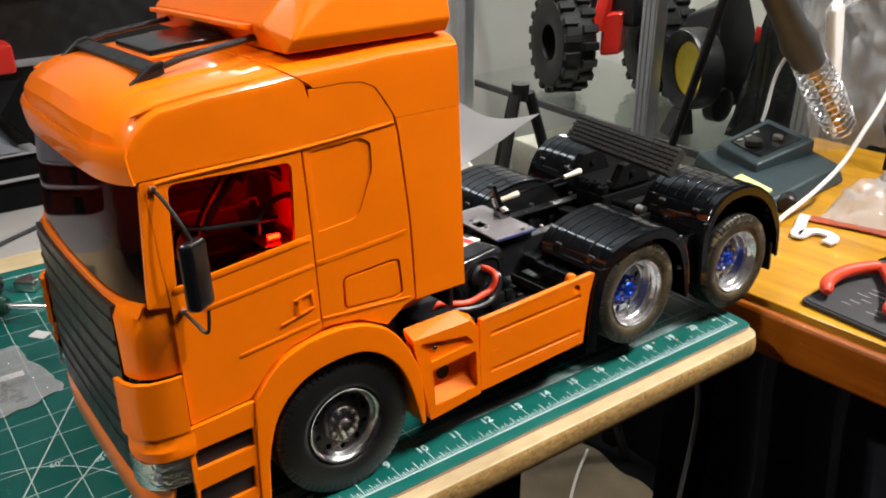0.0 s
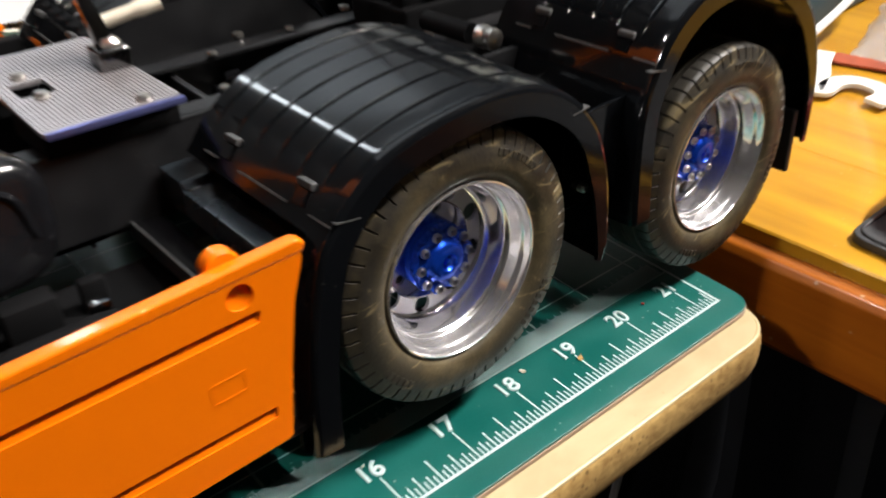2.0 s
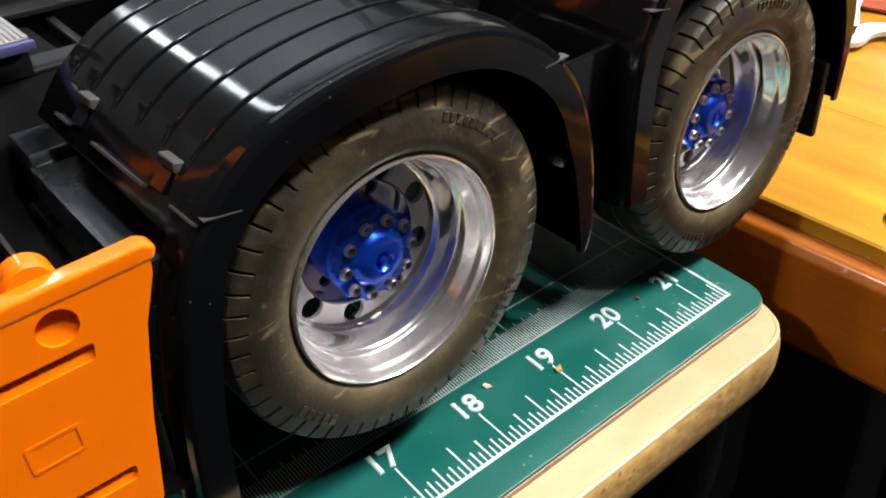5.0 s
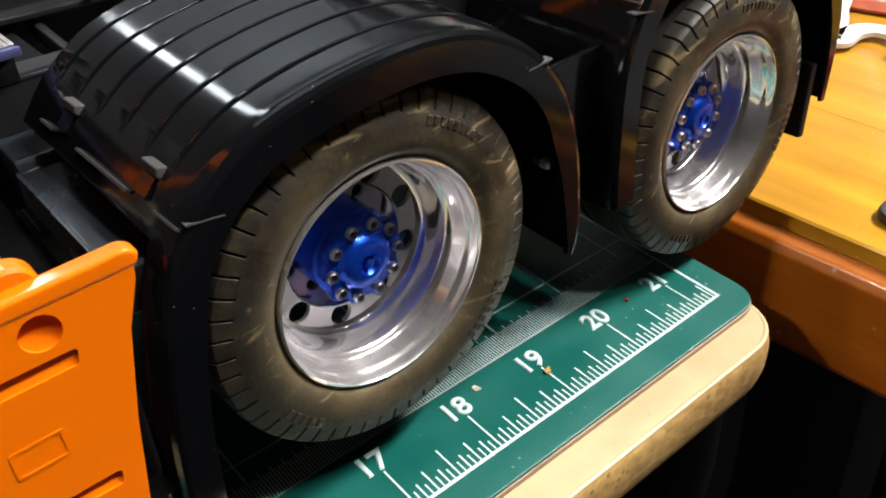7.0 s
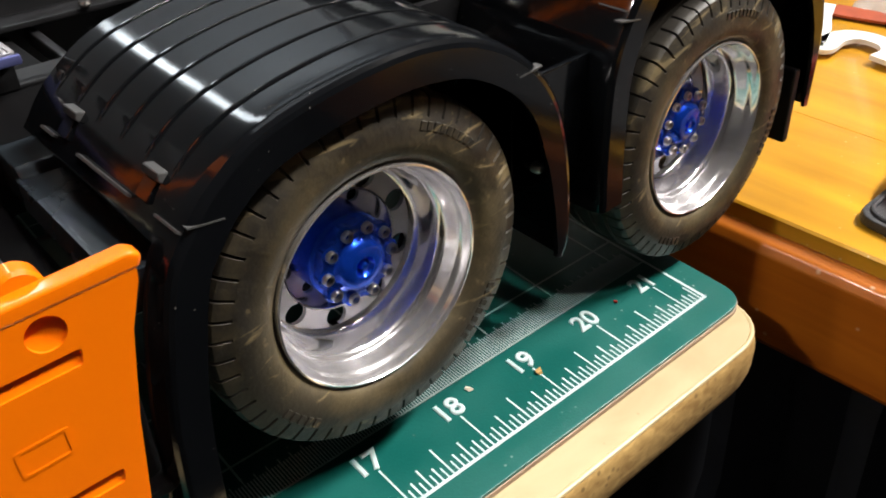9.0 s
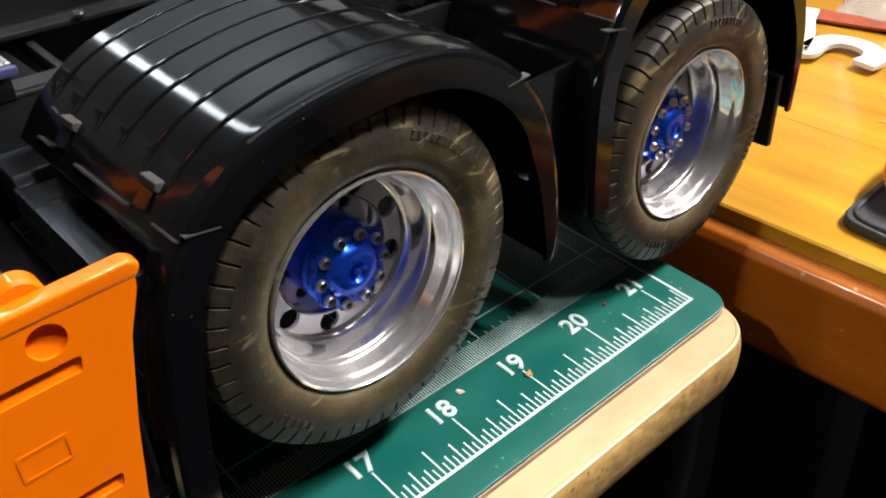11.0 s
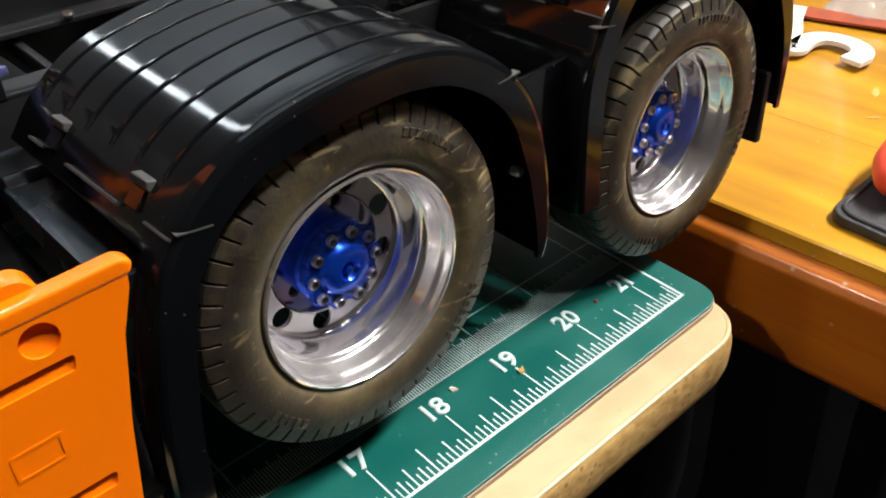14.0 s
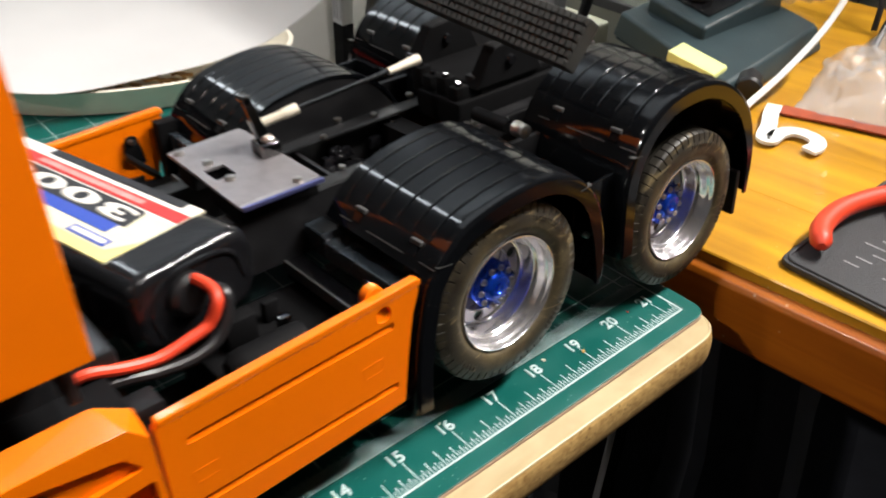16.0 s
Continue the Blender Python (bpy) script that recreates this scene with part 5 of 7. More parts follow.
for k in range(3):
    both("headlight_lamp", lathe([(0.0, 0.0110), (0.0030, 0.0112), (0.0044, 0.0125), (0.0044, 0.014), (0.0, 0.014)], 18, False, None, Matrix.Translation((0.0985 + k * 0.0052 - 0.001, 0.0010 + 0.0006 * (2 - k), 0.0548))), CHROME)

# cab inside
part("cab_floor", box(0.100, 0.244, 0.019, 0.201, 0.098, 0.104, 0.001), SATIN, truck)
part("cab_lining", box(0.2340, 0.2430, 0.019, 0.201, 0.104, 0.230, 0.001), RED_SEAT, truck, "red cab rear lining")
part("side_lining", box(0.124, 0.233, 0.1945, 0.1985, 0.106, 0.232, 0.001), RED_SEAT, truck, "red cab side lining")
part("dashboard", hull([(0.099, y, z) for y in (0.030, 0.19) for z in (0.105, 0.147)] + [(0.122, y, z) for y in (0.022, 0.198) for z in (0.105, 0.140)], 0.002), SATIN, truck, "black dashboard")
for y in (0.055, 0.165):
    s = box(0.165, 0.205, y - 0.024, y + 0.024, 0.104, 0.142, 0.006, 3)
    box(0.198, 0.214, y - 0.024, y + 0.024, 0.135, 0.200, 0.006, 3, bm=s)
    part("seat", s, RED_SEAT, truck, "red cab seat")
wheel_ring = [(0.138 + 0.004 * math.sin(a), 0.055 + 0.0155 * math.cos(a), 0.150 + 0.014 * math.sin(a)) for a in [2 * math.pi * k / 24 for k in range(25)]]
part("steering_wheel", tube(wheel_ring, 0.0014, 8), SATIN, truck)
both("door_lining", prism([(0.117, 0.104), (0.119, 0.149), (0.138, 0.151), (0.182, 0.1565), (0.19, 0.157), (0.19, 0.107)], 0.0170, 0.0205), SATIN)
part("circuit_board", box(0.172, 0.190, 0.0300, 0.0500, 0.1490, 0.1525, 0.0006), SATIN, truck)
for k in range(5):
    part("red_lamp", box(0.1768 + 0.0013 * k, 0.1776 + 0.0013 * k, 0.0345, 0.0362, 0.1545, 0.1565, 0.0002), LED, truck)
    part("lamp_foot", box(0.1769 + 0.0013 * k, 0.1775 + 0.0013 * k, 0.0350, 0.0358, 0.1520, 0.1546), STEEL, truck)
for pts, r in (([(0.1480, 0.066, 0.150), (0.1564, 0.070, 0.1647), (0.1695, 0.070, 0.1818), (0.176, 0.072, 0.192)], 0.0021), ([(0.1560, 0.070, 0.154), (0.1608, 0.070, 0.1636), (0.1709, 0.070, 0.1756), (0.1779, 0.070, 0.1829), (0.186, 0.07, 0.192)], 0.0024), ([(0.1200, 0.032, 0.1765), (0.1420, 0.030, 0.1707), (0.1544, 0.030, 0.1691), (0.1696, 0.030, 0.1676), (0.182, 0.034, 0.166)], 0.0013), ([(0.1705, 0.033, 0.160), (0.1710, 0.031, 0.1680), (0.1749, 0.030, 0.1740), (0.1832, 0.030, 0.1775), (0.1900, 0.032, 0.1770)], 0.0016), ([(0.1740, 0.058, 0.183), (0.1801, 0.060, 0.1855), (0.1897, 0.060, 0.1856), (0.1973, 0.060, 0.1805), (0.204, 0.06, 0.172)], 0.0030)):
    part("cable", tube(smooth_path(pts, 6), r, 8), SATIN, truck)
part("thin_red_cable", tube(smooth_path([(0.1416, 0.090, 0.1594), (0.1569, 0.090, 0.1605), (0.1758, 0.090, 0.1572), (0.1848, 0.090, 0.1583), (0.1940, 0.090, 0.1600), (0.1959, 0.090, 0.155)], 6), 0.0007, 8), RED_RUBBER, truck, "thin red cable")
part("servo_box", box(0.150, 0.180, 0.055, 0.080, 0.104, 0.148, 0.002), SATIN, truck)

# mirror on the near side, and its fellow
mi = hull([(x, y, z) for x, y in ((0.1160, -0.0060), (0.1215, -0.0105), (0.1325, -0.0030), (0.1275, 0.0025)) for z in (0.1460, 0.1790)], 0.0026, 4)
hull([(x, y, z) for x, y in ((0.1175, -0.0070), (0.1215, -0.0100), (0.1240, -0.0060), (0.1200, -0.0030)) for z in (0.1575, 0.1625)], 0.0010, 2, mi)
both("mirror", mi, BLACK, "black door mirror housing")
arm = tube(smooth_path([(0.1168, 0.0150, 0.2000), (0.1185, 0.006, 0.1960), (0.1225, -0.002, 0.1850), (0.1270, -0.005, 0.1700), (0.1270, -0.005, 0.1600)]), 0.0009, 8)
tube(smooth_path([(0.1215, 0.0150, 0.1385), (0.1225, 0.006, 0.1365), (0.1255, -0.0035, 0.1330), (0.1275, -0.004, 0.1440)]), 0.0009, 8, arm)
both("mirror_arm", arm, SATIN)
for x, z in ((0.1168, 0.2003), (0.1212, 0.1390)):
    both("arm_screw", lathe([(0.0, 0.0118), (0.0012, 0.0122), (0.0017, 0.0132), (0.0017, 0.0150), (0.0, 0.0150)], 12, False, None, Matrix.Translation((x, 0, z))), STEEL)

# tread plate with the shift linkage behind the battery, level in spite of the truck's lean
def level(bm):
    """Sets a piece of the plate level and to its width."""
    for v in bm.verts:
        y = 0.0815 + (v.co.y - 0.079) * 0.81
        v.co = (v.co.x - 0.0005 - 0.045 * (y - 0.0815), y, v.co.z + 0.0036 + 0.0698 * (y - 0.0788))
    return bm


tp = prism(rounded([(0.3650, 0.0790), (0.4010, 0.0810), (0.4000, 0.1500), (0.3660, 0.1480)], 0.001, 2), 0.0872, 0.0884, [[(0.3692, 0.1085), (0.3782, 0.1085), (0.3782, 0.1210), (0.3692, 0.1210)]], axis="z")
for i in range(31):
    x = 0.3662 + i * 0.00113
    for y0, y1 in (((0.0815, 0.1075), (0.1220, 0.1470)) if 0.3685 < x < 0.3790 else ((0.0815, 0.1470),)):
        box(x - 0.00036, x + 0.00036, y0, y1, 0.0883, 0.08858, 0.00010, 1, bm=tp)
part("tread_plate", level(tp), GREYPLATE, truck, "grey metal tread plate with a square hole")
part("plate_edge", level(box(0.3655, 0.4012, 0.0780, 0.0796, 0.0866, 0.0886, 0.0004)), BLUE_GLINT, truck, "plate edge with a blue-violet glint in its colour")
for x0, x1, y0, y1 in ((0.3655, 0.4005, 0.083, 0.107), (0.3655, 0.4005, 0.1225, 0.137), (0.3800, 0.4005, 0.107, 0.1225)):
    part("plate_bracket", level(box(x0, x1, y0, y1, 0.0800, 0.0872, 0.0004)), MATT, truck)
for x, y in ((0.3920, 0.0830), (0.3690, 0.1430), (0.3735, 0.1050), (0.3735, 0.1250)):
    part("screw", level(lathe([(0.0, 0.0), (0.0020, 0.0), (0.0022, -0.0008), (0.0016, -0.0018), (0.0, -0.0018)][::-1], 12, False, None, Matrix.Translation((x, y, 0.0884)) @ Matrix.Rotation(radians(-90), 4, "X"))), STEEL, truck)
lev = hull([(x, y, z) for x, y in ((0.3900, 0.1075), (0.3990, 0.1075), (0.3990, 0.1170), (0.3900, 0.1170)) for z in (0.0920, 0.1000)], 0.0008)
hull([(0.3920, 0.1100, 0.098), (0.3970, 0.1100, 0.098), (0.3920, 0.1150, 0.098), (0.3970, 0.1150, 0.098), (0.3895, 0.1175, 0.1185), (0.3930, 0.1175, 0.1185), (0.3895, 0.1210, 0.1185), (0.3930, 0.1210, 0.1185)], 0.0006, 2, lev)
lathe([(0.0, -0.0012), (0.0018, -0.0012), (0.0020, 0.0), (0.0020, 0.0046), (0.0, 0.0046)], 12, False, lev, Matrix.Translation((0.3912, 0.1172, 0.1165)))
part("lever", lev, DARKCHROME, truck, "worn metal shift lever")
part("lever_bolt", lathe([(0.0, -0.0022), (0.0022, -0.0022), (0.0030, -0.0012), (0.0030, 0.0006), (0.0, 0.0006)], 14, False, None, Matrix.Translation((0.3950, 0.1115, 0.1000)) @ Matrix.Rotation(radians(-90), 4, "X")), STEEL, truck)
part("rod_end", tube(smooth_path([(0.3925, 0.1195, 0.1035), (0.3985, 0.1175, 0.1052), (0.4060, 0.1150, 0.1070), (0.4120, 0.1140, 0.1082)]), 0.0024, 10, taper=[1.35] * 4 + [0.8] * 8 + [0.95] * 10), CREAM, truck, "cream nylon ball joint")
part("link_rod", tube([(0.4100, 0.1142, 0.1078), (0.470, 0.1180, 0.1100)], 0.0009, 8), DARKCHROME, truck)
part("rod_end", tube([(0.462, 0.1175, 0.1096), (0.470, 0.1180, 0.1100), (0.480, 0.1180, 0.1108)], 0.0018, 10, taper=[0.8, 1.0, 1.3]), CREAM, truck, "cream nylon ball joint")

# coupling with the ribbed rubber block
part("coupling_base", box(0.485, 0.560, 0.0970, 0.128, 0.0800, 0.0930, 0.002), MATT, truck)
cb = hull([(0.500, y, z) for y in (0.098, 0.144) for z in (0.0930, 0.0965)] + [(0.552, y, z) for y in (0.100, 0.140) for z in (0.0930, 0.0985)], 0.0012)
part("coupling_plate", cb, MATT, truck, "dull black coupling plate")
for y in (0.1010, 0.146):
    part("coupling_ear", hull([(x, yy, z) for yy in (y - 0.004, y + 0.004) for x, z in ((0.496, 0.096), (0.540, 0.096), (0.530, 0.116), (0.508, 0.114))], 0.001), MATT, truck)
    part("ear_bolt", lathe([(0.0, -0.0055), (0.0022, -0.0055), (0.0028, -0.0046), (0.0028, 0.0055), (0.0, 0.0055)], 12, False, None, Matrix.Translation((0.518, y, 0.106))), BLACK, truck)
# running gear between the rails
part("drive_shaft", lathe([(0.0, 0.372), (0.0040, 0.372), (0.0040, 0.384), (0.0026, 0.386), (0.0026, 0.420), (0.0042, 0.423), (0.0042, 0.430), (0.0, 0.430)], 14, False, None, Matrix.Translation((0, 0.110, 0.066)) @ Matrix.Rotation(radians(-90), 4, "Z")), STEEL, truck, "steel drive shaft")
for x in (0.4376, 0.5493):
    part("differential", lathe([(0.0, 0.092), (0.012, 0.093), (0.0165, 0.099), (0.0175, 0.110), (0.0165, 0.121), (0.012, 0.127), (0.0, 0.128)], 24, False, None, Matrix.Translation((x, 0, 0.056))), BLACK, truck, "glossy black differential case")
rng = random.Random(12)
for k in range(26):
    x, y, z = rng.uniform(0.405, 0.500), rng.choice((0.0905, 0.0915, 0.1285, 0.1295)), rng.uniform(0.062, 0.080)
    s = rng.uniform(0.0015, 0.0045)
    if k % 3 == 0:
        part("spacer", lathe([(0.0, -s), (0.0022, -s), (0.0028, -s * 0.8), (0.0028, s), (0.0, s)], 12, False, None, Matrix.Translation((x, y, z))), BLACK, truck)
    else:
        part("small_bracket", hull([(x + dx * s * 2, y + dy * 0.002, z + dz * s) for dx, dz in ((-1, -1), (1, -1), (0.6, 1), (-0.8, 0.7)) for dy in (-1, 1)], 0.0005, 2), BLACK, truck)
for x, y, z in ((0.418, 0.0945, 0.0853), (0.430, 0.1255, 0.0853), (0.461, 0.1300, 0.0853), (0.484, 0.0905, 0.0853), (0.345, 0.0915, 0.0853)):
    part("screw", lathe([(0.0, 0.0), (0.0013, 0.0), (0.0017, -0.0007), (0.0014, -0.0014), (0.0, -0.0014)][::-1], 12, False, None, Matrix.Translation((x, y, z)) @ Matrix.Rotation(radians(-90), 4, "X")), STEEL, truck)
both("air_tank", lathe([(0.0, 0.330), (0.0040, 0.3305), (0.0062, 0.333), (0.0068, 0.337), (0.0068, 0.356), (0.0062, 0.360), (0.0, 0.362)], 24, False, None, Matrix.Translation((0, 0.0400, 0.0590)) @ Matrix.Rotation(radians(-90), 4, "Z")), MATT, "black air tank behind the skirt")
part("joint_shaft", lathe([(0.0, 0.0640), (0.0032, 0.0640), (0.0032, 0.0850), (0.0, 0.0850)], 12, False, None, Matrix.Translation((0.4845, 0, 0.0925))), MATT, truck)
part("ball_joint", lathe([(0.0, 0.0535), (0.0026, 0.0535), (0.0044, 0.0545), (0.0046, 0.0570), (0.0038, 0.0585), (0.0048, 0.0600), (0.0048, 0.0630), (0.0, 0.0640)], 10, False, None, Matrix.Translation((0.4860, 0.0150, 0.0922)) @ Matrix.Diagonal((0.74, 0.74, 0.74, 1.0))), STEEL, truck, "worn steel ball joint beside the frame rail")
TILTED = Matrix.Translation((0.5080, 0.0985, 0.1305)) @ Matrix.Rotation(radians(5.0), 4, "X") @ Matrix.Rotation(radians(38), 4, "Y")
rbk = box(-0.0040, 0.0040, -0.0535, 0.0535, -0.0112, 0.0112, 0.001, m=TILTED)
part("ribbed_block", rbk, BLOCK, truck, "dark grey ribbed rubber block across the coupling")
for r in range(6):
    z0 = -0.0110 + r * 0.0037
    rib = box(-0.0056, -0.0039, -0.0530, 0.0530, z0, z0 + 0.0029, 0.0003, 1)
    for c in range(31):
        y0 = -0.0524 + c * 0.0034 + 0.0012 * (r % 2)
        box(-0.0064, -0.0054, y0, y0 + 0.0024, z0 + 0.0003, z0 + 0.0027, bm=rib)
    bmesh.ops.transform(rib, matrix=TILTED, verts=rib.verts)
    part("tread_rib", rib, BLOCK, truck)
BRASS = principled("tarnished_brass", (0.48, 0.25, 0.06), 0.32, metal=1.0, var=0.3, scale=120)
for x, y, r in ((0.512, 0.104, 0.0024), (0.530, 0.106, 0.0020), (0.522, 0.157, 0.0026)):
    part("brass_bolt", lathe([(0.0, 0.0), (r * 0.8, 0.0), (r, 0.0008), (r, 0.014), (0.0, 0.016)], 6, False, None, Matrix.Translation((x, y, 0.1080)) @ Matrix.Rotation(radians(-90), 4, "X")), BRASS, truck, "tarnished brass bolt")
for k, (y, h) in enumerate(((0.103, 0.003), (0.112, 0.005), (0.121, 0.004), (0.130, 0.006))):
    part("pivot_block", box(0.4865 + 0.001 * (k % 2), 0.4945, y - 0.0032, y + 0.0032, 0.0900, 0.0960 + h, 0.0008), MATT, truck)
    part("pivot_screw", lathe([(0.0, -0.0016), (0.0012, -0.0016), (0.0016, -0.0008), (0.0016, 0.0006), (0.0, 0.0006)], 10, False, None, Matrix.Translation((0.4905, y, 0.0960 + h)) @ Matrix.Rotation(radians(-90), 4, "X")), BLACK, truck)
for y, mtl in ((0.1040, SATIN), (0.148, DARKCHROME)):
    part("coupling_lever", box(0.498, 0.514, y - 0.003, y + 0.003, 0.0965, 0.1015, 0.001), mtl, truck)
part("tail_bar", box(0.5960, 0.6030, 0.060, 0.160, 0.062, 0.086, 0.002), BLACK, truck)


def on_truck(ob):
    ob.matrix_basis = LEANING @ ob.matrix_basis
    return ob


# battery pack on the frame
bat = on_truck(tagged(empty("battery_pack"), "black battery pack with red, white and straw label across the frame", "battery"))
SKEW = Matrix.Translation((0.331, 0.080, 0)) @ Matrix.Rotation(radians(12), 4, "Z") @ Matrix.Translation((-0.331, -0.080, 0))


def bpiece(name, bm, material, label=""):
    """A piece of the pack, which lies a little askew across the frame."""
    bmesh.ops.transform(bm, matrix=SKEW, verts=bm.verts)
    return part(name, bm, material, bat, label)


cs = rounded([(0.3050, 0.0640), (0.3050, 0.0955), (0.3570, 0.0955), (0.3570, 0.0640)], [0.012, 0.009, 0.012, 0.014], 8)
bpiece("case", prism(cs, 0.0605, 0.2000, bevel=0.0048, seg=5), WRAP, "black shrink-wrapped case")
LZ = 0.0957
END = 0.1960
bpiece("label_base", box(0.3100, 0.3518, 0.0790, END, LZ - 0.0008, LZ, 0), LABEL_CREAM)
bpiece("label_stripe", box(0.3100, 0.3150, 0.0790, END, LZ + 0.00003, LZ + 0.00012, 0), STRAW)
bpiece("label_stripe", prism([(0.3150, 0.0790), (0.3260, 0.0790), (0.3150, 0.0860)], LZ + 0.00003, LZ + 0.00012, axis="z"), STRAW)
bpiece("label_stripe", box(0.3385, 0.3518, 0.0790, END, LZ + 0.00003, LZ + 0.00012, 0), LABEL_WHITE)
bpiece("label_stripe", box(0.3400, 0.3455, 0.0790, END, LZ + 0.00025, LZ + 0.0004, 0), LABEL_RED)
bpiece("label_stripe", box(0.3480, 0.3518, 0.0870, 0.1720, LZ + 0.00025, LZ + 0.0004, 0), INK)
bpiece("label_writing", box(0.3415, 0.3440, 0.1020, 0.1700, LZ + 0.00045, LZ + 0.0005, 0), principled("pale_pink_ink", (0.60, 0.30, 0.28), 0.5, var=0.3, scale=300))
bpiece("label_band", prism(rounded([(0.3280, 0.0930), (0.3392, 0.0950), (0.3392, 0.1900), (0.3280, 0.1900)], [0, 0.003, 0.001, 0], 4), LZ + 0.00005, LZ + 0.0002, axis="z"), INK)
bpiece("label_band", box(0.3222, 0.3279, 0.0960, 0.1900, LZ + 0.00005, LZ + 0.0002, 0), LABEL_BLUE)
bpiece("label_word", box(0.3157, 0.3200, 0.0880, 0.1100, LZ + 0.00015, LZ + 0.00028, 0), LABEL_BLUE)
bpiece("label_word", box(0.3168, 0.3190, 0.0895, 0.1085, LZ + 0.00032, LZ + 0.0004, 0), LABEL_WHITE)
turned = Matrix.Rotation(radians(90), 4, "Z") @ Matrix.Diagonal((3.6, 1.0, 1.0, 1.0))
for i, ch in enumerate("3000"):
    bpiece("label_number", letters(ch, 0.0112, Matrix.Translation((0.3338, 0.1055 + 0.0220 * i, LZ + 0.0003)) @ turned, depth=0.00006, bold=0.0004), LABEL_WHITE)
bpiece("end_cap", lathe([(0.0, 0.0570), (0.0060, 0.0570), (0.0080, 0.0585), (0.0080, 0.0615), (0.0, 0.0615)], 20, False, None, Matrix.Translation((0.326, 0, 0.082))), SATIN)
bpiece("wrap_fold", tube(smooth_path([(0.3140, 0.0612, 0.0700), (0.3120, 0.0612, 0.0800), (0.3180, 0.0608, 0.0900), (0.3320, 0.0608, 0.0915), (0.3460, 0.0608, 0.0880), (0.3500, 0.0612, 0.0760)], 5), 0.0012, 8), WRAP)
part("red_wire", tube(smooth_path([(0.3320, 0.0620, 0.0855), (0.3330, 0.0560, 0.0880), (0.3348, 0.0490, 0.0868), (0.3336, 0.0450, 0.0840), (0.3296, 0.0450, 0.0775), (0.3210, 0.0450, 0.0750), (0.3110, 0.0450, 0.0735), (0.3004, 0.0450, 0.0757), (0.2894, 0.0450, 0.0795), (0.2840, 0.0470, 0.0770), (0.2790, 0.0500, 0.0700)], 8), 0.0021, 10), RED_RUBBER, bat, "thick red silicone wire")
part("black_wire", tube(smooth_path([(0.3340, 0.0600, 0.0830), (0.3385, 0.0500, 0.0840), (0.3370, 0.0460, 0.0780), (0.3310, 0.0440, 0.0715), (0.3220, 0.0430, 0.0690), (0.3110, 0.0440, 0.0690), (0.3004, 0.0450, 0.0710), (0.2900, 0.0470, 0.0710), (0.2820, 0.0510, 0.0680)], 8), 0.0022, 10), SATIN, bat, "thick black silicone wire")
part("motor_box", box(0.262, 0.300, 0.045, 0.086, 0.058, 0.084, 0.003), SATIN, truck)
part("connector", box(0.293, 0.305, 0.030, 0.040, 0.0650, 0.0700, 0.001), DULL, truck)


# ---- things on the mat and the bench ----
def crumpled(cx, cy, cz, sx, sy, h, seed, n=16, turn=0.0):
    """A crumpled film bag: two uneven skins joined round the rim."""
    b = bmesh.new()
    top, bot = [], []
    ca, sa = math.cos(turn), math.sin(turn)
    for i in range(n + 1):
        rt, rb = [], []
        for j in range(n + 1):
            u, v = -1 + 2 * i / n, -1 + 2 * j / n
            f = max(0.0, (1 - u ** 4) * (1 - v ** 4))
            q = Vector((u * 2.3 + seed, v * 2.3, seed * 1.7))
            w = noise.noise(q * 1.6) * 0.9 + noise.noise(q * 4.1) * 0.45
            x, y = u * sx + 0.1 * sx * noise.noise(q * 2), v * sy + 0.1 * sy * noise.noise(q * 2 + Vector((5, 0, 0)))
            x, y = cx + x * ca - y * sa, cy + x * sa + y * ca
            rt.append(b.verts.new((x, y, cz + 0.0012 + h * f * (0.75 + 0.55 * w))))
            rb.append(b.verts.new((x, y, cz + 0.0006)) if 0 < i < n and 0 < j < n else rt[-1])
        top.append(rt), bot.append(rb)
    for g, s in ((top, 1), (bot, -1)):
        for i in range(n):
            for j in range(n):
                q = [g[i][j], g[i + 1][j], g[i + 1][j + 1], g[i][j + 1]]
                try:
                    b.faces.new(q[::s])
                except ValueError:
                    pass
    return b


FILM = principled("shiny_bag_film", (0.62, 0.62, 0.63), 0.14, var=0.1, scale=60, bump=0.9, bump_scale=90)
nt = FILM.node_tree
mx, tr = nt.nodes.new("ShaderNodeMixShader"), nt.nodes.new("ShaderNodeBsdfTransparent")
mx.inputs[0].default_value = 0.70
nt.links.new(nt.nodes["Principled BSDF"].outputs[0], mx.inputs[1])
nt.links.new(tr.outputs[0], mx.inputs[2])
nt.links.new(mx.outputs[0], nt.nodes["Material Output"].inputs[0])

bag = tagged(empty("parts_bag"), "small clear zip bag with metal washers lying on the mat", "plastic bag")
part("film", crumpled(0.045, 0.245, 0.0004, 0.040, 0.042, 0.0062, 2.0, 34, turn=0.2), FILM, bag, "clear zip bag film")
rng = random.Random(3)
for k in range(16):
    x, y = 0.034 + rng.random() * 0.034, 0.212 + rng.random() * 0.028
    part("washer", lathe([(0.0022, 0), (0.0038, 0), (0.0038, 0.0008), (0.0022, 0.0008)], 16, True, None, Matrix.Translation((x, y, 0.0022 + 0.0004 * (k % 3))) @ Matrix.Rotation(radians(90 + rng.uniform(-10, 10)), 4, "X")), STEEL, bag)
part("paper_slip", box(0.050, 0.072, 0.236, 0.243, 0.0070, 0.0072), PAPER, bag)
driver = tagged(empty("screwdriver"), "screwdriver with dark green handle and bright shaft on the mat", "screwdriver")
dm = Matrix.Translation((0.082, 0.338, 0.0125)) @ Matrix.Rotation(radians(-38), 4, "Z") @ Matrix.Rotation(radians(90), 4, "Z")
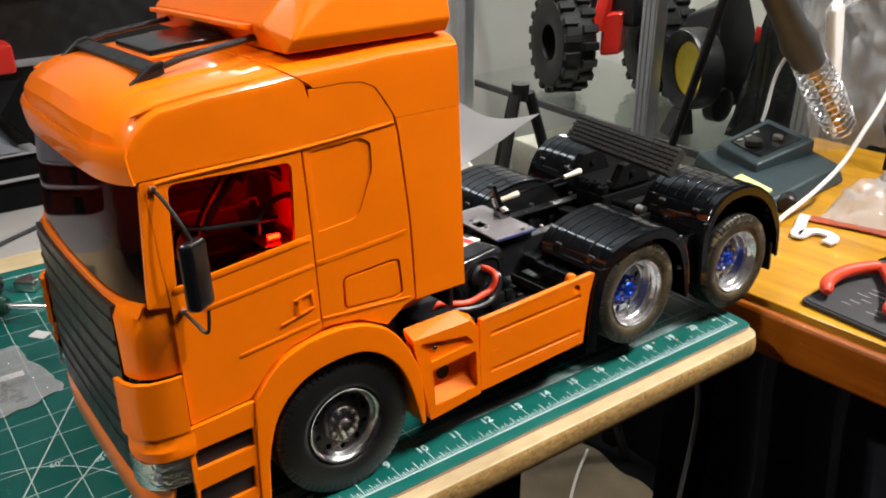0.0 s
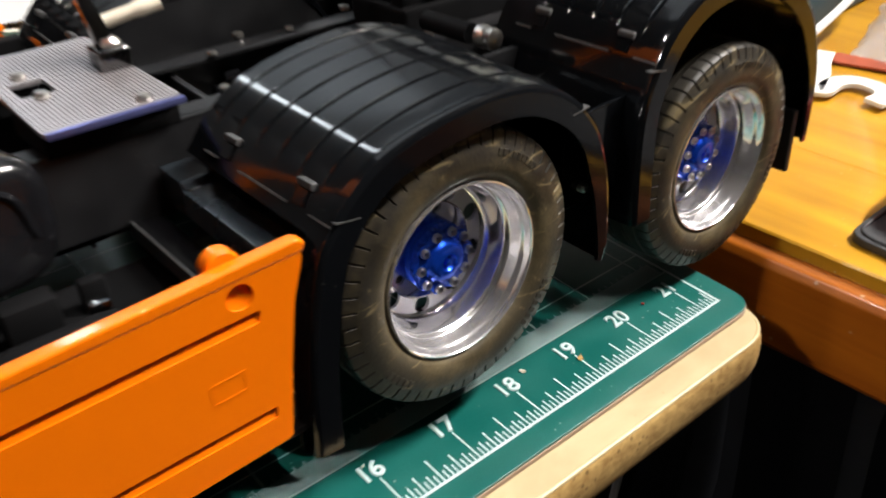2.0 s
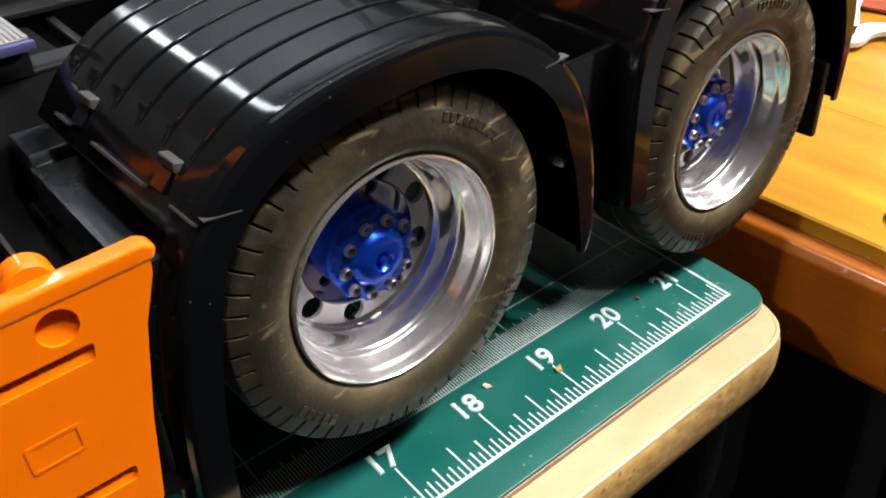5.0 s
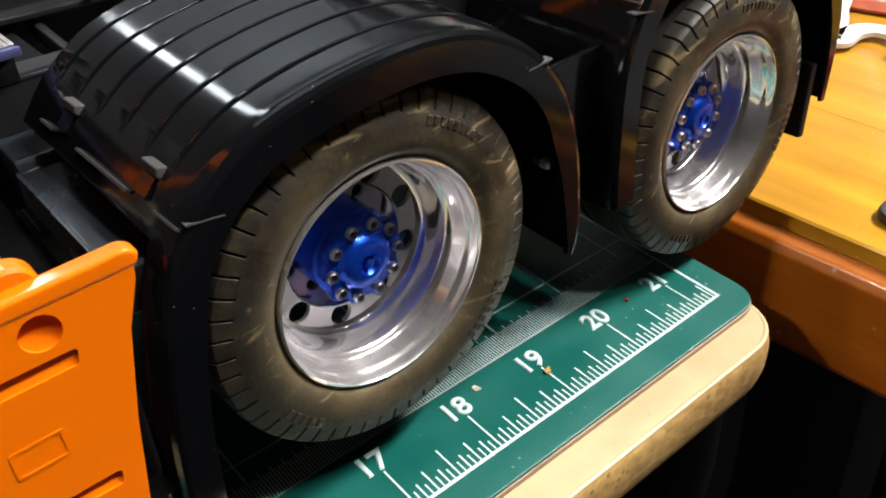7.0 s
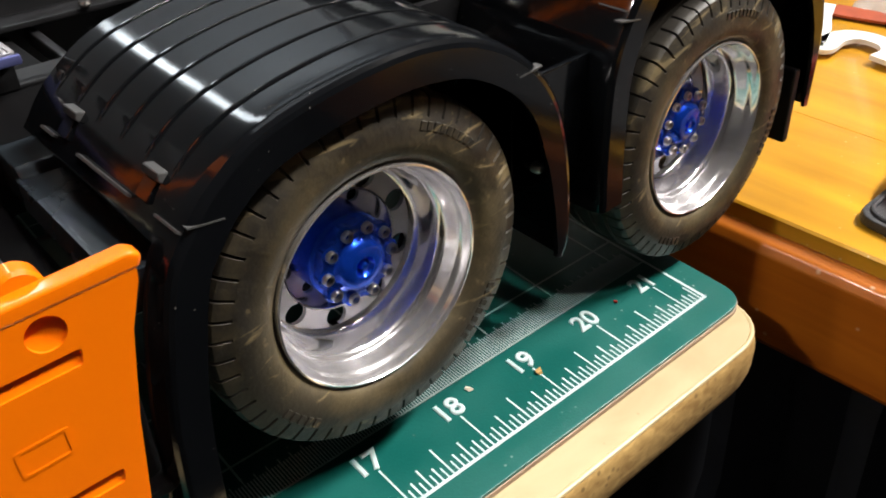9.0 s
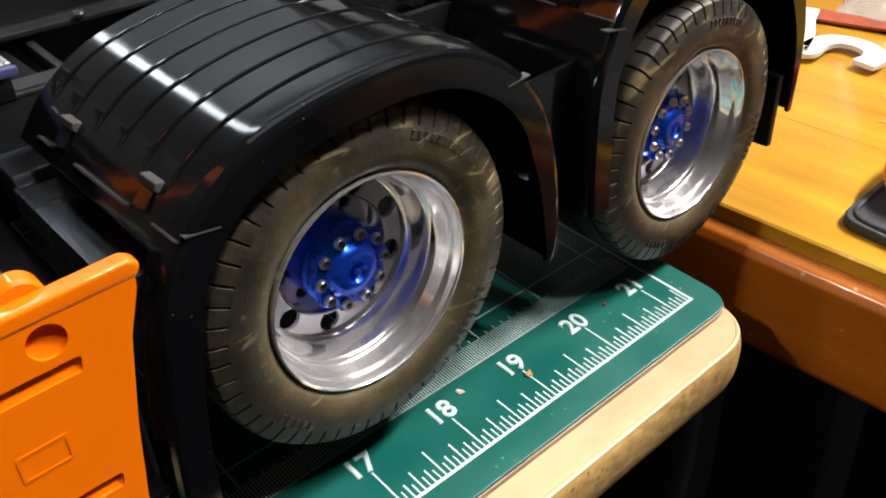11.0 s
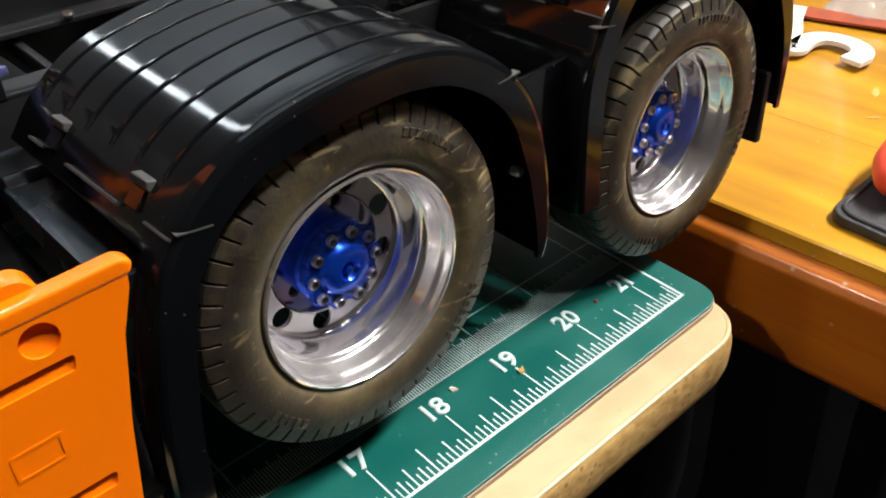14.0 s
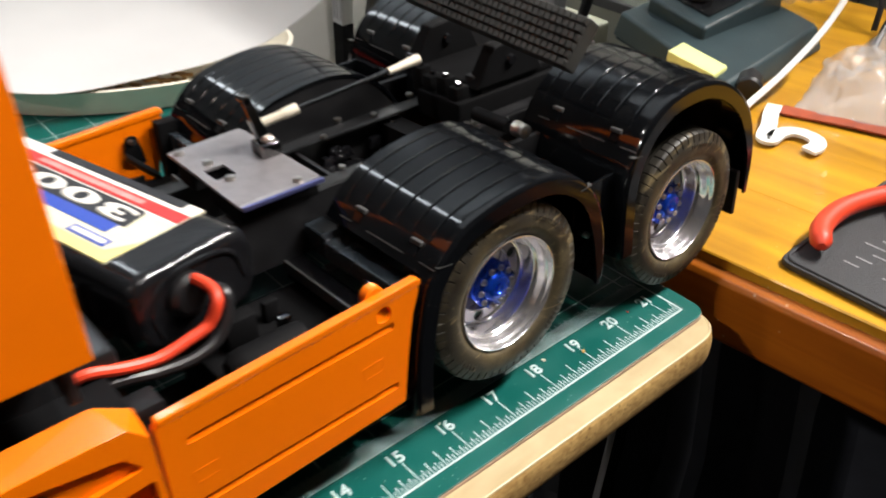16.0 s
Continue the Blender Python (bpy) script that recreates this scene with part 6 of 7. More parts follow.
part("handle", lathe([(0, 0.0), (0.006, 0.0), (0.0085, 0.004), (0.010, 0.02), (0.0105, 0.06), (0.009, 0.075), (0, 0.078)], 18, False, None, dm), principled("dark_green_plastic", (0.006, 0.04, 0.025), 0.35), driver)
part("shaft", lathe([(0, -0.075), (0.0018, -0.075), (0.0024, -0.07), (0.0024, 0.0), (0, 0.0)], 12, False, None, dm), CHROME, driver)
for k, (x, y, w, d, h, mtl, nm, lb) in enumerate(((0.140, 0.365, 0.02, 0.012, 0.010, SATIN, "metal_part", "small black machined part on the mat"), (0.122, 0.352, 0.014, 0.018, 0.012, STEEL, "metal_bracket", "small bright metal bracket on the mat"), (0.105, 0.385, 0.018, 0.012, 0.010, STEEL, "metal_bracket", "small bright metal bracket on the mat"), (0.150, 0.330, 0.016, 0.012, 0.014, DARKCHROME, "gear_case", "small dark metal gear case on the mat"), (0.080, 0.395, 0.020, 0.015, 0.012, SATIN, "metal_part", "small black machined part on the mat"), (0.095, 0.300, 0.014, 0.010, 0.0006, PAPER, "paper_scrap", "small white paper scrap on the mat"))):
    b = box(-w / 2, w / 2, -d / 2, d / 2, 0.0004, h, 0.15 * min(w, d, h), m=Matrix.Translation((x, y, 0)) @ Matrix.Rotation(0.4 + k, 4, "Z"))
    if h > 0.002:
        lathe([(0, -d * 0.6), (h * 0.3, -d * 0.6), (h * 0.3, d * 0.6), (0, d * 0.6)], 12, False, b, Matrix.Translation((x + w * 0.2, y, h * 0.8)))
    tagged(part(nm, b, mtl), lb, "part")

dish = tagged(empty("oval_dish", pose(0.455, 0.430, 0.0004, 0, 0, -28)), "white oval dish with brown crumbs standing on the mat", "dish")
b = bmesh.new()
prof = [(0.80, 0.0), (0.89, 0.001), (0.985, 0.018), (1.0, 0.020), (0.975, 0.0205), (0.79, 0.005), (0.0, 0.004)]
rings = [[b.verts.new((0.125 * r * math.cos(2 * math.pi * k / 40), 0.076 * r * math.sin(2 * math.pi * k / 40), z)) for k in range(40)] for r, z in prof[:-1]]
for r0, r1 in zip(rings, rings[1:]):
    for k in range(40):
        b.faces.new((r0[k], r0[(k + 1) % 40], r1[(k + 1) % 40], r1[k]))
b.faces.new(rings[0][::-1]), b.faces.new(rings[-1])
part("bowl", b, principled("cream_glaze", (0.76, 0.70, 0.58), 0.4, var=0.08), dish)
b = bmesh.new()
for k in range(70):
    x, y = rng.uniform(-0.08, 0.05), rng.uniform(-0.058, -0.020)
    box(-0.0045, 0.0045, -0.0014, 0.0014, 0, 0.002, 0.0004, 1, b, Matrix.Translation((x, y, 0.0055 + 0.002 * (k % 4))) @ Matrix.Rotation(rng.random() * 3, 4, "Z"))
tagged(part("crumbs", b, grained("brown_shavings", (0.18, 0.07, 0.02), (0.5, 0.28, 0.1), 0.7, scale=60), dish), kind="stuff")


near_edge = smooth_path([(0.340, 0.430, 0.0245), (0.3870, 0.3760, 0.0235), (0.4393, 0.3620, 0.0235), (0.4967, 0.3480, 0.0280), (0.5346, 0.3330, 0.042), (0.566, 0.265, 0.103)], 6)
far_edge = smooth_path([(0.385, 0.585, 0.030), (0.415, 0.570, 0.030), (0.455, 0.552, 0.031), (0.505, 0.512, 0.044), (0.538, 0.472, 0.066), (0.564, 0.425, 0.095)], 6)
rows = []
for j in range(15):
    v = j / 14
    rows.append([tuple(a * (1 - v) + c * v + Vector((0, 0, -0.018 * math.sin(math.pi * v) * (i / (len(near_edge) - 1)) ** 2))) for i, (a, c) in enumerate(zip(near_edge, far_edge))])
tagged(part("paper_sheet", sheet(rows, 0.0003), PAPER, None, "", 80), "large curled white paper sheet lying over the dish", "paper")
# ---- on the side table ----
hp = smooth_path([(0.771, 0.0915, 0), (0.755, 0.0850, 0), (0.740, 0.0770, 0), (0.7235, 0.0705, 0), (0.7225, 0.0655, 0), (0.735, 0.0665, 0), (0.744, 0.0630, 0), (0.7475, 0.0550, 0), (0.7455, 0.0465, 0), (0.738, 0.0415, 0), (0.728, 0.0420, 0)], 6)
b = bmesh.new()
rows = []
for i, p in enumerate(hp):
    d = (hp[min(i + 1, len(hp) - 1)] - hp[max(i - 1, 0)]).normalized()
    s = Vector((-d.y, d.x, 0)) * 0.0050
    rows.append([p - s, p + s])
sheet([[tuple(q) for q in r] for r in rows], 0.0022, b)
bmesh.ops.translate(b, verts=b.verts, vec=(0, 0, 0.0024))
tagged(part("printed_hook", b, WHITE_PLASTIC), "white plastic S-shaped hook lying on the table", "hook")
# Dull red stripe along the table, built as a thin sheet.
strap = sheet([[(0.7830 + 0.0070 * v + 0.34 * (0.055 - y) + 0.001 * math.sin(40 * y), y, 0.0016 + 0.0004 * math.sin(70 * y + v)) for v in (-1, -0.5, 0, 0.5, 1)] for y in [0.088 - 0.008 * k for k in range(22)]], 0.0012)
tagged(part("red_stripe", strap, principled("dull_red_stripe", (0.30, 0.050, 0.014), 0.6, var=0.3, scale=150, bump=0.2)), "flat dull red stripe on the table", "strap")

pad = tagged(empty("leather_pad"), "black leather pad with stitched rim on the table", "pad")
po = rounded([(0.6085, -0.215), (0.6085, -0.0090), (0.7350, -0.0060), (0.7600, -0.200)], [0.01, 0.008, 0.01, 0.01], 6)
part("hide", prism(po, 0.0003, 0.0042, axis="z", bevel=0.0012), LEATHER, pad)
cx, cy = sum(p[0] for p in po) / len(po), sum(p[1] for p in po) / len(po)
rim_path = [(cx + (x - cx) * 0.965, cy + (y - cy) * 0.975, 0.0045) for x, y in po]
part("piping", tube(rim_path + rim_path[:1], 0.0009, 8), LEATHER, pad)
GREY_INK = principled("grey_ink", (0.30, 0.30, 0.31), 0.6)
for k in range(12):
    x = 0.632 + k * 0.008
    for j in range(7):
        y0 = -0.030 - rng.random() * 0.01 - j * 0.021
        part("printed_line", box(x, x + 0.0008, y0 - 0.004 - rng.random() * 0.012, y0, 0.0042, 0.0044), GREY_INK, pad)

pl = tagged(empty("cutting_pliers", Matrix.Translation((0.705, -0.024, 0.0050))), "small steel side cutters with red rubber handles on the pad", "pliers")
h1 = smooth_path([(0.0, 0.0, 0.006), (-0.012, 0.006, 0.007), (-0.040, 0.012, 0.008), (-0.066, 0.010, 0.008), (-0.082, 0.001, 0.007)], 6)
h2 = smooth_path([(0.0, 0.0, 0.006), (-0.010, -0.010, 0.007), (-0.030, -0.026, 0.008), (-0.056, -0.040, 0.008), (-0.076, -0.046, 0.007)], 6)
for h in (h1, h2):
    part("handle", tube(h, 0.0056, 12, taper=[0.75, 0.85, 0.95] + [1.0] * (len(h) - 5) + [0.85, 0.4]), RED_RUBBER, pl, "red rubber handle")
for s in (1, -1):
    part("jaw", hull([(-0.008, -0.006 * s, 0.002), (-0.008, -0.006 * s, 0.010), (0.004, 0.007 * s, 0.002), (0.004, 0.007 * s, 0.010), (0.026, 0.0035 * s, 0.003), (0.026, 0.0035 * s, 0.010), (0.034, 0.0010 * s + 0.005, 0.006), (0.014, 0.0008 * s, 0.004), (0.014, 0.0008 * s, 0.010)], 0.0006, 2), DARKCHROME, pl)
part("pivot", lathe([(0, -0.0115), (0.0032, -0.0115), (0.0036, -0.010), (0.0036, -0.002), (0, -0.002)], 16, False, None, Matrix.Rotation(radians(-90), 4, "X")), STEEL, pl)

# soldering station with its holder
st = tagged(empty("soldering_station"), "dark blue-grey soldering station with sloping dial panel on the table", "soldering station")
fx = [(0.746, 0.114), (0.898, 0.126), (0.930, 0.250), (0.790, 0.252)]
part("base", hull([(x, y, 0.0006) for x, y in fx] + [(0.750, 0.120, 0.015), (0.892, 0.132, 0.0215), (0.924, 0.246, 0.030), (0.794, 0.248, 0.022)], 0.003, 3), NAVY, st)
pn = [(0.798, 0.172, 0.029), (0.893, 0.166, 0.041), (0.906, 0.238, 0.046), (0.812, 0.236, 0.034)]
part("panel", hull([(x, y, z) for x, y, z in pn] + [(x + (0.85 - x) * -0.04, y, 0.014) for x, y, _ in pn], 0.003, 3), NAVY, st)


def on_panel(u, v, up=0.0):
    a, b2, c, d = (Vector(p) for p in pn)
    q = a * (1 - u) * (1 - v) + b2 * u * (1 - v) + c * u * v + d * (1 - u) * v
    nrm = (b2 - a).cross(d - a).normalized()
    return q + nrm * up


part("dial_plate", hull([on_panel(u, v, h) for u in (0.14, 0.86) for v in (0.14, 0.86) for h in (0.0, 0.0015)]), BLACK, st)
for u, v, s in ((0.30, 0.50, 0.010), (0.62, 0.36, 0.006)):
    part("button", hull([on_panel(u, v, 0.001) + Vector((s * math.cos(k * 0.7854), s * math.sin(k * 0.7854), h)) for k in range(8) for h in (0.0, 0.006)], 0.0008), SATIN if s > 0.008 else STEEL, st)
for k in range(3):
    p0 = on_panel(0.25 + 0.15 * k, 0.76, 0.0022)
    part("marking", box(p0.x - 0.005, p0.x + 0.005, p0.y - 0.0012, p0.y + 0.0012, p0.z, p0.z + 0.0004), principled("pale_ink", (0.4, 0.42, 0.42), 0.6), st)
part("yellow_strip", hull([(x, y, z) for x, y, z0 in ((0.7510, 0.130, 0.0170), (0.7700, 0.132, 0.0180), (0.7780, 0.176, 0.0205), (0.7570, 0.174, 0.0195)) for z in (z0 - 0.006, z0 + 0.0015)], 0.0006), principled("pale_yellow_sponge", (0.74, 0.76, 0.30), 0.8, var=0.15), st)

holder = tagged(empty("iron_holder"), "steel spring holder with dark grey soldering iron on the station", "iron holder")
A, B = Vector((0.925, 0.158, 0.052)), Vector((0.842, 0.162, 0.138))
ax = (B - A).normalized()
sx = ax.cross(Vector((0, 1, 0))).normalized()
sy = ax.cross(sx)
coil = [A + (B - A) * (k / 220) + (sx * math.cos(k * 2 * math.pi / 20) + sy * math.sin(k * 2 * math.pi / 20)) * (0.0165 + 0.003 * math.sin(k / 220 * math.pi)) for k in range(221)]
part("spring", tube(coil, 0.0012, 8), CHROME, holder, "bright steel coil spring")
part("sleeve", tube([A - ax * 0.005, A + (B - A) * 0.5, B], 0.0052, 12), principled("heat_stained_brass", (0.45, 0.26, 0.08), 0.35, metal=1.0, var=0.3), holder)
part("collar", tube([B - ax * 0.004, B + ax * 0.030, B + ax * 0.050, B + ax * 0.16], 0.0195, 20, taper=[0.86, 1.0, 0.80, 0.66]), principled("dark_grey_plastic", (0.045, 0.045, 0.045), 0.5), holder)
part("bracket", hull([(0.935, 0.170, 0.030), (0.955, 0.175, 0.030), (0.930, 0.185, 0.060), (0.950, 0.19, 0.060), (0.905, 0.178, 0.180), (0.93, 0.182, 0.190), (0.90, 0.188, 0.180), (0.925, 0.195, 0.190)], 0.004, 3), WHITE_PLASTIC, holder)
tagged(part("white_cable", tube(smooth_path([(0.735, 0.098, 0.0045), (0.752, 0.100, 0.008), (0.793, 0.100, 0.021), (0.836, 0.100, 0.042), (0.867, 0.100, 0.073), (0.897, 0.102, 0.101), (0.940, 0.110, 0.150), (0.990, 0.125, 0.2), (1.02, 0.16, 0.22), (1.03, 0.30, 0.10), (1.02, 0.32, 0.003)], 8), 0.0024, 10), WHITE_PLASTIC), "thick white cable rising from the table", "cable")
kn = tagged(empty("round_knob"), "black ribbed knob lying on the table", "knob")
part("cap", lathe([(0, 0.0), (0.008, 0.0), (0.0095, 0.002), (0.0095, 0.016), (0.006, 0.018), (0.006, 0.028), (0, 0.028)], 20, False, None, Matrix.Translation((0.765, 0.110, 0.0100)) @ Matrix.Rotation(radians(-60), 4, "Z")), SATIN, kn)
for x, y, s1, s2, h, sd, tr_ in ((0.845, 0.060, 0.055, 0.040, 0.030, 5.0, 0.3), (0.900, -0.010, 0.060, 0.050, 0.036, 9.0, 0.9), (0.965, 0.060, 0.05, 0.05, 0.05, 12.0, 0.1)):
    tagged(part("film_bag", crumpled(x, y, 0.0, s1, s2, h, sd, 18, tr_), FILM), "crumpled clear plastic bag on the table", "plastic bag", "bags on the table")
b = box(0.79, 1.00, -0.045, -0.030, 0.0006, 0.0016, 0.0004, m=Matrix.Translation((0.02, 0.075, 0)) @ Matrix.Rotation(radians(-4), 4, "Z"))
tagged(part("red_stripe", b, RED_RUBBER), "flat red stripe on the table", "strap")

# ---- display cabinet behind ----
cab = tagged(empty("display_cabinet", Matrix.Translation((1.12, 0.8, -0.75))), "glass display cabinet with aluminium posts and dark contents", "display cabinet")
CO = Vector((-1.12, -0.8, 0.75))


def cpart(name, bm, material, label=""):
    bmesh.ops.translate(bm, verts=bm.verts, vec=CO)
    return part(name, bm, material, cab, label)


for y in (0.312, 0.604, 1.106):
    b = box(1.10, 1.125, y - 0.016, y + 0.016, -0.30, 0.75, 0.002)
    for k in (-1, 0, 1):
        box(1.0985, 1.1005, y + k * 0.010 - 0.0025, y + k * 0.010 + 0.0025, -0.29, 0.74, bm=b)
    cpart("post", b, ALU, "grooved aluminium corner post")
cpart("back_panel", box(1.50, 1.515, 0.30, 1.16, -0.75, 0.75), principled("pale_cabinet_back", (0.66, 0.63, 0.57), 0.7, var=0.08, scale=12))
for z in (-0.110, 0.36):
    cpart("glass_shelf", box(1.136, 1.495, 0.30, 1.13, z - 0.006, z), GLASS, "clear glass shelf")
    cpart("shelf_rail", box(1.126, 1.134, 0.32, 1.09, z - 0.012, z + 0.001, 0.001), principled("dark_grey_metal", (0.10, 0.10, 0.10), 0.4, metal=0.6), "dark shelf rail")
cpart("plinth", box(1.126, 1.495, 0.32, 1.10, -0.75, -0.55), MATT)
for y in (0.312, 0.604, 1.106):
    cpart("foot_post", box(1.100, 1.125, y - 0.016, y + 0.016, -0.75, -0.3005, 0.002), MATT)
cpart("side_panel", box(1.126, 1.495, 0.290, 0.296, -0.55, 0.75), GLASS)

mt = tagged(empty("monster_truck"), "model off-road truck with big knobbly black tyres and red axle parts", "model truck")
for (x, y) in ((1.21, 0.915), (1.36, 0.80)):
    R = 0.0925
    b = lathe([(0.036, -0.030), (0.060, -0.036), (R - 0.008, -0.034), (R - 0.002, -0.026), (R - 0.002, 0.026), (R - 0.008, 0.034), (0.060, 0.036), (0.036, 0.030)], 40, True)
    knobbly = part("tyre", b, FRONT_RUBBER, mt, "knobbly black tyre")
    knobbly.matrix_basis = Matrix.Translation((x, y, -0.109 + R + 0.0065)) @ Matrix.Rotation(radians(70), 4, "Z")
    for k in range(18):
        for s in (-1, 1):
            part("tread_block", box(-0.0075, 0.0075, 0.004 * s, 0.034 * s, R - 0.006, R + 0.006, 0.0012, 1, None, Matrix.Rotation(2 * math.pi * (k + 0.25 * s) / 18, 4, "Y")), FRONT_RUBBER, knobbly)
part("axle_case", hull([(1.24, 0.84, z) for z in (-0.03, 0.05)] + [(1.27, 0.87, z) for z in (-0.03, 0.05)] + [(1.25, 0.80, z) for z in (-0.02, 0.06)] + [(1.29, 0.82, z) for z in (-0.02, 0.06)], 0.006), RED_PLASTIC, mt, "red axle case")
part("strut", tube([(1.24, 0.85, 0.02), (1.26, 0.84, 0.12), (1.30, 0.82, 0.16)], 0.016, 10), RED_PLASTIC, mt, "red strut")
part("frame", box(1.26, 1.40, 0.78, 0.90, 0.03, 0.10, 0.01), SATIN, mt)
yw = tagged(empty("yellow_rim", pose(1.20, 0.577, 0.002, 0, 0, 70)), "yellow model wheel rim standing on the glass shelf", "wheel rim")
part("rim", lathe([(0.0, 0.004), (0.016, 0.004), (0.024, 0.006), (0.038, -0.012), (0.043, -0.016), (0.0450, -0.014), (0.0450, 0.014), (0.0, 0.014)], 36, False), YELLOW, yw)
part("tyre", lathe([(0.0455, -0.010), (0.0600, -0.016), (0.0660, -0.012), (0.0680, -0.004), (0.0680, 0.024), (0.0640, 0.030), (0.0455, 0.018)], 40), SATIN, yw)
part("stand", hull([(x, y, z) for x in (-0.016, 0.016) for y, z in ((0.0, -0.1110), (0.05, -0.1110), (0.008, -0.0670), (0.030, -0.0670))], 0.002), SATIN, yw)
FOIL = principled("black_plastic_wrap", (0.014, 0.016, 0.015), 0.22, var=0.4, scale=30, bump=0.5, bump_scale=45, rough_var=0.08)
case = tagged(empty("wrapped_case", Matrix.Translation((1.36, 0.42, -0.1095))), "large black case wrapped in creased dark plastic film", "case")
part("body", box(-0.10, 0.11, -0.115, 0.085, 0.0, 0.52, 0.015, 3), SATIN, case)
part("film_wrap", crumpled(0.0, 0.0, 0.0, 0.125, 0.118, 0.56, 44.0, 30), FOIL, case, "creased dark plastic film")
part("red_tag", box(-0.130, -0.126, 0.066, 0.076, 0.165, 0.190, 0.002), RED_PLASTIC, case, "small red tag")
buggy = tagged(empty("model_buggy", Matrix.Translation((1.34, 0.66, -0.1095))), "dark model buggy shell with clear film on the glass shelf", "model car")
part("shell", hull([(-0.06, -0.07, 0.02), (0.08, -0.07, 0.02), (-0.06, 0.06, 0.02), (0.08, 0.06, 0.02), (-0.05, -0.06, 0.10), (0.06, -0.06, 0.12), (-0.03, 0.04, 0.17), (0.05, 0.04, 0.19), (-0.03, -0.03, 0.20), (0.05, -0.03, 0.22)], 0.008, 2), SATIN, buggy)
for dx in (-0.05, 0.06):
    part("wheel", lathe([(0.0, -0.082), (0.018, -0.084), (0.030, -0.080), (0.032, -0.060), (0.0, -0.058)], 24, False, None, Matrix.Translation((dx, 0, 0.032))), FRONT_RUBBER, buggy)
tagged(part("white_box", box(1.16, 1.30, 0.42, 0.56, -0.55, -0.30, 0.006), principled("cream_card", (0.62, 0.58, 0.46), 0.7)), "cream cardboard box standing in the cabinet", "box")
tagged(part("white_box", box(1.16, 1.32, 0.66, 1.0, -0.55, -0.22, 0.006), principled("cream_card_b", (0.55, 0.52, 0.43), 0.7)), "large cream cardboard box standing in the cabinet", "box")
tagged(part("black_rod", tube([(1.050, 0.680, -0.75), (1.050, 0.4900, -0.0824), (1.050, 0.4300, 0.1466), (1.065, 0.345, 0.5)], 0.0065, 10), SATIN), "thin black rod leaning against the cabinet", "rod")

# tripod legs of a stand between the benches
std = tagged(empty("tripod_stand", Matrix.Translation((0.872, 0.648, -0.75))), "black folding stand with splayed tube legs on the floor", "stand")
for dx, dy in ((-0.25, -0.12), (0.22, -0.10), (0.0, 0.2)):
    part("leg", tube([(dx, dy, 0.01), (dx * 0.06, dy * 0.06, 0.745)], 0.009, 10), SATIN, std)
part("head", lathe([(0, 0.735), (0.014, 0.735), (0.014, 0.76), (0, 0.76)], 16, False, None, Matrix.Rotation(radians(90), 4, "X")), SATIN, std)

# low cupboard and equipment behind the bench
cup = tagged(empty("low_cupboard", Matrix.Translation((0.1, 0.8, -0.75))), "grey low cupboard with doors standing behind the bench", "cupboard")
GREYT = principled("grey_worktop", (0.30, 0.285, 0.27), 0.6, var=0.12, scale=18)
part("body", box(-0.75, 0.52, -0.27, 0.30, 0.0, 0.690, 0.003), principled("grey_cupboard", (0.22, 0.21, 0.20), 0.6, var=0.08), cup)
part("top", box(-0.76, 0.53, -0.29, 0.31, 0.6905, 0.72, 0.003), GREYT, cup)
for k in range(3):
    part("door", box(-0.74 + 0.42 * k, -0.33 + 0.42 * k, -0.285, -0.2705, 0.03, 0.68, 0.002), principled("pale_door", (0.50, 0.49, 0.47), 0.5, var=0.05), cup)
eq = tagged(empty("equipment_case"), "black equipment case with pale ledges on the cupboard", "equipment case")
part("case", box(-0.35, 0.47, 0.705, 1.05, -0.0295, 0.27, 0.01), SATIN, eq)
for z in (-0.012, 0.016, 0.12, 0.20):
    part("ledge", box(-0.34, 0.29, 0.690, 0.7045, z, z + 0.006, 0.001), principled("grey_ledge", (0.22, 0.22, 0.23), 0.5), eq)
part("front_panel", box(-0.34, 0.20, 0.660, 0.689, -0.0295, 0.0330, 0.002), MATT, eq)
for z in (0.0050, 0.0334):
    part("ledge", box(-0.34, 0.185, 0.654, 0.688, z, z + 0.0024, 0.0006), principled("pale_ledge", (0.30, 0.30, 0.31), 0.5), eq)
part("corner_plate", hull([(x, y, z) for y in (0.6500, 0.6535) for x, z in ((0.150, 0.080), (0.178, 0.118), (0.205, 0.080), (0.178, 0.040))], 0.001), MATT, eq, "black diamond-shaped plate")
part("plate_arm", box(0.170, 0.186, 0.6530, 0.690, 0.060, 0.080, 0.001), MATT, eq)
tagged(part("red_case", box(0.02, 0.176, 0.655, 0.690, 0.1210, 0.152, 0.004), RED_PLASTIC), "red plastic case lying on the grey cloth bag", "case")
tagged(part("cloth_bag", crumpled(0.030, 0.672, 0.0362, 0.130, 0.018, 0.085, 8.0, 14), principled("blue_grey_cloth", (0.15, 0.165, 0.19), 0.8, var=0.35, scale=20)), "blue-grey soft cloth bag standing on the equipment case", "bag")
tagged(part("pen", tube([(0.10, 0.56, -0.0275), (0.165, 0.60, -0.0275)], 0.0022, 8), INK), "thin black pen lying on the cupboard", "pen")
yb = tagged(empty("parts_organiser", Matrix.Translation((0.54, 0.60, -0.0295))), "yellow translucent parts organiser box on the cupboard", "organiser")
YT = principled("translucent_yellow", (0.62, 0.50, 0.02), 0.25, var=0.15, scale=25)
part("box", box(-0.05, 0.058, -0.03, 0.10, 0.0, 0.066, 0.004), YT, yb)
part("lid", box(-0.052, 0.060, -0.032, 0.102, 0.0665, 0.112, 0.004), YT, yb)
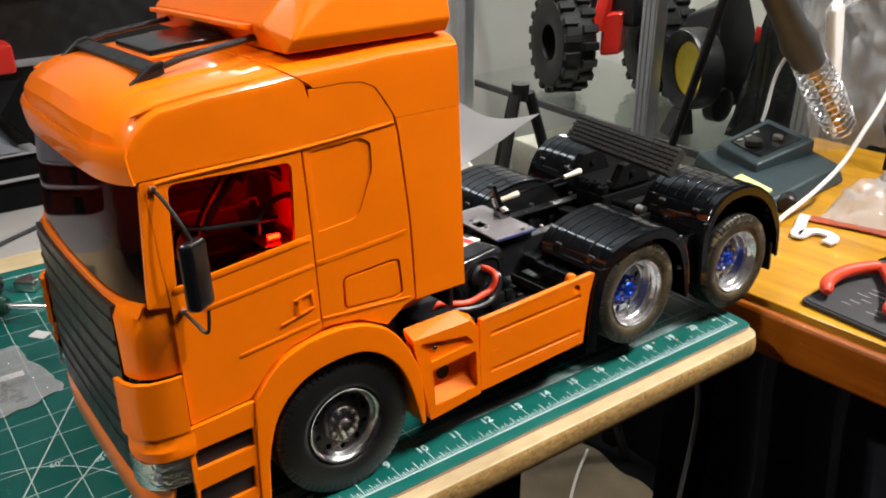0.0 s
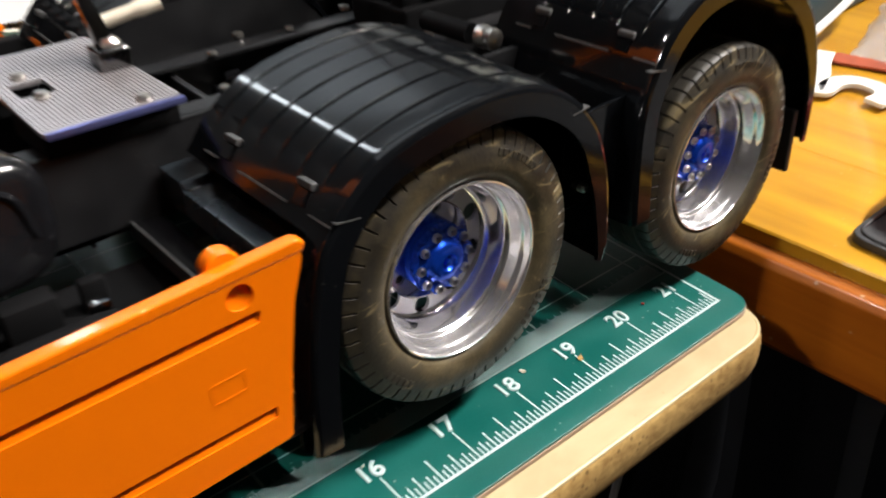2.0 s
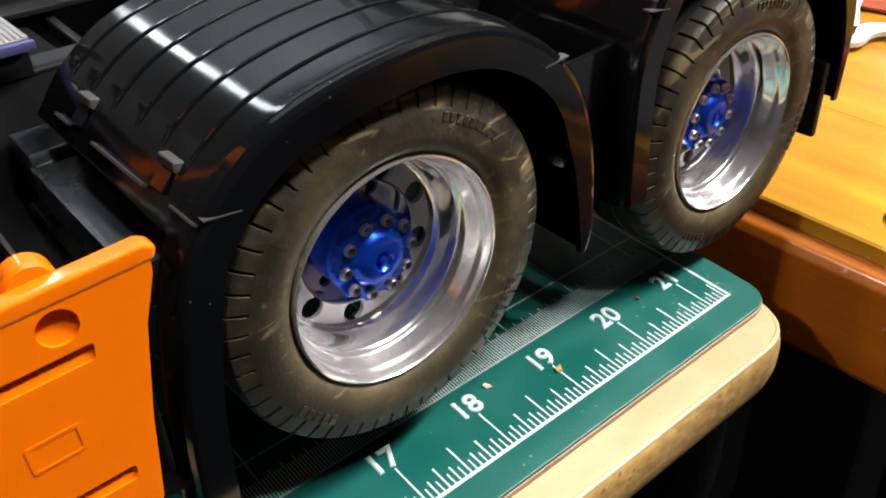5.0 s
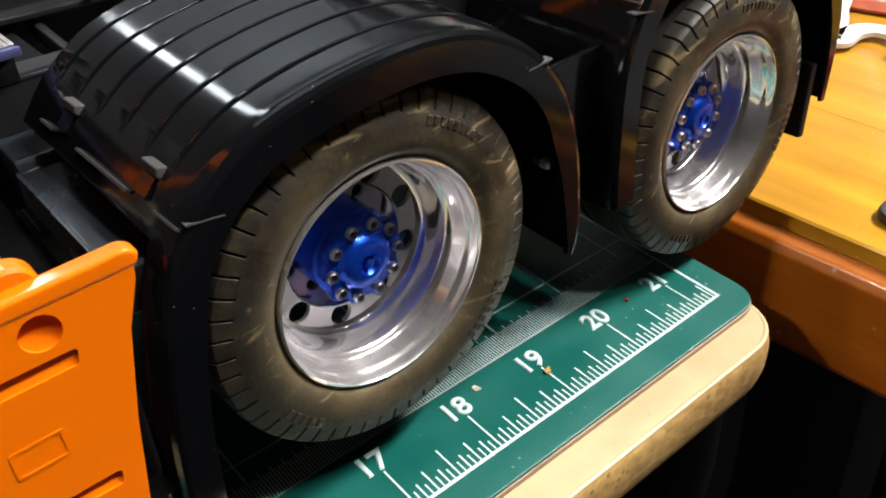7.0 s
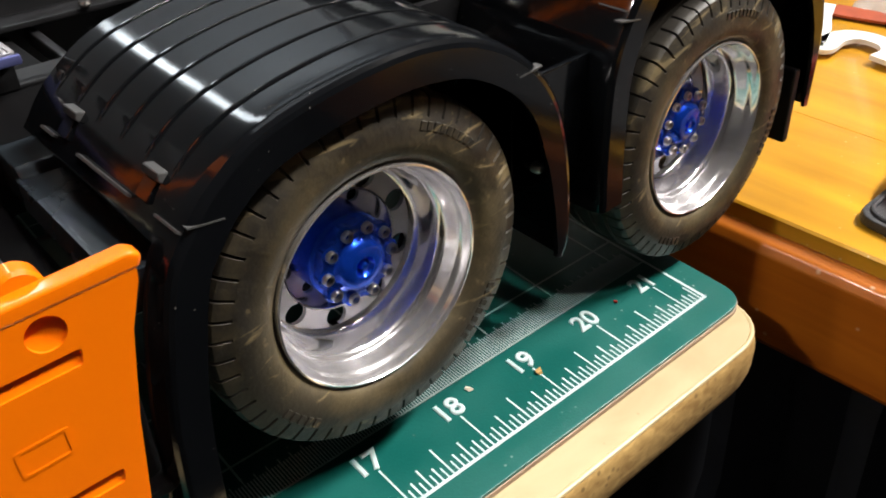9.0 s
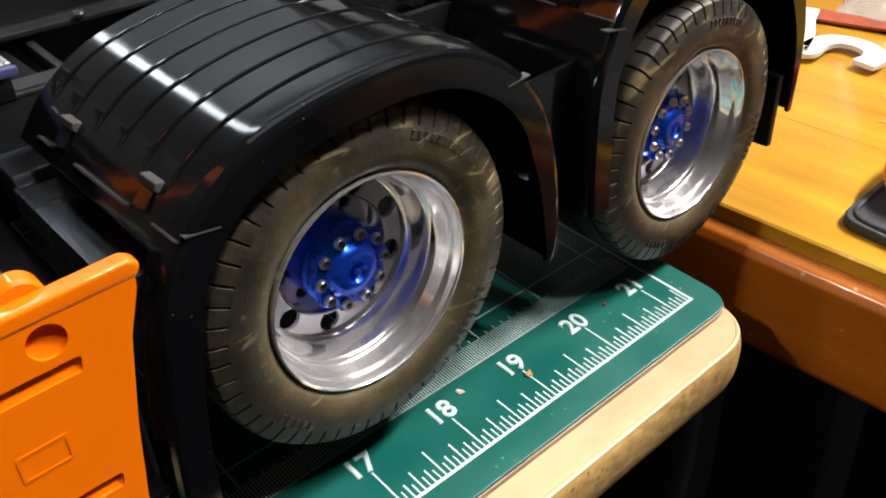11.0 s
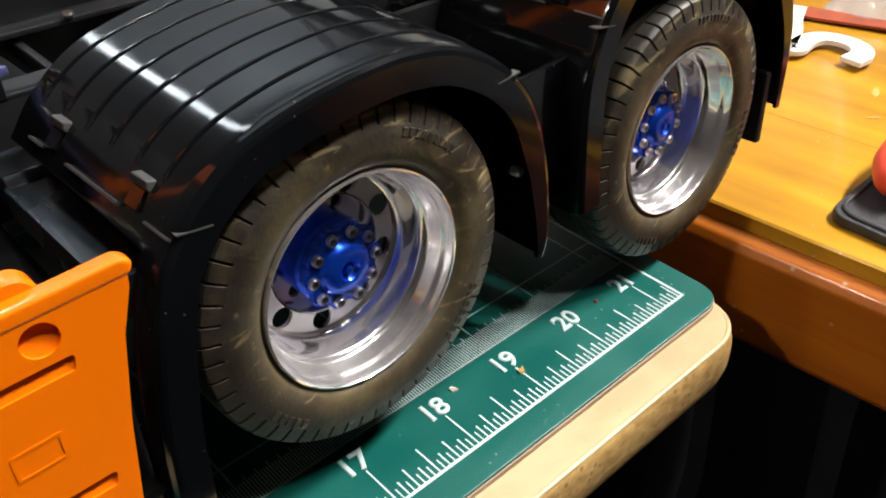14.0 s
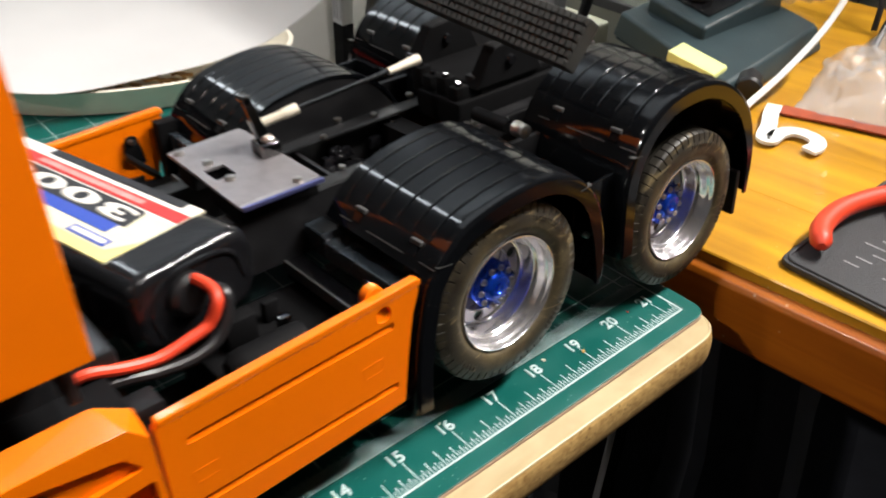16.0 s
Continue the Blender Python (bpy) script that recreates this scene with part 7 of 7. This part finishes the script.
for k in range(2):
    part("latch", box(-0.025 + 0.045 * k, -0.005 + 0.045 * k, -0.037, -0.0325, 0.050, 0.085, 0.002), YT, yb)

# under the benches
fan = tagged(empty("floor_fan", pose(0.713, 0.257, -0.638, 0, 0, -35)), "black round fan housing in the dark under the bench", "fan")
part("ring", lathe([(0.094, -0.03), (0.106, -0.035), (0.111, -0.02), (0.111, 0.03), (0.102, 0.035), (0.096, 0.02)], 40), BLACK, fan)
part("hub", lathe([(0, -0.02), (0.025, -0.02), (0.03, -0.01), (0.03, 0.02), (0, 0.02)], 24, False), SATIN, fan)
for k in range(5):
    turn = Matrix.Rotation(k * 2 * math.pi / 5, 4, "Y")
    part("blade", hull([turn @ Vector(p) for p in ((0.02, -0.006, -0.015), (0.02, 0.006, 0.015), (0.092, -0.010, -0.025), (0.092, 0.010, 0.03), (0.02, -0.003, -0.015), (0.092, -0.007, -0.025), (0.02, 0.009, 0.015), (0.092, 0.013, 0.03))]), SATIN, fan)
tagged(part("pale_wire", tube(smooth_path([(0.545, 0.060, -0.021), (0.585, 0.055, -0.12), (0.570, 0.05, -0.25), (0.545, 0.03, -0.40), (0.55, 0.02, -0.60), (0.58, 0.02, -0.745)], 8), 0.0022, 8), principled("grey_cable", (0.42, 0.42, 0.43), 0.5)), "thin grey cable hanging beneath the bench", "cable")
for x, y, a, b2, h, nm, lb, mtl in ((0.50, 0.36, 0.11, 0.07, 0.14, "card_box", "brown cardboard box on the floor", principled("brown_card", (0.09, 0.062, 0.034), 0.8, var=0.3)), (0.42, 0.16, 0.07, 0.05, 0.06, "tin_box", "dull grey tin box on the floor", DARKCHROME)):
    tin = tagged(empty(nm, Matrix.Translation((x, y, -0.7495))), lb, "box")
    part("body", box(-a, a, -b2, b2, 0, h * 0.78, 0.004), mtl, tin)
    part("lid", box(-a * 1.02, a * 1.02, -b2 * 1.02, b2 * 1.02, h * 0.785, h, 0.003), mtl, tin)
card = tagged(empty("card_sheet", Matrix.Translation((0.93, 0.54, -0.7495))), "crumpled brown card with a cord lying on the floor", "card")
part("card", sheet([[(x, y, 0.004 + 0.006 * math.sin(40 * x + 55 * y)) for x in [-0.13 + 0.026 * k for k in range(11)]] for y in [-0.10 + 0.02 * j for j in range(11)]], 0.0015), principled("dusty_brown_card", (0.10, 0.075, 0.045), 0.85, var=0.4, scale=14), card)
part("cord", tube(smooth_path([(0.11, 0.06, 0.016), (0.03, 0.01, 0.014), (-0.06, -0.06, 0.016)], 6), 0.003, 8), principled("pale_cord", (0.5, 0.47, 0.40), 0.7), card)
tagged(part("film_bag", crumpled(0.62, 0.40, -0.75, 0.09, 0.08, 0.11, 21.0, 18, 0.5), FILM), "crumpled clear plastic bag on the floor", "plastic bag")

tall = crumpled(0, 0, 0, 0.105, 0.062, 0.045, 31.0, 26, 0.3)
tagged(part("film_bag", merge(tall, None, Matrix.Translation((1.000, 0.200, 0.112)) @ Matrix.Rotation(radians(-82), 4, "Y") @ Matrix.Rotation(radians(4), 4, "Z")), FILM), "tall crumpled silvery plastic bag standing behind the station", "plastic bag", "bags on the table")
for pts in ([(0.965, 0.118, 0.003), (0.972, 0.122, 0.030), (0.985, 0.140, 0.060), (1.000, 0.120, 0.085), (1.03, 0.105, 0.120), (1.035, 0.12, 0.003)], [(0.930, 0.100, 0.003), (0.955, 0.104, 0.020), (0.970, 0.095, 0.050), (1.000, 0.090, 0.080), (1.036, 0.07, 0.004)]):
    tagged(part("black_cable", tube(smooth_path(pts, 8), 0.0026, 8), SATIN), "black cable looping over the table", "cable")

# dark cloth hanging under the side table
cloth = []
for i in range(61):
    y = -0.55 + 0.0115 * i
    cloth.append([(0.735 + 0.0016 * j + (0.016 * math.sin(70 * y) + 0.009 * math.sin(151 * y + 1.3)) * (0.5 + 0.06 * j), y + 0.006 * math.sin(1.1 * j), -0.055 - 0.058 * j) for j in range(12)])
tagged(part("dark_cloth", sheet(cloth, 0.0015), principled("dark_navy_cloth", (0.030, 0.032, 0.042), 0.75, var=0.35, scale=25, bump=0.2, bump_scale=300)), "dark navy cloth hanging in folds beneath the table", "cloth")
